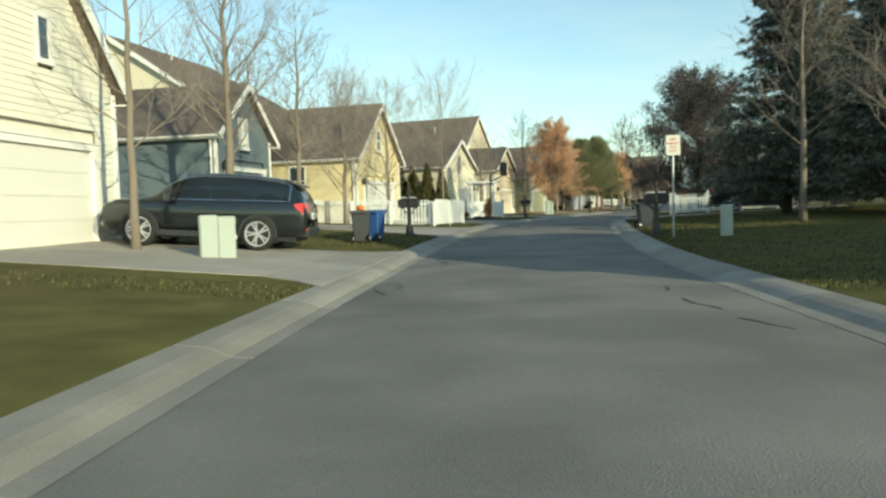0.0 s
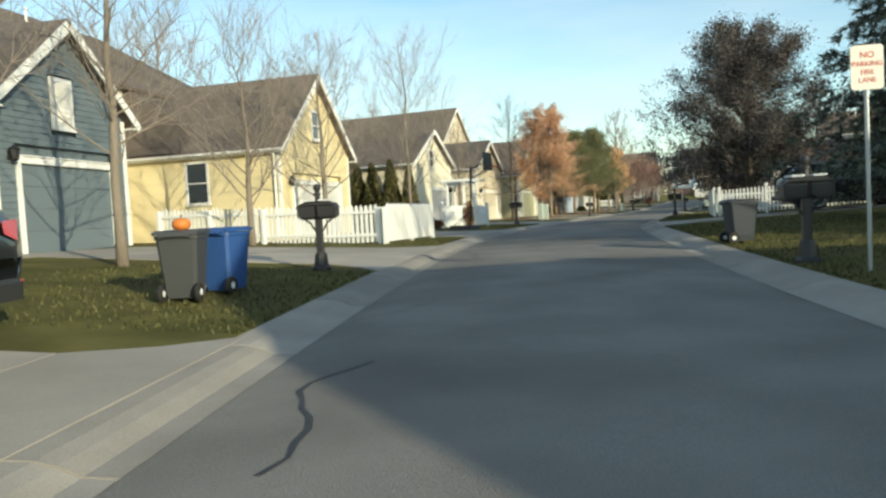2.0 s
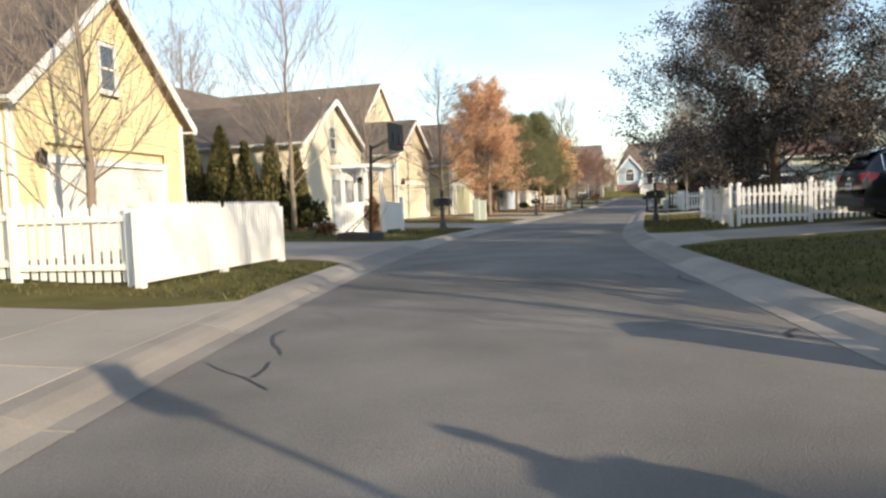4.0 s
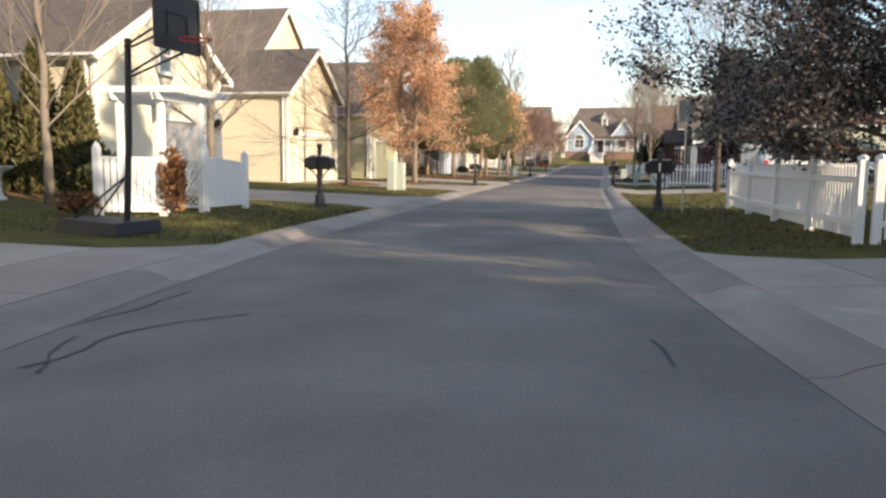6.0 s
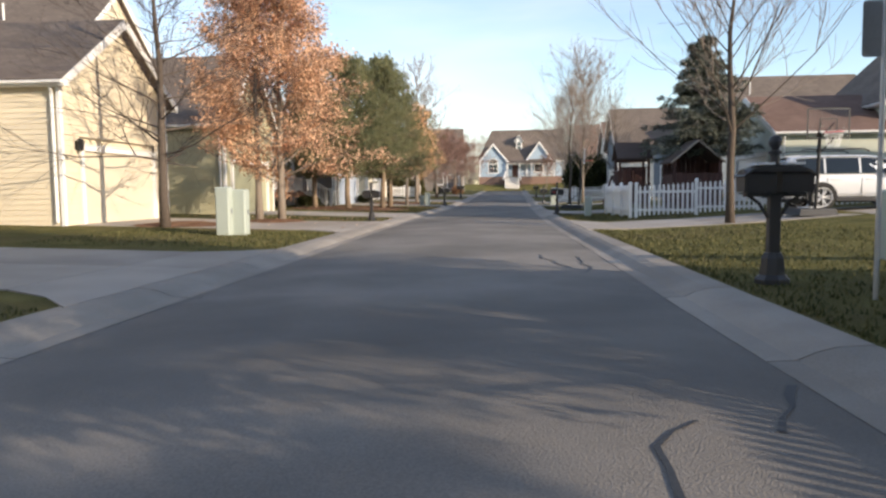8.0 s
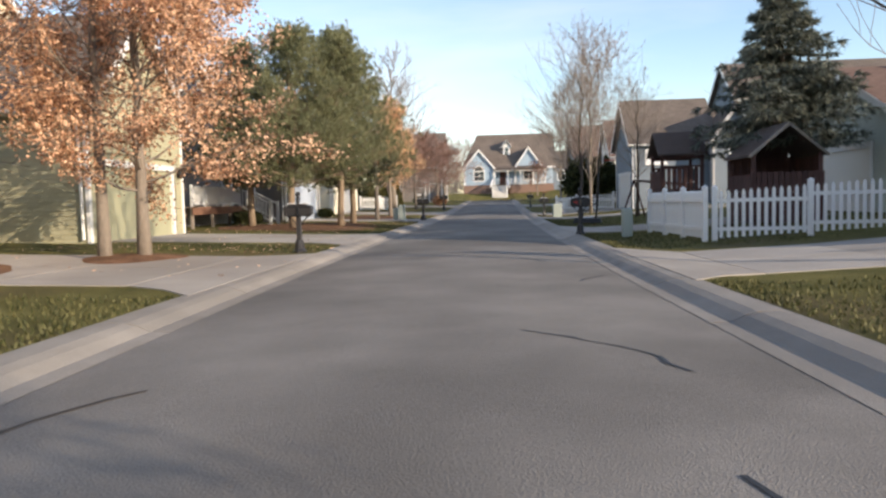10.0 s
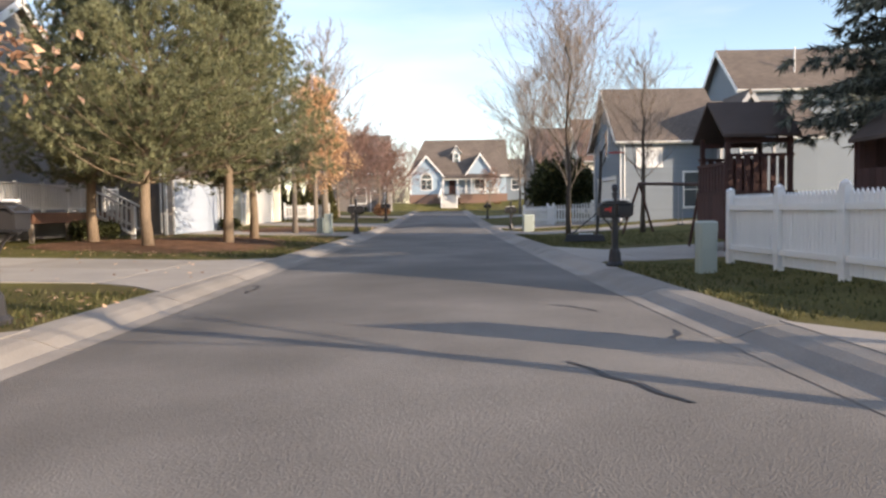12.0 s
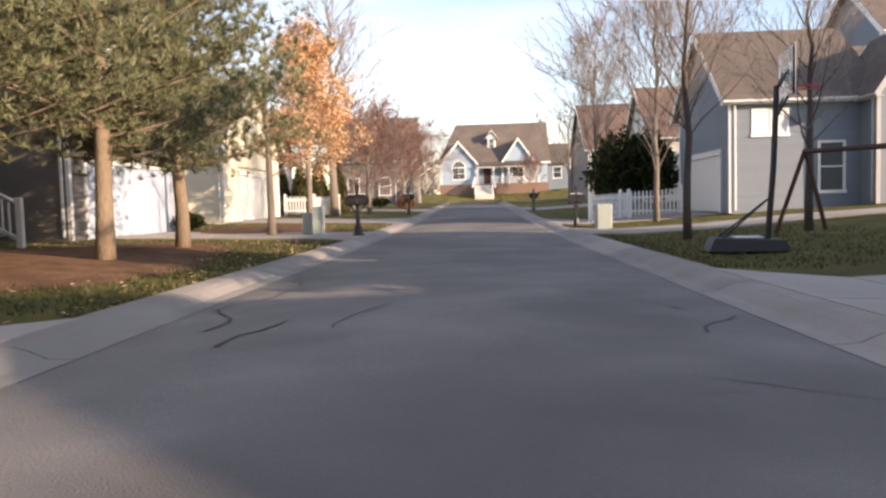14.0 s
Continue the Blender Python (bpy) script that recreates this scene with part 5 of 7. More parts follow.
# cream house behind the arborvitae
M, W = lot_left(51.3, 58.0, -11.0)
H, F, S = gable_house("house", M, W, 14.0, 3.85, 5.9, CREAM, ROOF, "cream lap-sided house behind a row of arborvitae", boards=False, front_holes=((-0.4, 2.5, 0, 2.3), (-0.4, 0.4, 3.6, 4.8)))
garage_door(H, F, -0.3, 2.4, 2.2, GREY)
wall_lamp(H, F, 3.0, 2.2)
window(H, F, -0.3, 0.3, 3.7, 4.7, 1)
vent_pipe(H, -1.2, 9, 4.9, 0.5)
M, W = lot_left(56.6, 66, -18)
H, F, S = gable_house("house", M @ Matrix.Rotation(radians(-90), 4, "Z") @ Matrix.Translation((-5.0, -W / 2, 0)), 10, W, 4.8, 7.9, CREAM, ROOF, "tall cream house behind a garage", boards=False, near="right")
window(H, Matrix(), -0.4, 0.4, 5.1, 6.2, 1)
# buff house
M, W = lot_left(64.6, 70.8, -11.2)
H, F, S = gable_house("house", M, W, 11.0, 4.1, 6.2, BUFF, ROOF, "buff lap-sided house with a buff garage door and a lantern", lap=0.15, front_holes=((-2.3, 2.3, 0, 2.45), ))
garage_door(H, F, -2.15, 2.15, 2.15, DOOR_BUFF)
wall_lamp(H, F, -2.5, 2.25)
M, W = lot_left(76.5, 87, -19)
H, F, S = gable_house("house", M, W, 15.0, 6.4, 11.0, BUFF, ROOF, "tall pale buff house behind the garages", boards=False, front_holes=())
vent_pipe(H, -2.2, 4.5, 8.6, 1.5)
vent_pipe(H, -2.6, 8.5, 8.2, 0.6)
# olive-yellow house behind the oak
M, W = lot_left(74.6, 80.7, -10.5)
H, F, S = gable_house("house", M, W, 11.0, 3.9, 6.9, OLIVE, ROOF, "olive-yellow lap-sided house with a matching garage door", front_holes=((-2.5, 2.5, 0, 2.5),))
garage_door(H, F, -2.2, 2.2, 2.2, OLIVE_DOOR)
wall_lamp(H, F, 2.7, 2.1)
# grey house with a deck
M, W = lot_left(84.0, 92.6, -13.1)
H, F, S = gable_house("house", M, W, 5.8, 4.6, 7.5, GREIGE, ROOF, "light grey house set back behind a white-railed porch deck", boards=False)
window(H, F, 2.95, 3.85, 0.9, 2.85, 1)
# pale blue house
M, W = lot_left(94.0, 101.3, -10.6)
H, F, S = gable_house("house", M, W, 10.0, 3.9, 6.9, TAUPE, ROOF, "grey-brown house with a wide pale blue garage door", boards=False, front_holes=((-2.9, 3.1, 0, 2.3),))
garage_door(H, F, -2.8, 3.0, 2.15, DOOR_BLUE)
# cream house
M, W = lot_left(107.0, 116.0, -11.0)
H, F, S = gable_house("house", M, W, 10.0, 3.9, 6.9, CREAM, ROOF, "cream house with white corner boards behind the pines", boards=False, front_holes=((-2.5, 2.5, 0, 2.5),))
garage_door(H, F, -2.2, 2.2, 2.2, DOOR_WHITE)
M, W = lot_left(123, 131, -14.0)
H, F, S = gable_house("house", M, W, 12.0, 3.6, 7.0, GREY, ROOF_RED, "grey house with a brown roof near the end of the street", boards=False)
window(H, F, -2.6, -1.6, 1.2, 2.8, 1)
window(H, F, 1.6, 2.6, 1.2, 2.8, 1)
M, W = lot_left(149, 158, -6.2)
H, F, S = gable_house("house", M, W, 8.0, 4.6, 9.0, TAUPE, ROOF, "house with a steep brown roof near the corner", boards=False)
window(H, F, -0.6, 0.6, 5.4, 6.8, 1)
for k in (1.4, 4.6):
    window(H, S, k, k + 1.1, 1.0, 2.7, 1)
window(H, S, 6.3, 7.2, 0.1, 2.3, 0)

# ================= right side of the street =================
# unseen house block, added to cast shade over the right verge
M, W = lot_right(1.0, 9.0, 10.8)
H, F, S = gable_house("house", M, W, 10.0, 4.2, 7.2, GREY, ROOF, "unseen grey house added to shade the start of the street", boards=False, near="left", front_holes=((-2.5, 2.5, 0, 2.5),))
garage_door(H, F, -2.4, 2.4, 2.15, DOOR_WHITE)
M, W = lot_right(65.5, 72.5, 17.5)
H, F, S = gable_house("house", M, W, 12.0, 4.2, 7.0, SAGE, ROOF_RED, "pale house behind a white picket fence", boards=False, near="right")
window(H, F, -0.5, 0.5, 1.1, 2.6, 1)
M, W = lot_right(78.0, 85.6, 13.0)
H, F, S = gable_house("house", M, W, 4.6, 3.1, 4.85, SAGE, ROOF_RED, "pale sage garage with a reddish-brown roof and white gutter", boards=False, near="right", front_holes=((-2.3, 2.3, 0, 2.3),))
garage_door(H, F, -2.2, 2.2, 2.1, DOOR_WHITE)
M, W = lot_right(78.6, 86.0, 17.7)
H, F, S = gable_house("house", M @ Matrix.Rotation(radians(90), 4, "Z") @ Matrix.Translation((4.2, -W / 2, 0)), 8.4, W, 4.3, 8.2, SAGE, ROOF, "pale sage house with a steep brown-grey gable roof", boards=False, near="left")
window(H, F, -0.6, 0.6, 4.6, 6.0, 1)
M, W = lot_right(102.0, 108.4, 9.5)
H, F, S = gable_house("house", M, W, 5.0, 4.2, 7.0, SLATE, ROOF, "blue lap-sided house with white trim and a garage", near="right", front_holes=((-2.1, 2.3, 0, 2.3),), side_holes=((3.1, 4.1, 0.65, 2.55), (0.75, 2.1, 2.75, 3.75)))
garage_door(H, F, -2.0, 2.2, 2.2, DOOR_WHITE)
window(H, S, 3.2, 4.0, 0.75, 2.45, 1)
window(H, S, 0.85, 2.0, 2.85, 3.65, 0, 1, pane=PLATE)
M, W = lot_right(106.0, 111.9, 17.2)
H, F, S = gable_house("house", M, W, 12.0, 6.9, 9.4, SLATE, ROOF, "tall blue house behind its garage", boards=False, near="right")
vent_pipe(H, 2.0, 3.4, 7.55, 1.75)
M, W = lot_right(102.9, 107.5, 14.9)
H, F, S = gable_house("house_wing", M, W, 5.0, 4.1, 6.0, SLATE, ROOF, "blue wing set back behind the garage", boards=False, near="right")
M, W = lot_right(100.9, 103.6, 14.7)
# grey stands in for white trim, its shade put into the colour
H, F, S = gable_house("house_wing", M @ Matrix.Rotation(radians(90), 4, "Z") @ Matrix.Translation((0.75, -W / 2, 0)), 2.6, W, 4.0, 5.9, SLATE, ROOF, "small blue gabled wing with a white window", boards=False, near="left", trim_mat=GREY)
window(H, F, -0.3, 0.3, 2.4, 4.0, 1)
M, W = lot_right(120, 127, 11.0)
H, F, S = gable_house("house", M, W, 11.0, 4.0, 7.2, IVORY, ROOF_RED, "pale house with a brown roof further along", boards=False, near="right")
window(H, F, -0.4, 0.4, 4.0, 5.2, 1)
M, W = lot_right(136, 146, 9.6)
H, F, S = gable_house("house", M, W, 11.0, 4.2, 8.2, TAUPE, ROOF_RED, "grey-brown house near the corner", boards=False, near="right")

# ================= the house that closes the street =================
x, y, h = on_street(END, 0)
EH = Matrix.Translation((x, y, 0)) @ Matrix.Rotation(h - math.pi / 2, 4, "Z") @ Matrix.Translation((2.6, 11.6, 2.95))


def end_house():
    """A low cottage: x to the right, front at y = 0 facing the street."""
    t = thing("house", EH, "pale blue cottage with white dormers and a brown roof", "house", "houses of the street")
    part("wall", Shape().prism([(0, -1.6), (9, -1.6), (9, 3.7), (4.5, 8.6), (0, 3.7)], -4.7, 7.0, "x").box(-7.0, -4.7, 0.02, 9.0, -1.6, 3.3), COTTAGE, t)
    part("hip_roof", Shape().add([(-7.4, -0.5, 3.15), (-5.0, 4.5, 8.75), (-7.4, 9.5, 3.15), (-7.4, -0.5, 3.31), (-5.0, 4.5, 8.91), (-7.4, 9.5, 3.31)], [(0, 1, 2), (5, 4, 3), (0, 2, 5, 3)]), ROOF, t)
    sh = Shape()
    for sg, y0, y1, z0, z1 in ((-1, -0.5, 4.5, 3.15, 8.75), (1, 9.5, 4.5, 3.15, 8.75)):
        a = [(-7.4, y0, z0), (7.4, y0, z0), (7.4, y1, z1), (-5.0, y1, z1)]
        b = [(p, q, r + 0.16) for p, q, r in a]
        sh.add(a + b, [(0, 1, 2, 3), (7, 6, 5, 4), (0, 4, 5, 1), (1, 5, 6, 2), (2, 6, 7, 3), (3, 7, 4, 0)])
    me = mesh_of(sh, ROOF)
    uv = me.uv_layers.new(name="UVMap")
    for lo in me.loops:
        co = me.vertices[lo.vertex_index].co
        uv.data[lo.index].uv = (co.x, co.z * 1.3)
    part("roof", me, ROOF, t)
    front = Matrix.Translation((0, 0, 0))
    tagged(part("front_cladding", flat_siding(COTTAGE, 0.6, lambda z: (-7, 7) if z < 3.4 else None), COTTAGE, t), kind="stuff")
    part("eave_board", Shape().box(-7.4, 7.4, -0.56, -0.5, 3.08, 3.32), WHITE, t)

    def gable(cx, hw, y0, top, deep, name, win):
        g = part(name, Shape().prism([(cx - hw, 0.0), (cx + hw, 0.0), (cx + hw, 3.3), (cx, top), (cx - hw, 3.3)], y0, deep), COTTAGE, t)
        sl = Shape()
        ln = math.hypot(hw, top - 3.3)
        for sg in (-1, 1):
            a, b = Vector((cx, 0, top + 0.05)), Vector((cx + sg * (hw + 0.35), 0, 3.3 - 0.35 * (top - 3.3) / hw + 0.05))
            p = [a + Vector((0, y0 - 0.3, 0)), b + Vector((0, y0 - 0.3, 0)), b + Vector((0, deep, 0)), a + Vector((0, deep, 0))]
            sl.add(p + [q + Vector((0, 0, 0.16)) for q in p], [(0, 1, 2, 3), (7, 6, 5, 4), (0, 4, 5, 1), (1, 5, 6, 2), (2, 6, 7, 3), (3, 7, 4, 0)])
            rk = Shape().add([a + Vector((0, y0 - 0.36, 0.2)), b + Vector((0, y0 - 0.36, 0.2)), b + Vector((0, y0 - 0.36, -0.16)), a + Vector((0, y0 - 0.36, -0.2)), a + Vector((0, y0 - 0.3, 0.2)), b + Vector((0, y0 - 0.3, 0.2)), b + Vector((0, y0 - 0.3, -0.16)), a + Vector((0, y0 - 0.3, -0.2))],
                             [(0, 1, 2, 3), (7, 6, 5, 4), (0, 4, 5, 1), (1, 5, 6, 2), (2, 6, 7, 3), (3, 7, 4, 0)])
            part("rake_board", rk, WHITE, t)
        part("roof", sl, ROOF, t)
        for sg in (-1, 1):
            part("corner_board", Shape().box(cx + sg * hw - 0.12, cx + sg * hw + 0.12, y0 - 0.04, y0 + 0.1, 0, 3.3), WHITE, t)
        window(t, Matrix.Translation((cx, y0, 0)), -0.75, 0.75, 1.3, 2.7, 1, 1, win, 0.14)

    gable(-4.6, 2.3, -1.2, 6.0, 3.2, "gable_wall", True)
    gable(3.2, 2.1, -0.3, 6.3, 3.0, "gable_wall", False)
    # dormer
    part("dormer_wall", Shape().prism([(-0.55 - 0.2, 4.9), (0.55 - 0.2, 4.9), (0.55 - 0.2, 6.7), (-0.2, 7.6), (-0.75, 6.7)], 1.4, 4.2), WHITE, t)
    window(t, Matrix.Translation((-0.2, 1.4, 0)), -0.3, 0.3, 5.2, 6.6, 1, 0, False, 0.1)
    sl = Shape()
    for sg in (-1, 1):
        p = [(-0.2, 1.1, 7.75), (-0.2 + sg * 0.85, 1.1, 6.5), (-0.2 + sg * 0.85, 4.2, 6.5), (-0.2, 4.2, 7.75)]
        sl.add(p + [(a, b, c + 0.12) for a, b, c in p], [(0, 1, 2, 3), (7, 6, 5, 4), (0, 4, 5, 1), (1, 5, 6, 2), (2, 6, 7, 3), (3, 7, 4, 0)])
    part("dormer_roof", sl, WHITE, t)
    wing = part("side_wing", Shape().prism([(1.0, -0.5), (7.0, -0.5), (7.0, 3.2), (4.0, 5.6), (1.0, 3.2)], 7.0, 9.8, "x"), SLATE, t, "darker blue side wing")
    part("wing_roof", Shape().prism([(0.6, 3.0), (4.0, 5.75), (7.4, 3.0), (7.4, 3.15), (4.0, 5.92), (0.6, 3.15)], 7.0, 10.1, "x"), ROOF, wing)
    window(t, Matrix.Translation((8.4, 1.0, 0)), -0.5, 0.5, 1.2, 2.6, 1, 0, False, 0.1)
    # porch with posts, rail and steps
    part("porch_floor", Shape().box(-2.2, 5.8, -1.6, 0.0, 0.45, 0.6), WOOD, t)
    part("porch_roof", Shape().prism([(-1.9, 2.85), (0.2, 3.5), (0.2, 3.62), (-1.9, 2.97)], -2.3, 6.0, "x"), ROOF, t)
    part("porch_beam", Shape().box(-2.2, 5.9, -1.7, -1.55, 2.65, 2.88), WHITE, t)
    for px in (-2.15, -0.1, 1.9, 3.8, 5.7):
        part("porch_post", Shape().chamfer(px - 0.09, px + 0.09, -1.7, -1.52, 0.5, 2.7, 0.02), WHITE, t)
    for a, b in ((0.0, 1.8), (2.0, 3.7), (3.9, 5.6)):
        r = Shape().box(a, b, -1.64, -1.58, 1.35, 1.43).box(a, b, -1.64, -1.58, 0.7, 0.77)
        for q in steps(a + 0.12, b - 0.12, 0.16):
            r.box(q - 0.02, q + 0.02, -1.63, -1.59, 0.77, 1.35)
        part("railing", r, WHITE, t)
    part("front_door", Shape().chamfer(-1.35, -0.4, -0.06, 0.02, 0.6, 2.65, 0.01), REDWOOD, t)
    part("foundation", Shape().box(-7.05, 7.05, -1.25, -0.05, -1.6, 0.6).box(0.2, 5.9, -1.62, -1.2, -1.6, 0.46), BRICK, t)
    for k in range(9):
        part("step", Shape().box(-2.4, -0.4, -1.7 - 0.3 * (k + 1), -1.6 - 0.3 * k, -1.6, 0.42 - 0.15 * k), STONE, t)
    for px in (-2.5, -0.3):
        r = Shape().tube([(px, -1.65, 1.45), (px + (0.35 if px > -1 else -0.35), -4.2, 0.1)], 0.12, 6)
        for k in range(13):
            r.box(px - 0.05, px + 0.05, -1.75 - 0.19 * k, -1.69 - 0.19 * k, 0.3 - 0.1 * k, 1.38 - 0.1 * k)
        r.chamfer(px - 0.09, px + 0.09, -4.35, -4.13, -1.6, 0.4, 0.02)
        part("stair_rail", r, WHITE, t)
    return t


end_house()
bare_tree(80, EH @ Matrix.Translation((4.3, -4.6, -1.5)), 5.2, 0.1, 2.6, "small bare ornamental tree before the cottage porch", fork=26, twig=MAROON, fine=0.012)
shrub(81, EH @ Matrix.Translation((8.0, -2.2, -1.4)), 1.0, 1.1, "dark clipped shrub beside the cottage")
shrub(82, EH @ Matrix.Translation((5.6, -2.6, -1.4)), 0.8, 0.8, "low brown shrub below the cottage porch", VINE)

# ================= porch deck of the grey house =================
deck = thing("porch_deck", at(88.3, -13.1, 0.22), "raised wooden porch deck with white railings and steps to the lawn", "deck")
FLIGHT = (1.75, 2.95)
for k, yy in enumerate(steps(-1.4, -0.02, 0.14)[:-1]):
    part("plank", Shape().box(-4.0, 4.1, yy, yy + 0.132, 0.62, 0.66), WOOD, deck)
part("fascia", Shape().box(-4.02, 4.12, -1.44, -1.40, 0.32, 0.64), REDWOOD_LIT, deck, "red-brown fascia board")
for px in (-3.9, -1.75, 0.35, 1.75, 2.95, 4.0):
    part("foot_post", Shape().chamfer(px - 0.06, px + 0.06, -1.39, -1.27, -0.4, 0.62, 0.01), WOOD, deck)
for px in [*steps(-3.9, FLIGHT[0], 1.41), FLIGHT[1], 4.0]:
    part("post", Shape().chamfer(px - 0.05, px + 0.05, -1.39, -1.29, 0.66, 1.58, 0.01), WHITE, deck)
for x0, x1 in ((-3.9, FLIGHT[0]), (FLIGHT[1], 4.0)):
    for z in (0.74, 1.46):
        part("rail", Shape().box(x0, x1, -1.37, -1.31, z, z + 0.06), WHITE, deck)
bal = mesh_of(Shape().box(-0.02, 0.02, -1.36, -1.32, 0.8, 1.46), WHITE)
for px in [*steps(-3.8, FLIGHT[0] - 0.12, 0.14), *steps(FLIGHT[1] + 0.14, 3.9, 0.14)]:
    part("baluster", bal, WHITE, deck, m=Matrix.Translation((px, 0, 0)))
for k in range(4):
    part("tread", Shape().box(FLIGHT[0], FLIGHT[1], -1.74 - 0.3 * k, -1.44 - 0.3 * k, 0.46 - 0.16 * k, 0.5 - 0.16 * k), WOOD, deck)
sr = mesh_of(Shape().box(-0.02, 0.02, -0.02, 0.02, 0.05, 0.8), WHITE)
for px in FLIGHT:
    for k in range(8):
        part("stair_baluster", sr, WHITE, deck, m=Matrix.Translation((px, -1.5 - 0.16 * k, 0.55 - 0.085 * k)))
    part("stair_rail", Shape().tube([(px, -1.36, 1.5), (px, -2.86, 0.72)], 0.045, 6), WHITE, deck)
    part("stair_string", Shape().tube([(px, -1.36, 0.66), (px, -2.86, -0.12)], 0.06, 4), WHITE, deck)
    part("newel", Shape().chamfer(px - 0.065, px + 0.065, -2.94, -2.80, -0.4, 0.86, 0.01), WHITE, deck)
shrub(65, at(88.4, -11.1), 0.55, 0.75, "dark evergreen shrub below a porch deck")
shrub(66, at(89.35, -10.9), 0.6, 0.7, "low dark evergreen shrub beside porch steps")

# ================= fences =================
fence([(31.6, -5.2), (36.2, -4.8)], "white vinyl picket fence beside the kerb, brightly lit", 1.22, 0.105, 0.085, 0.0, 2.3, caps=False)
fence([(31.75, -5.4), (32.9, -13.5)], "white vinyl picket fence with scalloped bays across the yard", 1.22, 0.16, 0.098, 0.04, 2.0, caps=False)
fence([(44.7, 5.75), (53.6, 5.65)], "white picket fence along the kerb under a tree", 1.15, 0.12, 0.085, 0.0, 2.2)
fence([(44.6, 5.95), (43.6, 11.5)], "white picket fence across the lawn beside a parked car", 1.15, 0.14, 0.075, 0.0, 1.9)
fence([(72.8, 5.8), (78.0, 5.6)], "white picket fence panel beside the kerb", 1.22, 0.10, 0.085, 0.0, 1.7)
fence([(72.7, 6.0), (71.8, 14.5)], "white picket fence with open bays across the lawn", 1.2, 0.165, 0.08, 0.0, 2.1)
fence([(105.6, 6.6), (105.0, 4.9)], "short white picket fence panel by the kerb", 1.1, 0.12, 0.08)
fence([(106.4, 6.4), (106.2, 8.9)], "white picket fence beside the blue garage", 1.1, 0.15, 0.08)
fence([(117.0, -10.9), (117.2, -9.3)], "white picket fence beside the cream house", 1.15, 0.15, 0.08)
fence([(117.2, -9.2), (117.4, -7.8)], "close-boarded white fence panel at the edge of a yard", 1.15, 0.10, 0.08)

# ================= arbour with lattice =================
arb = thing("garden_arbour", at(47.6, -6.6), "white wooden arbour with lattice sides and slatted top", "arbour")
for px, py in ((0.62, -0.42), (0.62, 0.62), (-0.66, -0.28), (-0.66, 0.62)):
    part("post", Shape().chamfer(px - 0.06, px + 0.06, py - 0.06, py + 0.06, -0.1, 2.3, 0.01), VINYL, arb)
for py in (-0.36, 0.62):
    part("beam", Shape().prism([(-1.08, 2.42), (-0.98, 2.26), (0.98, 2.26), (1.08, 2.42)], py - 0.07, py - 0.03), VINYL, arb)
    part("beam", Shape().prism([(-1.08, 2.42), (-0.98, 2.26), (0.98, 2.26), (1.08, 2.42)], py + 0.03, py + 0.07), VINYL, arb)
raf = mesh_of(Shape().prism([(-0.95, 2.52), (-0.85, 2.40), (0.85, 2.40), (0.95, 2.52)], -0.025, 0.025, "x"), VINYL)
for px in steps(-0.98, 0.98, 0.178):
    part("rafter", raf, VINYL, arb, m=Matrix.Translation((px, 0, 0)))
for px in (-0.75, 0.75):
    lat = Shape()
    for k in range(-5, 9):
        for sg in (1, -1):
            a = (-0.44, 0.15 + 0.14 * k)
            pts = []
            z0, z1 = (0.1 + 0.14 * k, 0.1 + 0.14 * k + 0.88) if sg > 0 else (0.1 + 0.14 * k + 0.88, 0.1 + 0.14 * k)
            p, q = Vector((px, -0.44, z0)), Vector((px, 0.44, z1))
            lo, hi = 0.1, 1.05
            if max(z0, z1) < lo + 0.1 or min(z0, z1) > hi - 0.1:
                continue

            def cut(u):
                return p.lerp(q, u)
            u0, u1 = 0.0, 1.0
            if abs(z1 - z0) > 0:
                us = sorted(((lo - z0) / (z1 - z0), (hi - z0) / (z1 - z0)))
                u0, u1 = max(0, us[0]), min(1, us[1])
            if u1 - u0 > 0.08:
                lat.tube([cut(u0) + Vector((0.006 * sg, 0, 0)), cut(u1) + Vector((0.006 * sg, 0, 0))], 0.014, 4)
    part("lattice", lat, VINYL, arb)
    part("lattice_rail", Shape().box(px - 0.025, px + 0.025, -0.44, 0.44, 1.05, 1.11), VINYL, arb)
    part("lattice_rail", Shape().box(px - 0.025, px + 0.025, -0.44, 0.44, 0.06, 0.12), VINYL, arb)
gate = thing("garden_fence", at(47.6, -6.6), "white vinyl fence panels joined to a garden arbour", "fence")


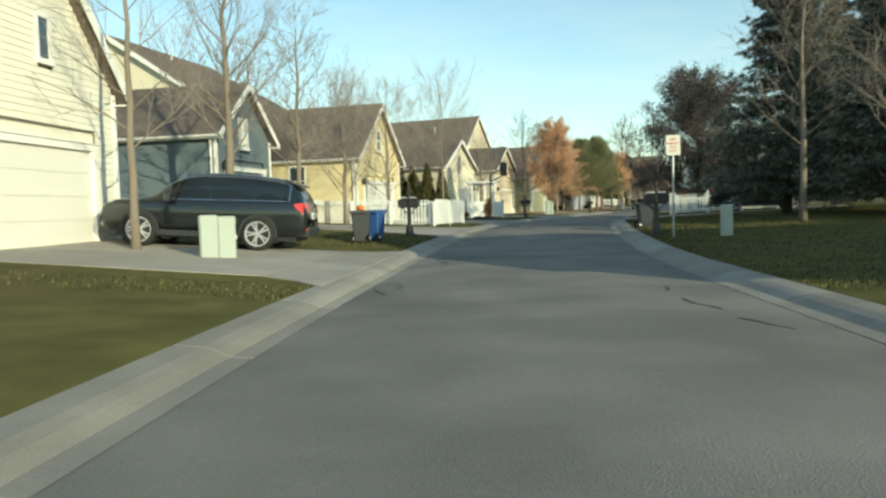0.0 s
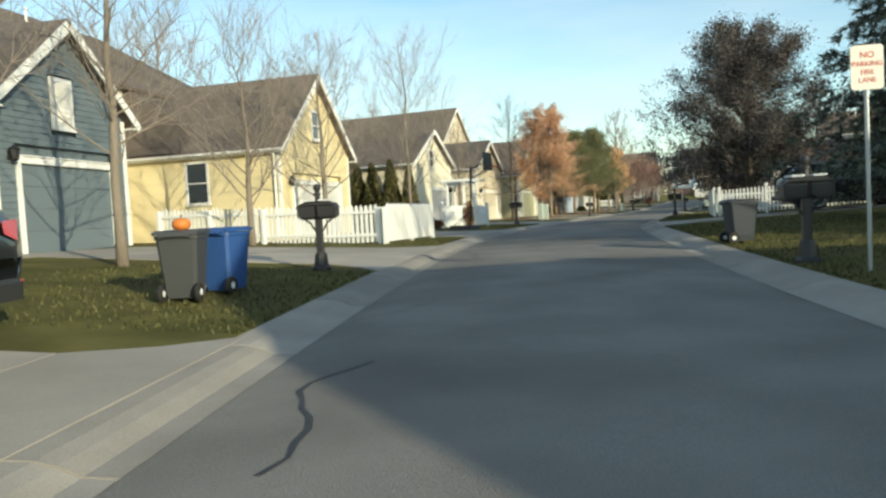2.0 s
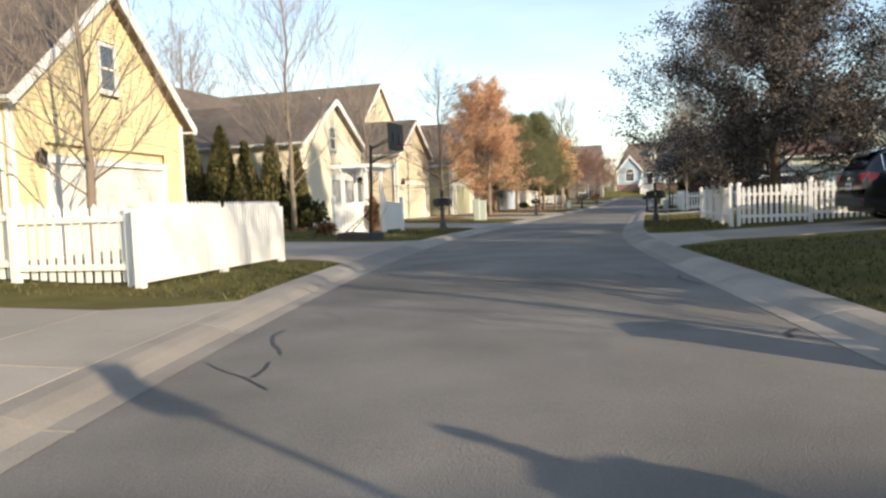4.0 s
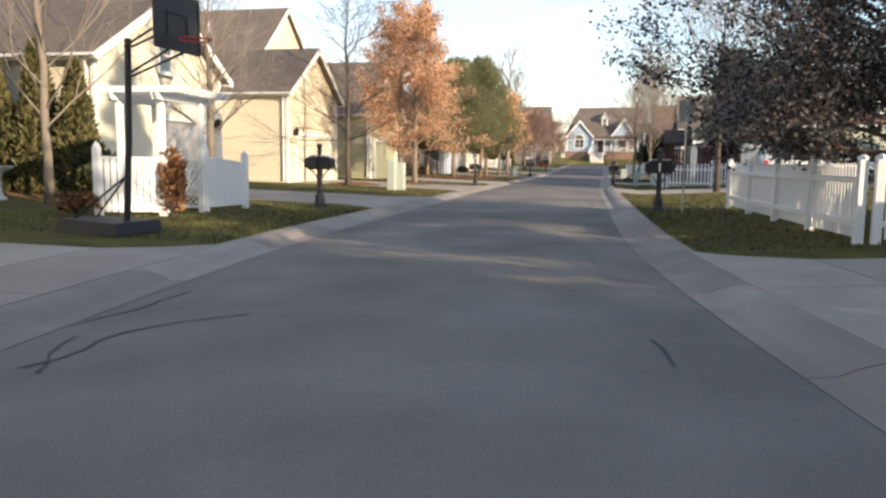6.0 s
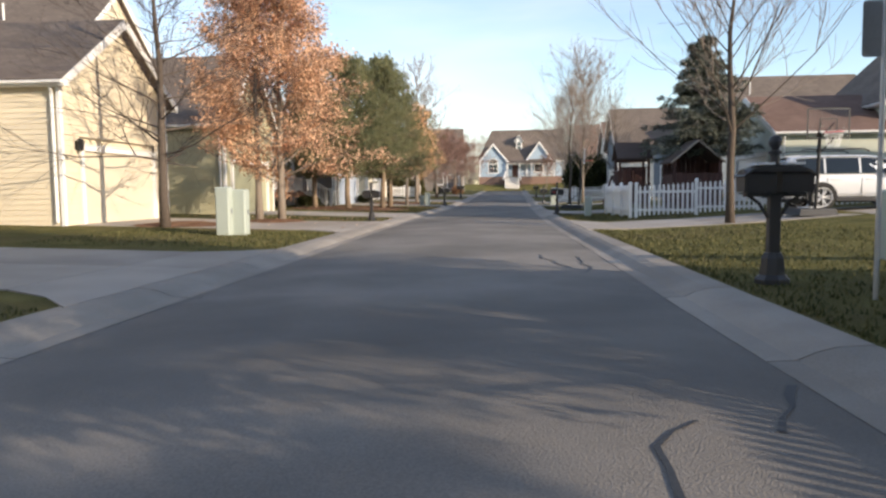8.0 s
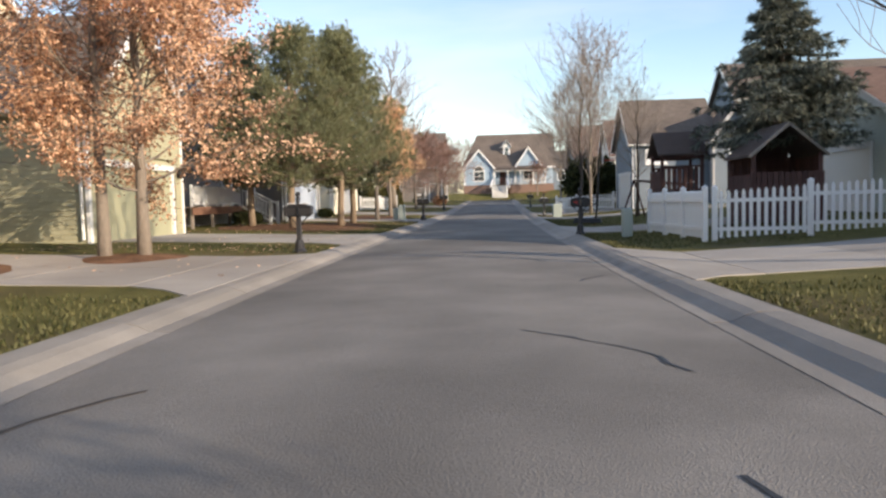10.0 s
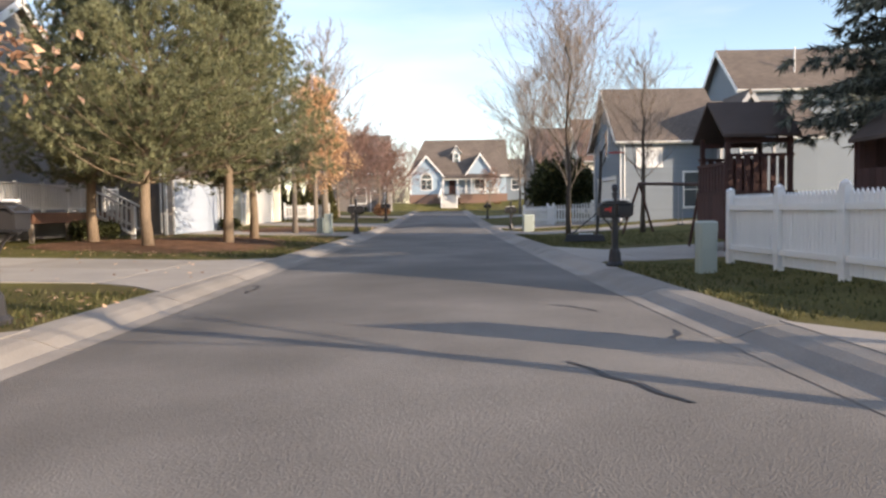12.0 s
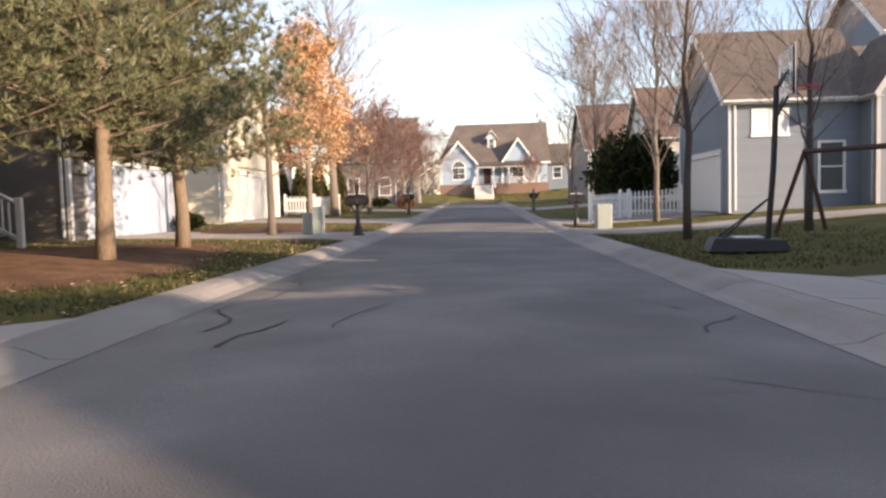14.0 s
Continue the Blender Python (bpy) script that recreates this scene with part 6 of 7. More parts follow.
def board_panel(x0, y0, x1, y1, top0, top1):
    p, q = Vector((x0, y0, 0)), Vector((x1, y1, 0))
    ln, way = (q - p).length, (q - p).normalized()
    turn = Matrix.Rotation(math.atan2(way.y, way.x), 4, "Z")
    part("rail", Shape().box(0, ln, -0.02, 0.02, 0.14, 0.22), VINYL, gate, m=Matrix.Translation(p) @ turn)
    n = int(ln / 0.115)
    for i in range(n):
        u = (i + 0.5) / n
        part("board", Shape().box(-0.048, 0.048, -0.03, -0.008, 0.08, top0 + (top1 - top0) * u), VINYL, gate, m=Matrix.Translation(p + way * ln * u) @ turn)
    part("top_rail", Shape().add([(0, -0.035, top0), (ln, -0.035, top1), (ln, 0.03, top1), (0, 0.03, top0), (0, -0.035, top0 + 0.05), (ln, -0.035, top1 + 0.05), (ln, 0.03, top1 + 0.05), (0, 0.03, top0 + 0.05)],
                                 [(3, 2, 1, 0), (4, 5, 6, 7), (0, 1, 5, 4), (1, 2, 6, 5), (2, 3, 7, 6), (3, 0, 4, 7)]), VINYL, gate, m=Matrix.Translation(p) @ turn)
    for c, tp in ((p, top0), (q, top1)):
        po = part("post", Shape().chamfer(-0.065, 0.065, -0.065, 0.065, -0.1, tp + 0.22, 0.01), VINYL, gate, m=Matrix.Translation(c))
        part("cap", Shape().lathe([(0.085, 0), (0.085, 0.03), (0.04, 0.09), (0.0, 0.12)], 4, (0, 0, tp + 0.22)), VINYL, po)


board_panel(-1.25, 0.75, -0.72, -0.3, 1.12, 1.1)
board_panel(0.7, -0.46, 2.1, -0.72, 1.14, 1.0)
vine = shrub(31, at(47.0, -6.15), 0.3, 1.5, "brown dried climbing vine on the arbour", VINE, 650, "climbing_vine")
shrub(33, at(46.2, -7.6), 0.5, 0.5, "mound of pale grasses by the arbour", VINE, 200)

# ================= planting on the left =================
for k, (d, hh, r, s) in enumerate(((-10.7, 3.4, 0.75, 50.2), (-11.9, 3.9, 0.82, 50.3), (-13.0, 3.7, 0.8, 50.1), (-14.3, 4.4, 0.95, 50.3), (-15.7, 4.1, 0.9, 50.2), (-17.0, 4.3, 0.92, 50.1), (-18.3, 3.9, 0.9, 50.2), (-19.7, 4.3, 0.95, 50.3), (-21.1, 4.0, 0.9, 50.2))):
    arborvitae(40 + k, at(s, d), hh, r * 1.22, "tall green arborvitae against a cream house wall")
for k, d in enumerate((-8.2, -9.4, -10.5, -11.7)):
    arborvitae(90 + k, at(119.3, d), 3.1, 0.95, "tall clipped green hedge plant behind a white fence")
shrub(61, at(49.9, -9.9), 0.8, 1.4, "dark evergreen shrub below the house corner")
seat = thing("garden_bench", at(48.7, -13.4), "weathered grey wooden garden bench before a hedge", "bench")
for k in range(4):
    part("seat_slat", Shape().box(-0.62 + 0, 0.62, -0.24 + 0.12 * k, -0.14 + 0.12 * k, 0.42, 0.45), WOOD, seat, m=Matrix.Rotation(radians(90), 4, "Z"))
for k in range(7):
    part("back_slat", Shape().box(-0.6 + 0.18 * k, -0.5 + 0.18 * k, 0.24, 0.27, 0.5, 0.92), WOOD, seat, m=Matrix.Rotation(radians(-90), 4, "Z"))
part("back_rail", Shape().box(-0.66, 0.66, 0.22, 0.28, 0.9, 0.98), WOOD, seat, m=Matrix.Rotation(radians(-90), 4, "Z"))
for px in (-0.58, 0.58):
    for py in (-0.2, 0.25):
        part("leg", Shape().box(px - 0.035, px + 0.035, py - 0.035, py + 0.035, -0.05, 0.62 if py < 0 else 0.9), WOOD, seat, m=Matrix.Rotation(radians(-90), 4, "Z"))
bath = thing("bird_bath", at(48.5, -11.5), "pale cast-stone bird bath on the lawn", "bird bath")
part("pedestal", Shape().lathe([(0.18, -0.05), (0.18, 0.05), (0.11, 0.10), (0.075, 0.3), (0.075, 0.5), (0.12, 0.62), (0.14, 0.66)], 16), STONE, bath, smooth=True)
part("bowl", Shape().lathe([(0.12, 0.64), (0.28, 0.70), (0.36, 0.77), (0.36, 0.79), (0.32, 0.78), (0.1, 0.72), (0.0, 0.715)], 20), STONE, bath, smooth=True)

# street and yard trees, left
bare_tree(1, at(14.2, -8.7), 8.0, 0.09, 3.4, "slim bare young tree on the verge by a drive", fork=12)
bare_tree(2, at(20.9, -9.6), 9.5, 0.15, 3.8, "bare tree with a straight trunk beside a dark car", rise=0.7)
bare_tree(3, at(23.3, -8.2), 7.5, 0.095, 2.8, "slim bare tree between two drives")
bare_tree(4, at(31.4, -9.4), 6.4, 0.10, 3.8, "small bare tree with upswept branches behind a fence", first=0.17, rise=0.75)
bare_tree(5, at(36.0, -8.8), 6.8, 0.10, 3.6, "small bare tree by the yellow gable", first=0.18, rise=0.75)
bare_tree(6, at(48.0, -9.75), 9.8, 0.095, 5.0, "bare forked tree before the arborvitae", first=0.17, rise=0.85, fork=30)
bare_tree(7, at(53.0, -8.6), 6.2, 0.13, 2.6, "bare tree before a cream gable", first=0.25, rise=0.75)
bare_tree(8, at(65.0, -8.5), 8.8, 0.125, 3.8, "bare tree with low spreading branches by the buff garage", mat=BARK_DARK, twig=TWIG_DARK, first=0.2, rise=0.1, fork=34, kids=(6, 8))
bare_tree(9, at(66, -27), 13, 0.2, 6.0, "tall bare tree behind the houses", fine=0.008, rise=0.75, levels=3, kids=(4, 5))
bare_tree(10, at(46, -24), 13.0, 0.2, 6.0, "tall bare tree behind the houses", fine=0.008, rise=0.75, kids=(4, 5))
bare_tree(11, at(52, -31), 14.0, 0.22, 6.4, "tall bare tree behind the houses", fine=0.008, rise=0.75, kids=(4, 5))
bare_tree(12, at(74, -32), 15.0, 0.22, 6.5, "tall bare tree behind the houses", fine=0.008, rise=0.75, kids=(4, 5))
bare_tree(13, at(32, -27), 13.0, 0.2, 5.5, "tall bare tree behind the houses", fine=0.008, rise=0.75, kids=(4, 5))
bare_tree(21, at(69.8, -6.6), 8.6, 0.125, 3.15, "oak holding its russet-orange autumn leaves", "oak_tree", full=True, fork=46, levels=3, leaf=RUSSET, keep=1.0, per_tip=20, size=0.088, first=0.15, kids=(3, 4), rise=0.0, scatter=0.15)
bare_tree(22, at(103.0, -6.2), 7.3, 0.12, 2.5, "slim oak with bright orange leaves", "oak_tree", fork=36, levels=3, leaf=ORANGE, keep=1.0, per_tip=13, size=0.125, first=0.3, kids=(2, 4), rise=0.4, scatter=0.15)
bare_tree(23, at(97.6, -6.2), 7.0, 0.12, 2.2, "slim bare tree between two drives", fork=10)
pine_tree(31, at(86.7, -10.0), 7.8, 3.0, 1.9, "tall green pine on a mulched bed")
pine_tree(32, at(84.8, -7.6), 8.1, 3.4, 1.85, "tall green pine with a bare lower trunk")
pine_tree(33, at(87.1, -6.1), 8.5, 3.2, 1.85, "tall green pine beside the street with a pale thick trunk")
pine_tree(34, at(90.9, -6.3), 8.4, 3.3, 1.9, "tall green pine with a leaning lower trunk", -0.12)
bare_tree(24, at(120, -6.4), 6.4, 0.15, 5.0, "spreading crab apple with dull maroon twigs", "crab_apple_tree", fork=30, levels=3, twig=MAROON, leaf=MAROON, keep=0.6, per_tip=2, size=0.1, fine=0.009, first=0.2, kids=(5, 7), rise=0.3, scatter=0.12)
bare_tree(25, at(131, -5.4), 6.2, 0.15, 4.8, "spreading crab apple with dull maroon twigs", "crab_apple_tree", fork=30, levels=3, twig=MAROON, leaf=MAROON, keep=0.6, per_tip=2, size=0.1, fine=0.009, first=0.2, kids=(5, 7), rise=0.3, scatter=0.12)
bare_tree(47, at(126, -8.4), 6.4, 0.14, 4.6, "spreading crab apple with dull maroon twigs", "crab_apple_tree", fork=30, levels=3, twig=MAROON, leaf=MAROON, keep=0.6, per_tip=2, size=0.1, fine=0.01, first=0.2, kids=(5, 7), rise=0.3, scatter=0.12)
bare_tree(48, at(138, -5.2), 5.6, 0.14, 4.2, "spreading crab apple with dull maroon twigs", "crab_apple_tree", fork=26, levels=3, twig=MAROON, leaf=MAROON, keep=0.6, per_tip=2, size=0.1, fine=0.011, first=0.2, kids=(5, 7), rise=0.3, scatter=0.12)
bare_tree(49, at(69.5, -7.3), 8.2, 0.12, 2.9, "second slim stem of an oak in russet leaf", "oak_tree", fork=24, levels=3, leaf=RUSSET, keep=1.0, per_tip=12, size=0.095, first=0.28, kids=(3, 4), rise=0.4, scatter=0.15)
bare_tree(26, at(117, -8.0), 13.0, 0.24, 5.4, "tall bare tree with fine upswept twigs", fine=0.011, fork=42, rise=0.75, kids=(4, 5))
bare_tree(27, at(142, -9), 11, 0.18, 3.4, "tall bare tree near the corner", fork=16, rise=0.75, kids=(4, 5))
shrub(62, at(128, -4.9), 1.0, 1.3, "rounded brown shrub beside the street", VINE, 700)
shrub(63, at(100.6, -10.0), 0.6, 0.7, "low dark shrub by a garage wall")
shrub(64, at(133, -7.5), 0.9, 1.0, "dark clipped shrub on a lawn")

# ================= planting on the right =================
spruce_tree(51, at(31.5, 9.8), 11.5, 3.3, "tall dark spruce beside a drive", clear=0.9)
spruce_tree(52, at(27.0, 12.5), 10.8, 3.6, "tall dark spruce in a row of evergreens", clear=0.6, dense=0.8)
spruce_tree(53, at(34.0, 14.5), 12.5, 3.4, "tall dark spruce behind a parked car", clear=0.6, dense=0.75)
spruce_tree(54, at(22.0, 14.5), 10.5, 3.6, "tall dark spruce at the edge of a lawn", clear=0.5, dense=0.8)
spruce_tree(55, at(79.4, 10.1), 7.7, 2.5, "dark blue-green spruce behind a picket fence", clear=2.6)
spruce_tree(56, at(44.5, 14.4), 12.0, 3.2, "tall dark spruce behind a drive", clear=0.6, dense=0.7)
bare_tree(28, at(47.2, 7.4), 7.8, 0.18, 3.95, "pear tree with dull purple-brown leaves over a fence", "pear_tree", fork=46, levels=3, mat=BARK_DARK, twig=TWIG_DARK, leaf=PEAR_LEAF, keep=1.0, per_tip=18, size=0.085, first=0.13, kids=(5, 6), rise=0.1, scatter=0.17, full=True, fine=0.006, low=3.6)
bare_tree(29, at(24.5, 8.6), 9.0, 0.105, 3.2, "bare tree before dark spruces", mat=BARK, twig=TWIG)
bare_tree(30, at(21.0, 10.0), 9.0, 0.105, 3.2, "bare tree before dark spruces", mat=BARK, twig=TWIG)
bare_tree(35, at(101.8, 6.8), 10.4, 0.10, 5.4, "tall slim tree with a few clinging leaves", fine=0.007, fork=40, rise=1.5, first=0.14, leaf=VINE, keep=0.5, size=0.08)
bare_tree(36, at(91.9, 5.1), 7.6, 0.085, 3.0, "slim bare street tree with upswept branches", mat=BARK_DARK, rise=1.1)
bare_tree(37, at(92.1, 7.9), 6.8, 0.085, 2.8, "slim bare tree before a blue wall", mat=BARK_DARK, rise=0.75)
bare_tree(38, at(114, 6.6), 9.5, 0.10, 4.6, "bare tree with fine twigs", fine=0.008, kids=(6, 8), rise=1.2, fork=32)
bare_tree(39, at(66.0, 7.4), 8.6, 0.11, 5.0, "vase-shaped bare tree with wide limbs beside a fence", first=0.27, fork=26, fine=0.006, rise=0.75, kids=(5, 6), mat=BARK_DARK)
bare_tree(43, at(66, 22), 10.0, 0.2, 4.4, "tall bare tree behind a roof", fine=0.008, rise=0.75, kids=(4, 5))
bare_tree(44, at(116, 20), 11.0, 0.18, 3.6, "tall bare tree behind a blue house", rise=0.75, kids=(4, 5))
shrub(57, at(112.5, 8.2), 2.7, 4.6, "large dark rounded evergreen beyond a picket fence", SHRUB, 5200, "evergreen_bush")
bare_tree(45, at(132, 7.5), 7.5, 0.13, 3.0, "bare tree with fine brownish twigs", fine=0.01, rise=0.7, fork=18, kids=(4, 5))
bare_tree(46, at(146, 9.5), 8.5, 0.15, 3.2, "bare tree near the corner", rise=0.8, fork=16, kids=(4, 5))
for k, (ss, dd, hh) in enumerate(((178, -14, 11), (182, -4, 9), (185, 10, 12), (176, 20, 11), (188, -24, 12), (180, 30, 12))):
    bare_tree(70 + k, at(ss, dd), hh, 0.2, 4.0, "distant bare tree behind the end house", fine=0.016, fork=26, rise=0.75, levels=2, kids=(7, 10))

# ================= cars, boxes and small things =================
suv(at(16.1, -7.85, 0.0, 98) @ Matrix.Rotation(radians(-4), 4, "Y"), PAINT_DARK, "dark green-black sport utility vehicle parked on a drive")
suv(at(40.7, 10.2, 0.012, -90), PAINT_NAVY, "black-blue sport utility vehicle parked under spruces")
suv(at(68.9, 12.0, 0.012, -90), PAINT_WHITE, "white sport utility vehicle parked on a drive", BOXY, rails=True)
for s, d, lab in ((23.6, -4.4, "black paired mailbox with a ball finial by the kerb"), (51.4, -4.7, "black paired mailbox with white strip, before a buff garage"), (71.7, -3.8, "black paired mailbox on a flared post by a lawn"),
                  (97.6, -3.45, "black paired mailbox near an orange oak"), (118.5, -3.8, "black mailbox further along the street")):
    mailbox(at(s, d) @ Matrix.Scale(0.88 if 70 < s < 75 else 1, 4), lab)
for s, d, lab in ((22.0, 3.65, "black paired mailbox with a white strip beside a sign"), (53.2, 3.85, "black paired mailbox before a picket fence"), (77.5, 3.4, "black mailbox with a white strip on a verge"), (101.0, 3.8, "black paired mailbox near a blue house"), (120.5, 3.8, "black mailbox further along the street")):
    mailbox(at(s, d, 0, 180) @ (Matrix.Diagonal((0.88, 0.8, 0.88, 1)) if s > 70 else Matrix()), lab, red_flag=70 < s < 80)
wheelie_bin(at(19.55, -4.98, 0, 100) @ Matrix.Scale(0.88, 4), BIN_DARK, "charcoal wheelie bin with a pumpkin on its lid")
wheelie_bin(at(26.4, 3.75, 0, 10) @ Matrix.Scale(0.86, 4), BIN_SHADED, "wheelie bin standing by the kerb, coloured dark blue-grey for shade")
wheelie_bin(at(20.4, -4.8, 0, 80) @ Matrix.Scale(0.88, 4), BIN_BLUE, "blue recycling wheelie bin on the verge")
pk = thing("pumpkin", at(19.55, -4.98, 0.93) @ Matrix.Scale(0.7, 4), "orange pumpkin sitting on a bin lid", "pumpkin")
part("flesh", Shape().lathe([(0.0, 0.0), (0.09, 0.0), (0.15, 0.05), (0.17, 0.11), (0.15, 0.18), (0.08, 0.22), (0.02, 0.215)], 32, squash=lambda a: 1 + 0.05 * abs(math.sin(4 * a))), PUMPKIN, pk, smooth=True)
part("stalk", Shape().tube([(0, 0, 0.2), (0.01, 0, 0.25), (0.03, 0, 0.28)], [0.022, 0.016, 0.02], 6), WOOD, pk)
pedestal(at(13.40, -6.66, 0, 28), "pale green utility pedestal on the verge", 0.33, 0.36, 0.86)
pedestal(at(13.57, -6.35, 0, 28), "pale green utility pedestal standing close beside another", 0.34, 0.36, 0.85)
pedestal(at(62.6, -5.45), "grey-green utility pedestal on a lawn strip", 0.34, 0.34, 1.1)
pedestal(at(62.3, -5.75), "grey-green utility pedestal beside another", 0.30, 0.34, 1.16)
pedestal(at(19.9, 5.25), "pale utility pedestal on a shaded lawn", 0.28, 0.28, 0.84)
pedestal(at(55.0, 6.1), "teal-grey utility pedestal by a picket fence", 0.34, 0.34, 0.9)
pedestal(at(76.6, 4.65), "grey-green utility pedestal beside a fence end", 0.28, 0.28, 0.82)
pedestal(at(97.6, -4.7), "pale utility pedestal on a lawn", 0.34, 0.34, 0.9)
pedestal(at(98.1, -5.15), "pale utility pedestal on a lawn", 0.3, 0.3, 0.7)
pedestal(at(99.6, 4.5), "dark green utility box near a mailbox", 0.6, 0.5, 0.8)
sign(at(20.6, 3.95, 0, -90))
sign(at(51.9, 4.3, -0.18, 90), False)
hoop(at(44.0, -5.0, 0, -8), "black portable basketball stand with a dark board and red rim", 1.05, 2.95, off=0.85, net=False)
hoop(at(87.7, 5.4, 0, -10), "black portable basketball stand with a clear board", 1.0, 2.8, base_white=True, off=0.15, net=False, rim_frame=PLATE)
hoop(at(66.3, 9.9, 0, -85), "basketball stand with a clear board beside a drive", 1.15, 2.35, base_white=True)

# wooden play set: a roofed tower beside the street, a gabled hut behind it, and a swing beam
ps = thing("play_set", at(81.4, 7.14), "dark red-brown wooden play tower with shingled roofs and swings", "play set")


def gable_roof(name, x0, x1, y0, y1, eave, ridge, along_y, label):
    """A thin saddle roof with its ridge along y or along x."""
    sh = Shape()
    xm, ym = (x0 + x1) / 2, (y0 + y1) / 2
    for lift in (0.0, 0.07):
        if along_y:
            sh.v += [(x, y, z + lift) for y in (y0, y1) for x, z in ((x0, eave), (xm, ridge), (x1, eave))]
        else:
            sh.v += [(x, y, z + lift) for x in (x0, x1) for y, z in ((y0, eave), (ym, ridge), (y1, eave))]
    sh.f += [(6, 9, 10, 7), (7, 10, 11, 8), (1, 4, 3, 0), (2, 5, 4, 1), (0, 6, 7, 1), (1, 7, 8, 2), (4, 10, 9, 3), (5, 11, 10, 4), (0, 3, 9, 6), (2, 8, 11, 5)]
    part(name, sh, PLAY_ROOF, ps, label)


gable_roof("roof", -0.95, 0.95, -0.95, 0.72, 2.42, 3.22, True, "dark brown shingled saddle roof")
for px in (-0.75, 0.75):
    for py in (-0.8, 0.55):
        part("post", Shape().chamfer(px - 0.05, px + 0.05, py - 0.05, py + 0.05, -0.1, 2.52, 0.01), REDWOOD, ps)
    part("tie_beam", Shape().box(px - 0.04, px + 0.04, -0.85, 0.6, 2.32, 2.42), REDWOOD, ps)
part("platform", Shape().box(-0.85, 0.85, -0.9, 0.65, 1.2, 1.28), REDWOOD, ps)
for px in (-0.80, 0.80):
    for k in range(8):
        part("slat", Shape().box(px - 0.015, px + 0.015, -0.84 + 0.185 * k, -0.72 + 0.185 * k, 1.28, 2.02), REDWOOD, ps)
    for k in range(6):
        part("board", Shape().box(px - 0.015, px + 0.015, -0.86 + 0.24 * k, -0.63 + 0.24 * k, 0.3, 1.2), REDWOOD, ps)
    part("top_rail", Shape().box(px - 0.03, px + 0.03, -0.86, 0.62, 2.02, 2.08), REDWOOD, ps)
for k in range(9):
    part("slat", Shape().box(-0.80 + 0.185 * k, -0.68 + 0.185 * k, 0.60, 0.63, 1.28, 1.85), REDWOOD, ps)
for k in range(7):
    part("board", Shape().box(-0.78 + 0.235 * k, -0.56 + 0.235 * k, 0.60, 0.63, 0.25, 1.2), REDWOOD, ps)
part("top_rail", Shape().box(-0.8, 0.8, 0.59, 0.65, 1.85, 1.91), REDWOOD, ps)
gable_roof("hut_roof", -5.0, -2.7, -3.1, -0.95, 2.1, 3.0, False, "dark gabled roof over a second tower")
for sg in (-1, 1):
    part("bargeboard", Shape().tube([(-5.03, -2.025, 3.02), (-5.03, -2.025 + sg * 1.1, 2.1)], 0.05, 4), WOOD, ps)
for px in (-4.85, -2.85):
    for py in (-2.95, -1.1):
        part("post", Shape().chamfer(px - 0.05, px + 0.05, py - 0.05, py + 0.05, -0.1, 2.2, 0.01), REDWOOD, ps)
part("platform", Shape().box(-4.95, -2.75, -3.05, -1.0, 1.16, 1.24), REDWOOD, ps)
for k in range(13):
    part("slat", Shape().box(-4.93, -4.90, -3.05 + 0.16 * k, -2.92 + 0.16 * k, 1.24, 1.66), REDWOOD, ps)
for k in range(10):
    part("board", Shape().box(-4.88 + 0.2 * k, -4.69 + 0.2 * k, -1.04, -1.01, 0.2, 1.6), REDWOOD, ps)
for k in range(10):
    part("board", Shape().box(-4.93, -4.90, -3.05 + 0.205 * k, -2.855 + 0.205 * k, 0.2, 1.16), REDWOOD, ps)
# back and far side boards, added to keep the hut's inside dark
for k in range(10):
    y = -3.05 + 0.205 * k
    part("back_board", Shape().box(-2.83, -2.80, y, y + 0.195, 0.2, 2.1 + 0.8 * (1.0 - abs(y + 0.1 + 2.025))), REDWOOD, ps)
for k in range(10):
    part("board", Shape().box(-4.88 + 0.2 * k, -4.69 + 0.2 * k, -3.03, -3.0, 0.2, 2.1), REDWOOD, ps)
part("swing_beam", Shape().tube([(0.8, -0.6, 1.46), (10.4, -0.6, 1.84)], 0.055, 6), REDWOOD, ps)
for sg in (-1, 1):
    part("swing_leg", Shape().tube([(10.4, -0.6, 1.88), (10.6, -0.6 + sg * 0.6, -0.1)], 0.05, 6), REDWOOD, ps)
for px in (4.2, 5.8):
    z = 1.43 + px * 0.0396
    sw = part("swing", Shape().box(px - 0.22, px + 0.22, -0.68, -0.52, 0.42, 0.45), BLACK_PLASTIC, ps)
    part("chain", Shape().tube([(px - 0.2, -0.6, 0.44), (px - 0.2, -0.6, z)], 0.012, 4).tube([(px + 0.2, -0.6, 0.44), (px + 0.2, -0.6, z + 0.015)], 0.012, 4), STEEL, sw)
part("ladder", Shape().tube([(0.85, 0.2, 1.25), (1.5, 0.2, 0.0)], 0.035, 5).tube([(0.85, 0.6, 1.25), (1.5, 0.6, 0.0)], 0.035, 5), REDWOOD, ps)

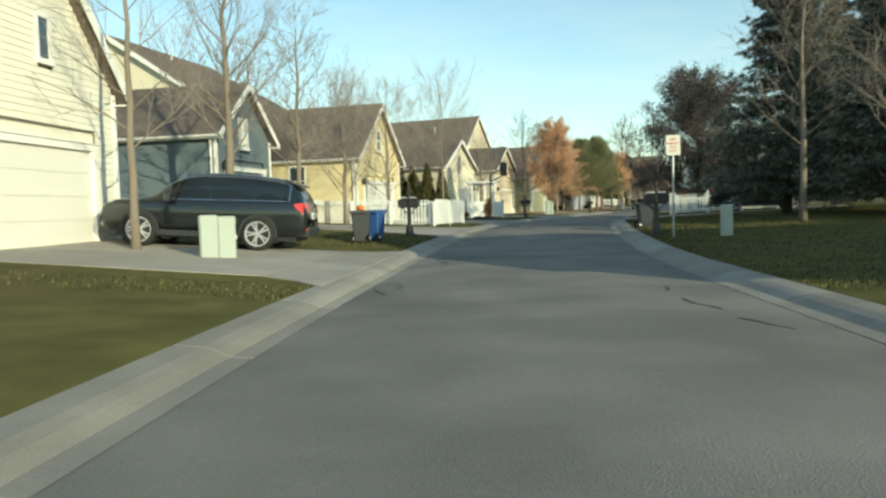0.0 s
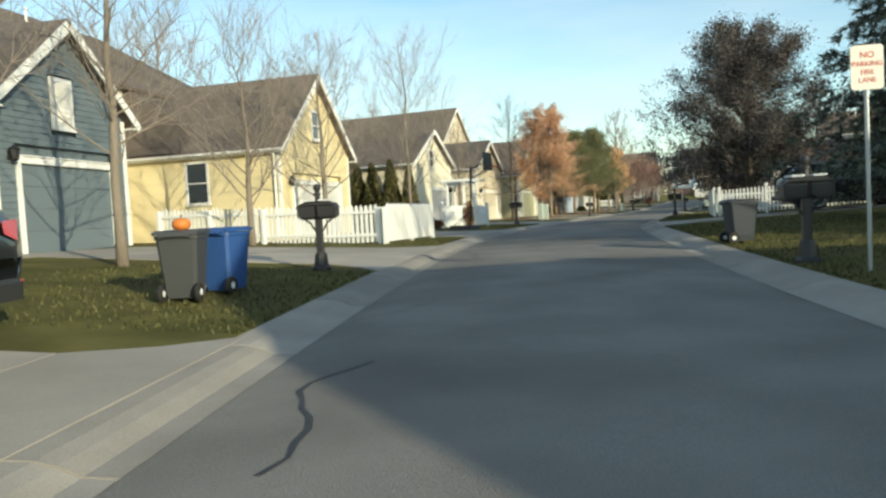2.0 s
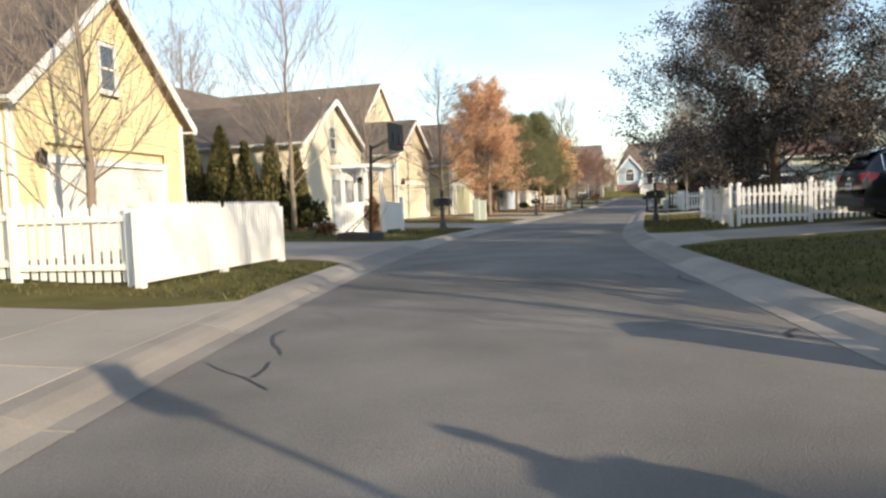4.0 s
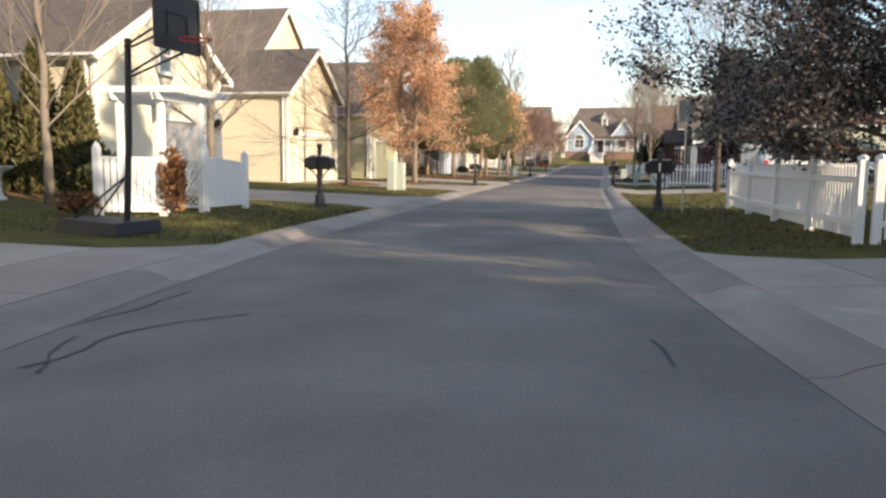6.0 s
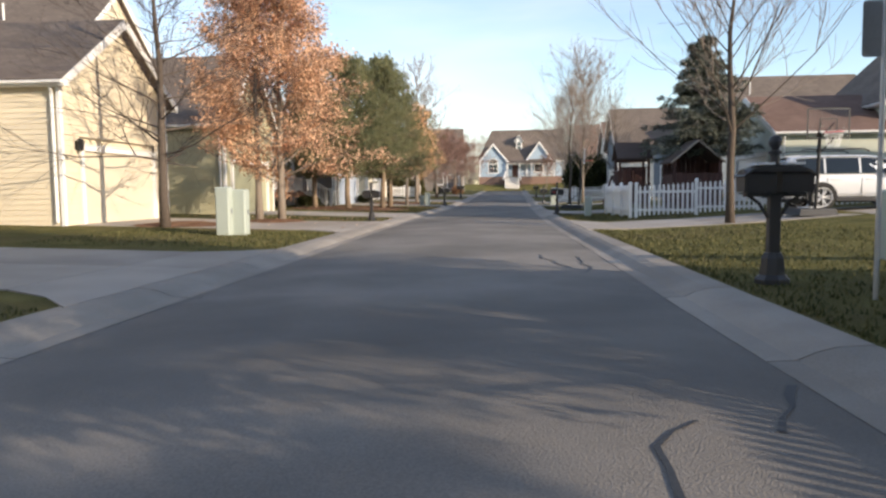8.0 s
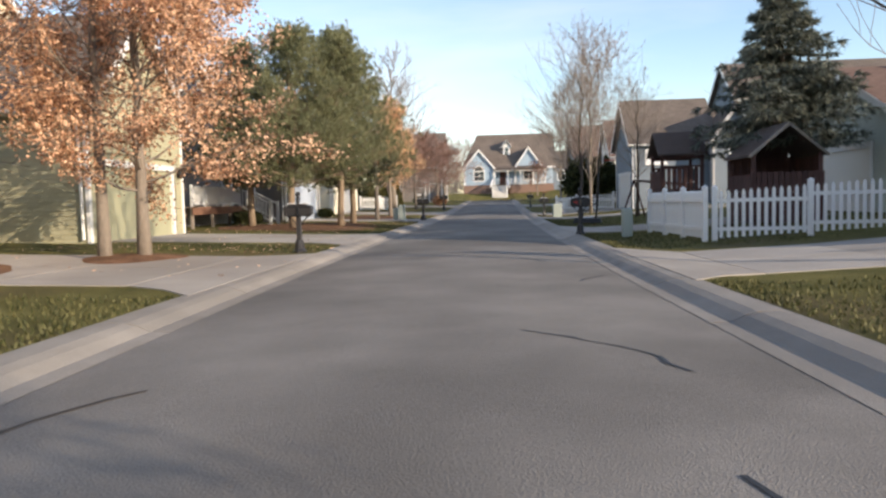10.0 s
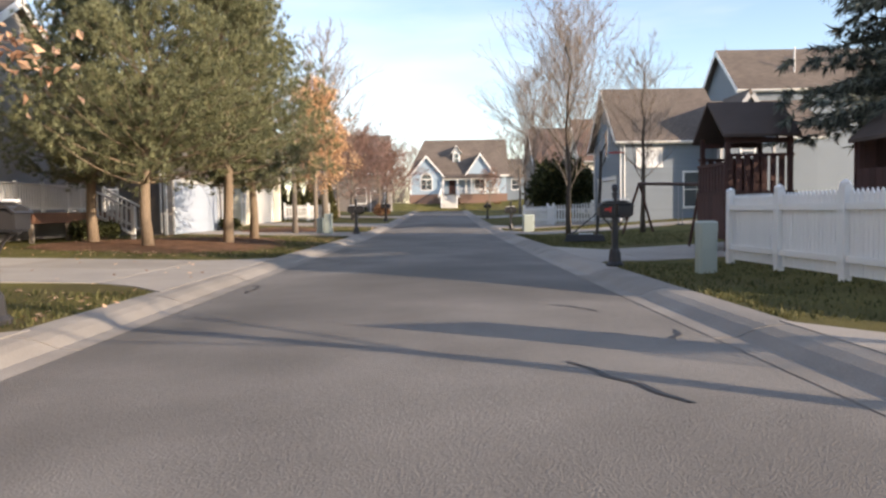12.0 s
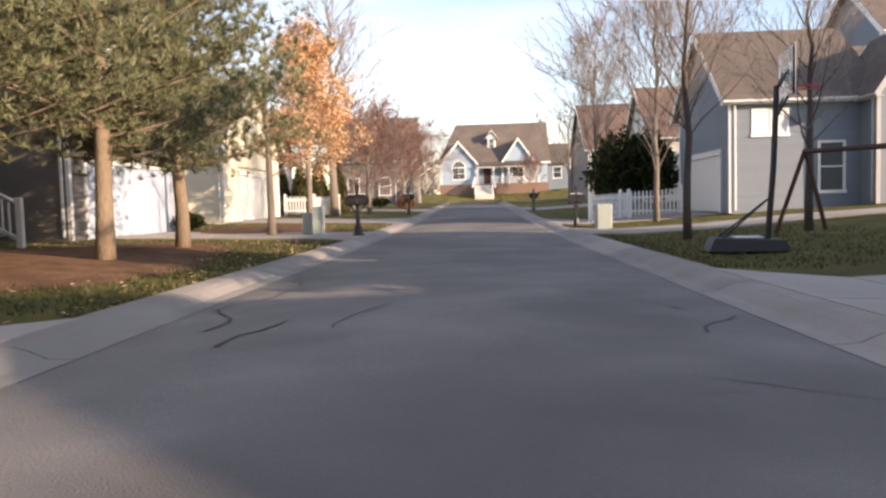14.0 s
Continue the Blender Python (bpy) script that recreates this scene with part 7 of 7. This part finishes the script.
# far woods beyond the end of the street
rng = random.Random(77)
woods = Shape()
for k in range(100):
    s, d = rng.uniform(180, 215), rng.uniform(-150, 150)
    base, hh = point(s if abs(d) < 60 else s, max(-58, min(58, d))), rng.uniform(6, 11)
    x, y, h = on_street(END, 0)
    base = Vector((x, y, -0.5)) + Vector((math.cos(h), math.sin(h), 0)) * (s - END) + Vector((math.sin(h), -math.cos(h), 0)) * d
    woods.tube([base, base + Vector((0, 0, hh * 0.9))], [0.16, 0.02], 5, False)
    for _ in range(46):
        a, u = rng.uniform(0, 6.28), rng.uniform(0.15, 0.95)
        p0 = base + Vector((0, 0, hh * u * 0.85))
        ln = hh * 0.42 * (1.05 - u) + 0.6
        p1 = p0 + Vector((math.cos(a) * 0.7, math.sin(a) * 0.7, 0.8)) * ln
        mid = p0.lerp(p1, 0.5) + Vector((rng.gauss(0, 0.12), rng.gauss(0, 0.12), -0.1)) * ln
        woods.tube([p0, mid, p1], [0.09, 0.055, 0.03], 3, False)
        for q in range(2):
            o = mid.lerp(p1, rng.random())
            woods.tube([o, o + Vector((rng.gauss(0, 0.4), rng.gauss(0, 0.4), rng.uniform(0.2, 0.7))) * ln * 0.5], [0.04, 0.025], 3, False)
tagged(part("far_woods", woods, TWIG), "bare grey-brown woods beyond the end of the street", "trees", kind="stuff")


# mulch beds, leaf litter and grass
def bed(s, d, rs, rd, seed):
    rng = random.Random(seed)
    sh = Shape()
    sh.v.append(tuple(point(s, d, 0.09)))
    n = 28
    for ring, (k, up) in enumerate(((0.6, 0.07), (1.0, 0.005))):
        for i in range(n):
            a = 2 * math.pi * i / n
            w = 1 + 0.12 * math.sin(3 * a + seed) + 0.06 * rng.random()
            sh.v.append(tuple(point(s + rs * k * w * math.cos(a), d + rd * k * w * math.sin(a), up)))
    for i in range(n):
        j = (i + 1) % n
        sh.f += [(0, 1 + j, 1 + i), (1 + i, 1 + j, 1 + n + j, 1 + n + i)]
    tagged(part("mulch_bed", sh, MULCH, smooth=True), "brown mulch bed under trees", "flower bed", kind="structure")


bed(87.6, -7.6, 5.2, 3.3, 1)
bed(66.4, -8.6, 1.6, 1.2, 2)
bed(101.8, -7.4, 3.6, 2.2, 3)
bed(50.2, -16.5, 0.9, 8.5, 4)
bed(69.6, -6.8, 1.2, 1.0, 5)

rng = random.Random(9)
litter = Shape()
for _ in range(3500):
    s, d = rng.uniform(66, 108), -rng.uniform(3.3, 11)
    if any(a - 1 < s < b + 1 for a, b, *_ in DRIVES if _[0] < 0) and rng.random() < 0.9:
        continue
    c = point(s, d, 0.02)
    a = rng.uniform(0, 6.28)
    u, v = Vector((math.cos(a), math.sin(a), rng.uniform(-0.3, 0.5))) * 0.045, Vector((-math.sin(a), math.cos(a), rng.uniform(-0.3, 0.3))) * 0.026
    litter.add([c - u, c + v, c + u, c - v], [(0, 1, 2, 3)])
tagged(part("fallen_leaves", litter, RUSSET), "fallen brown oak leaves scattered on the lawn", "leaves", kind="stuff")

blades = Shape()
for _ in range(90000):
    side = rng.choice((-1, 1))
    s, d = rng.uniform(8, 104), side * (3.42 + 5.2 * rng.random() ** 1.6)
    if any(a - 1.1 < s < b + 1.1 and (e < 0) == (d < 0) for a, b, e, _f in DRIVES):
        continue
    c = point(s, d, -0.01)
    a = rng.uniform(0, 6.28)
    u = Vector((math.cos(a), math.sin(a), 0)) * 0.018
    e = c + Vector((rng.gauss(0, 0.02), rng.gauss(0, 0.02), rng.uniform(0.035, 0.075)))
    blades.add([c - u, c + u, e], [(0, 1, 2)])
tagged(part("grass", blades, BLADES), "short late-autumn grass on the verges", "grass", kind="stuff")

# ================= drives and kerbs, piece by piece =================
for k, (a, b, e, fl) in enumerate(DRIVES):
    dr = thing("driveway_%d" % (k + 1), Matrix(), "pale jointed concrete driveway meeting the kerb", "driveway", "driveways", "structure")
    slabs(dr, a, b, CURB + 0.02, abs(e) * (1 if e > 0 else -1), fl)
gutter(-1)
gutter(1)
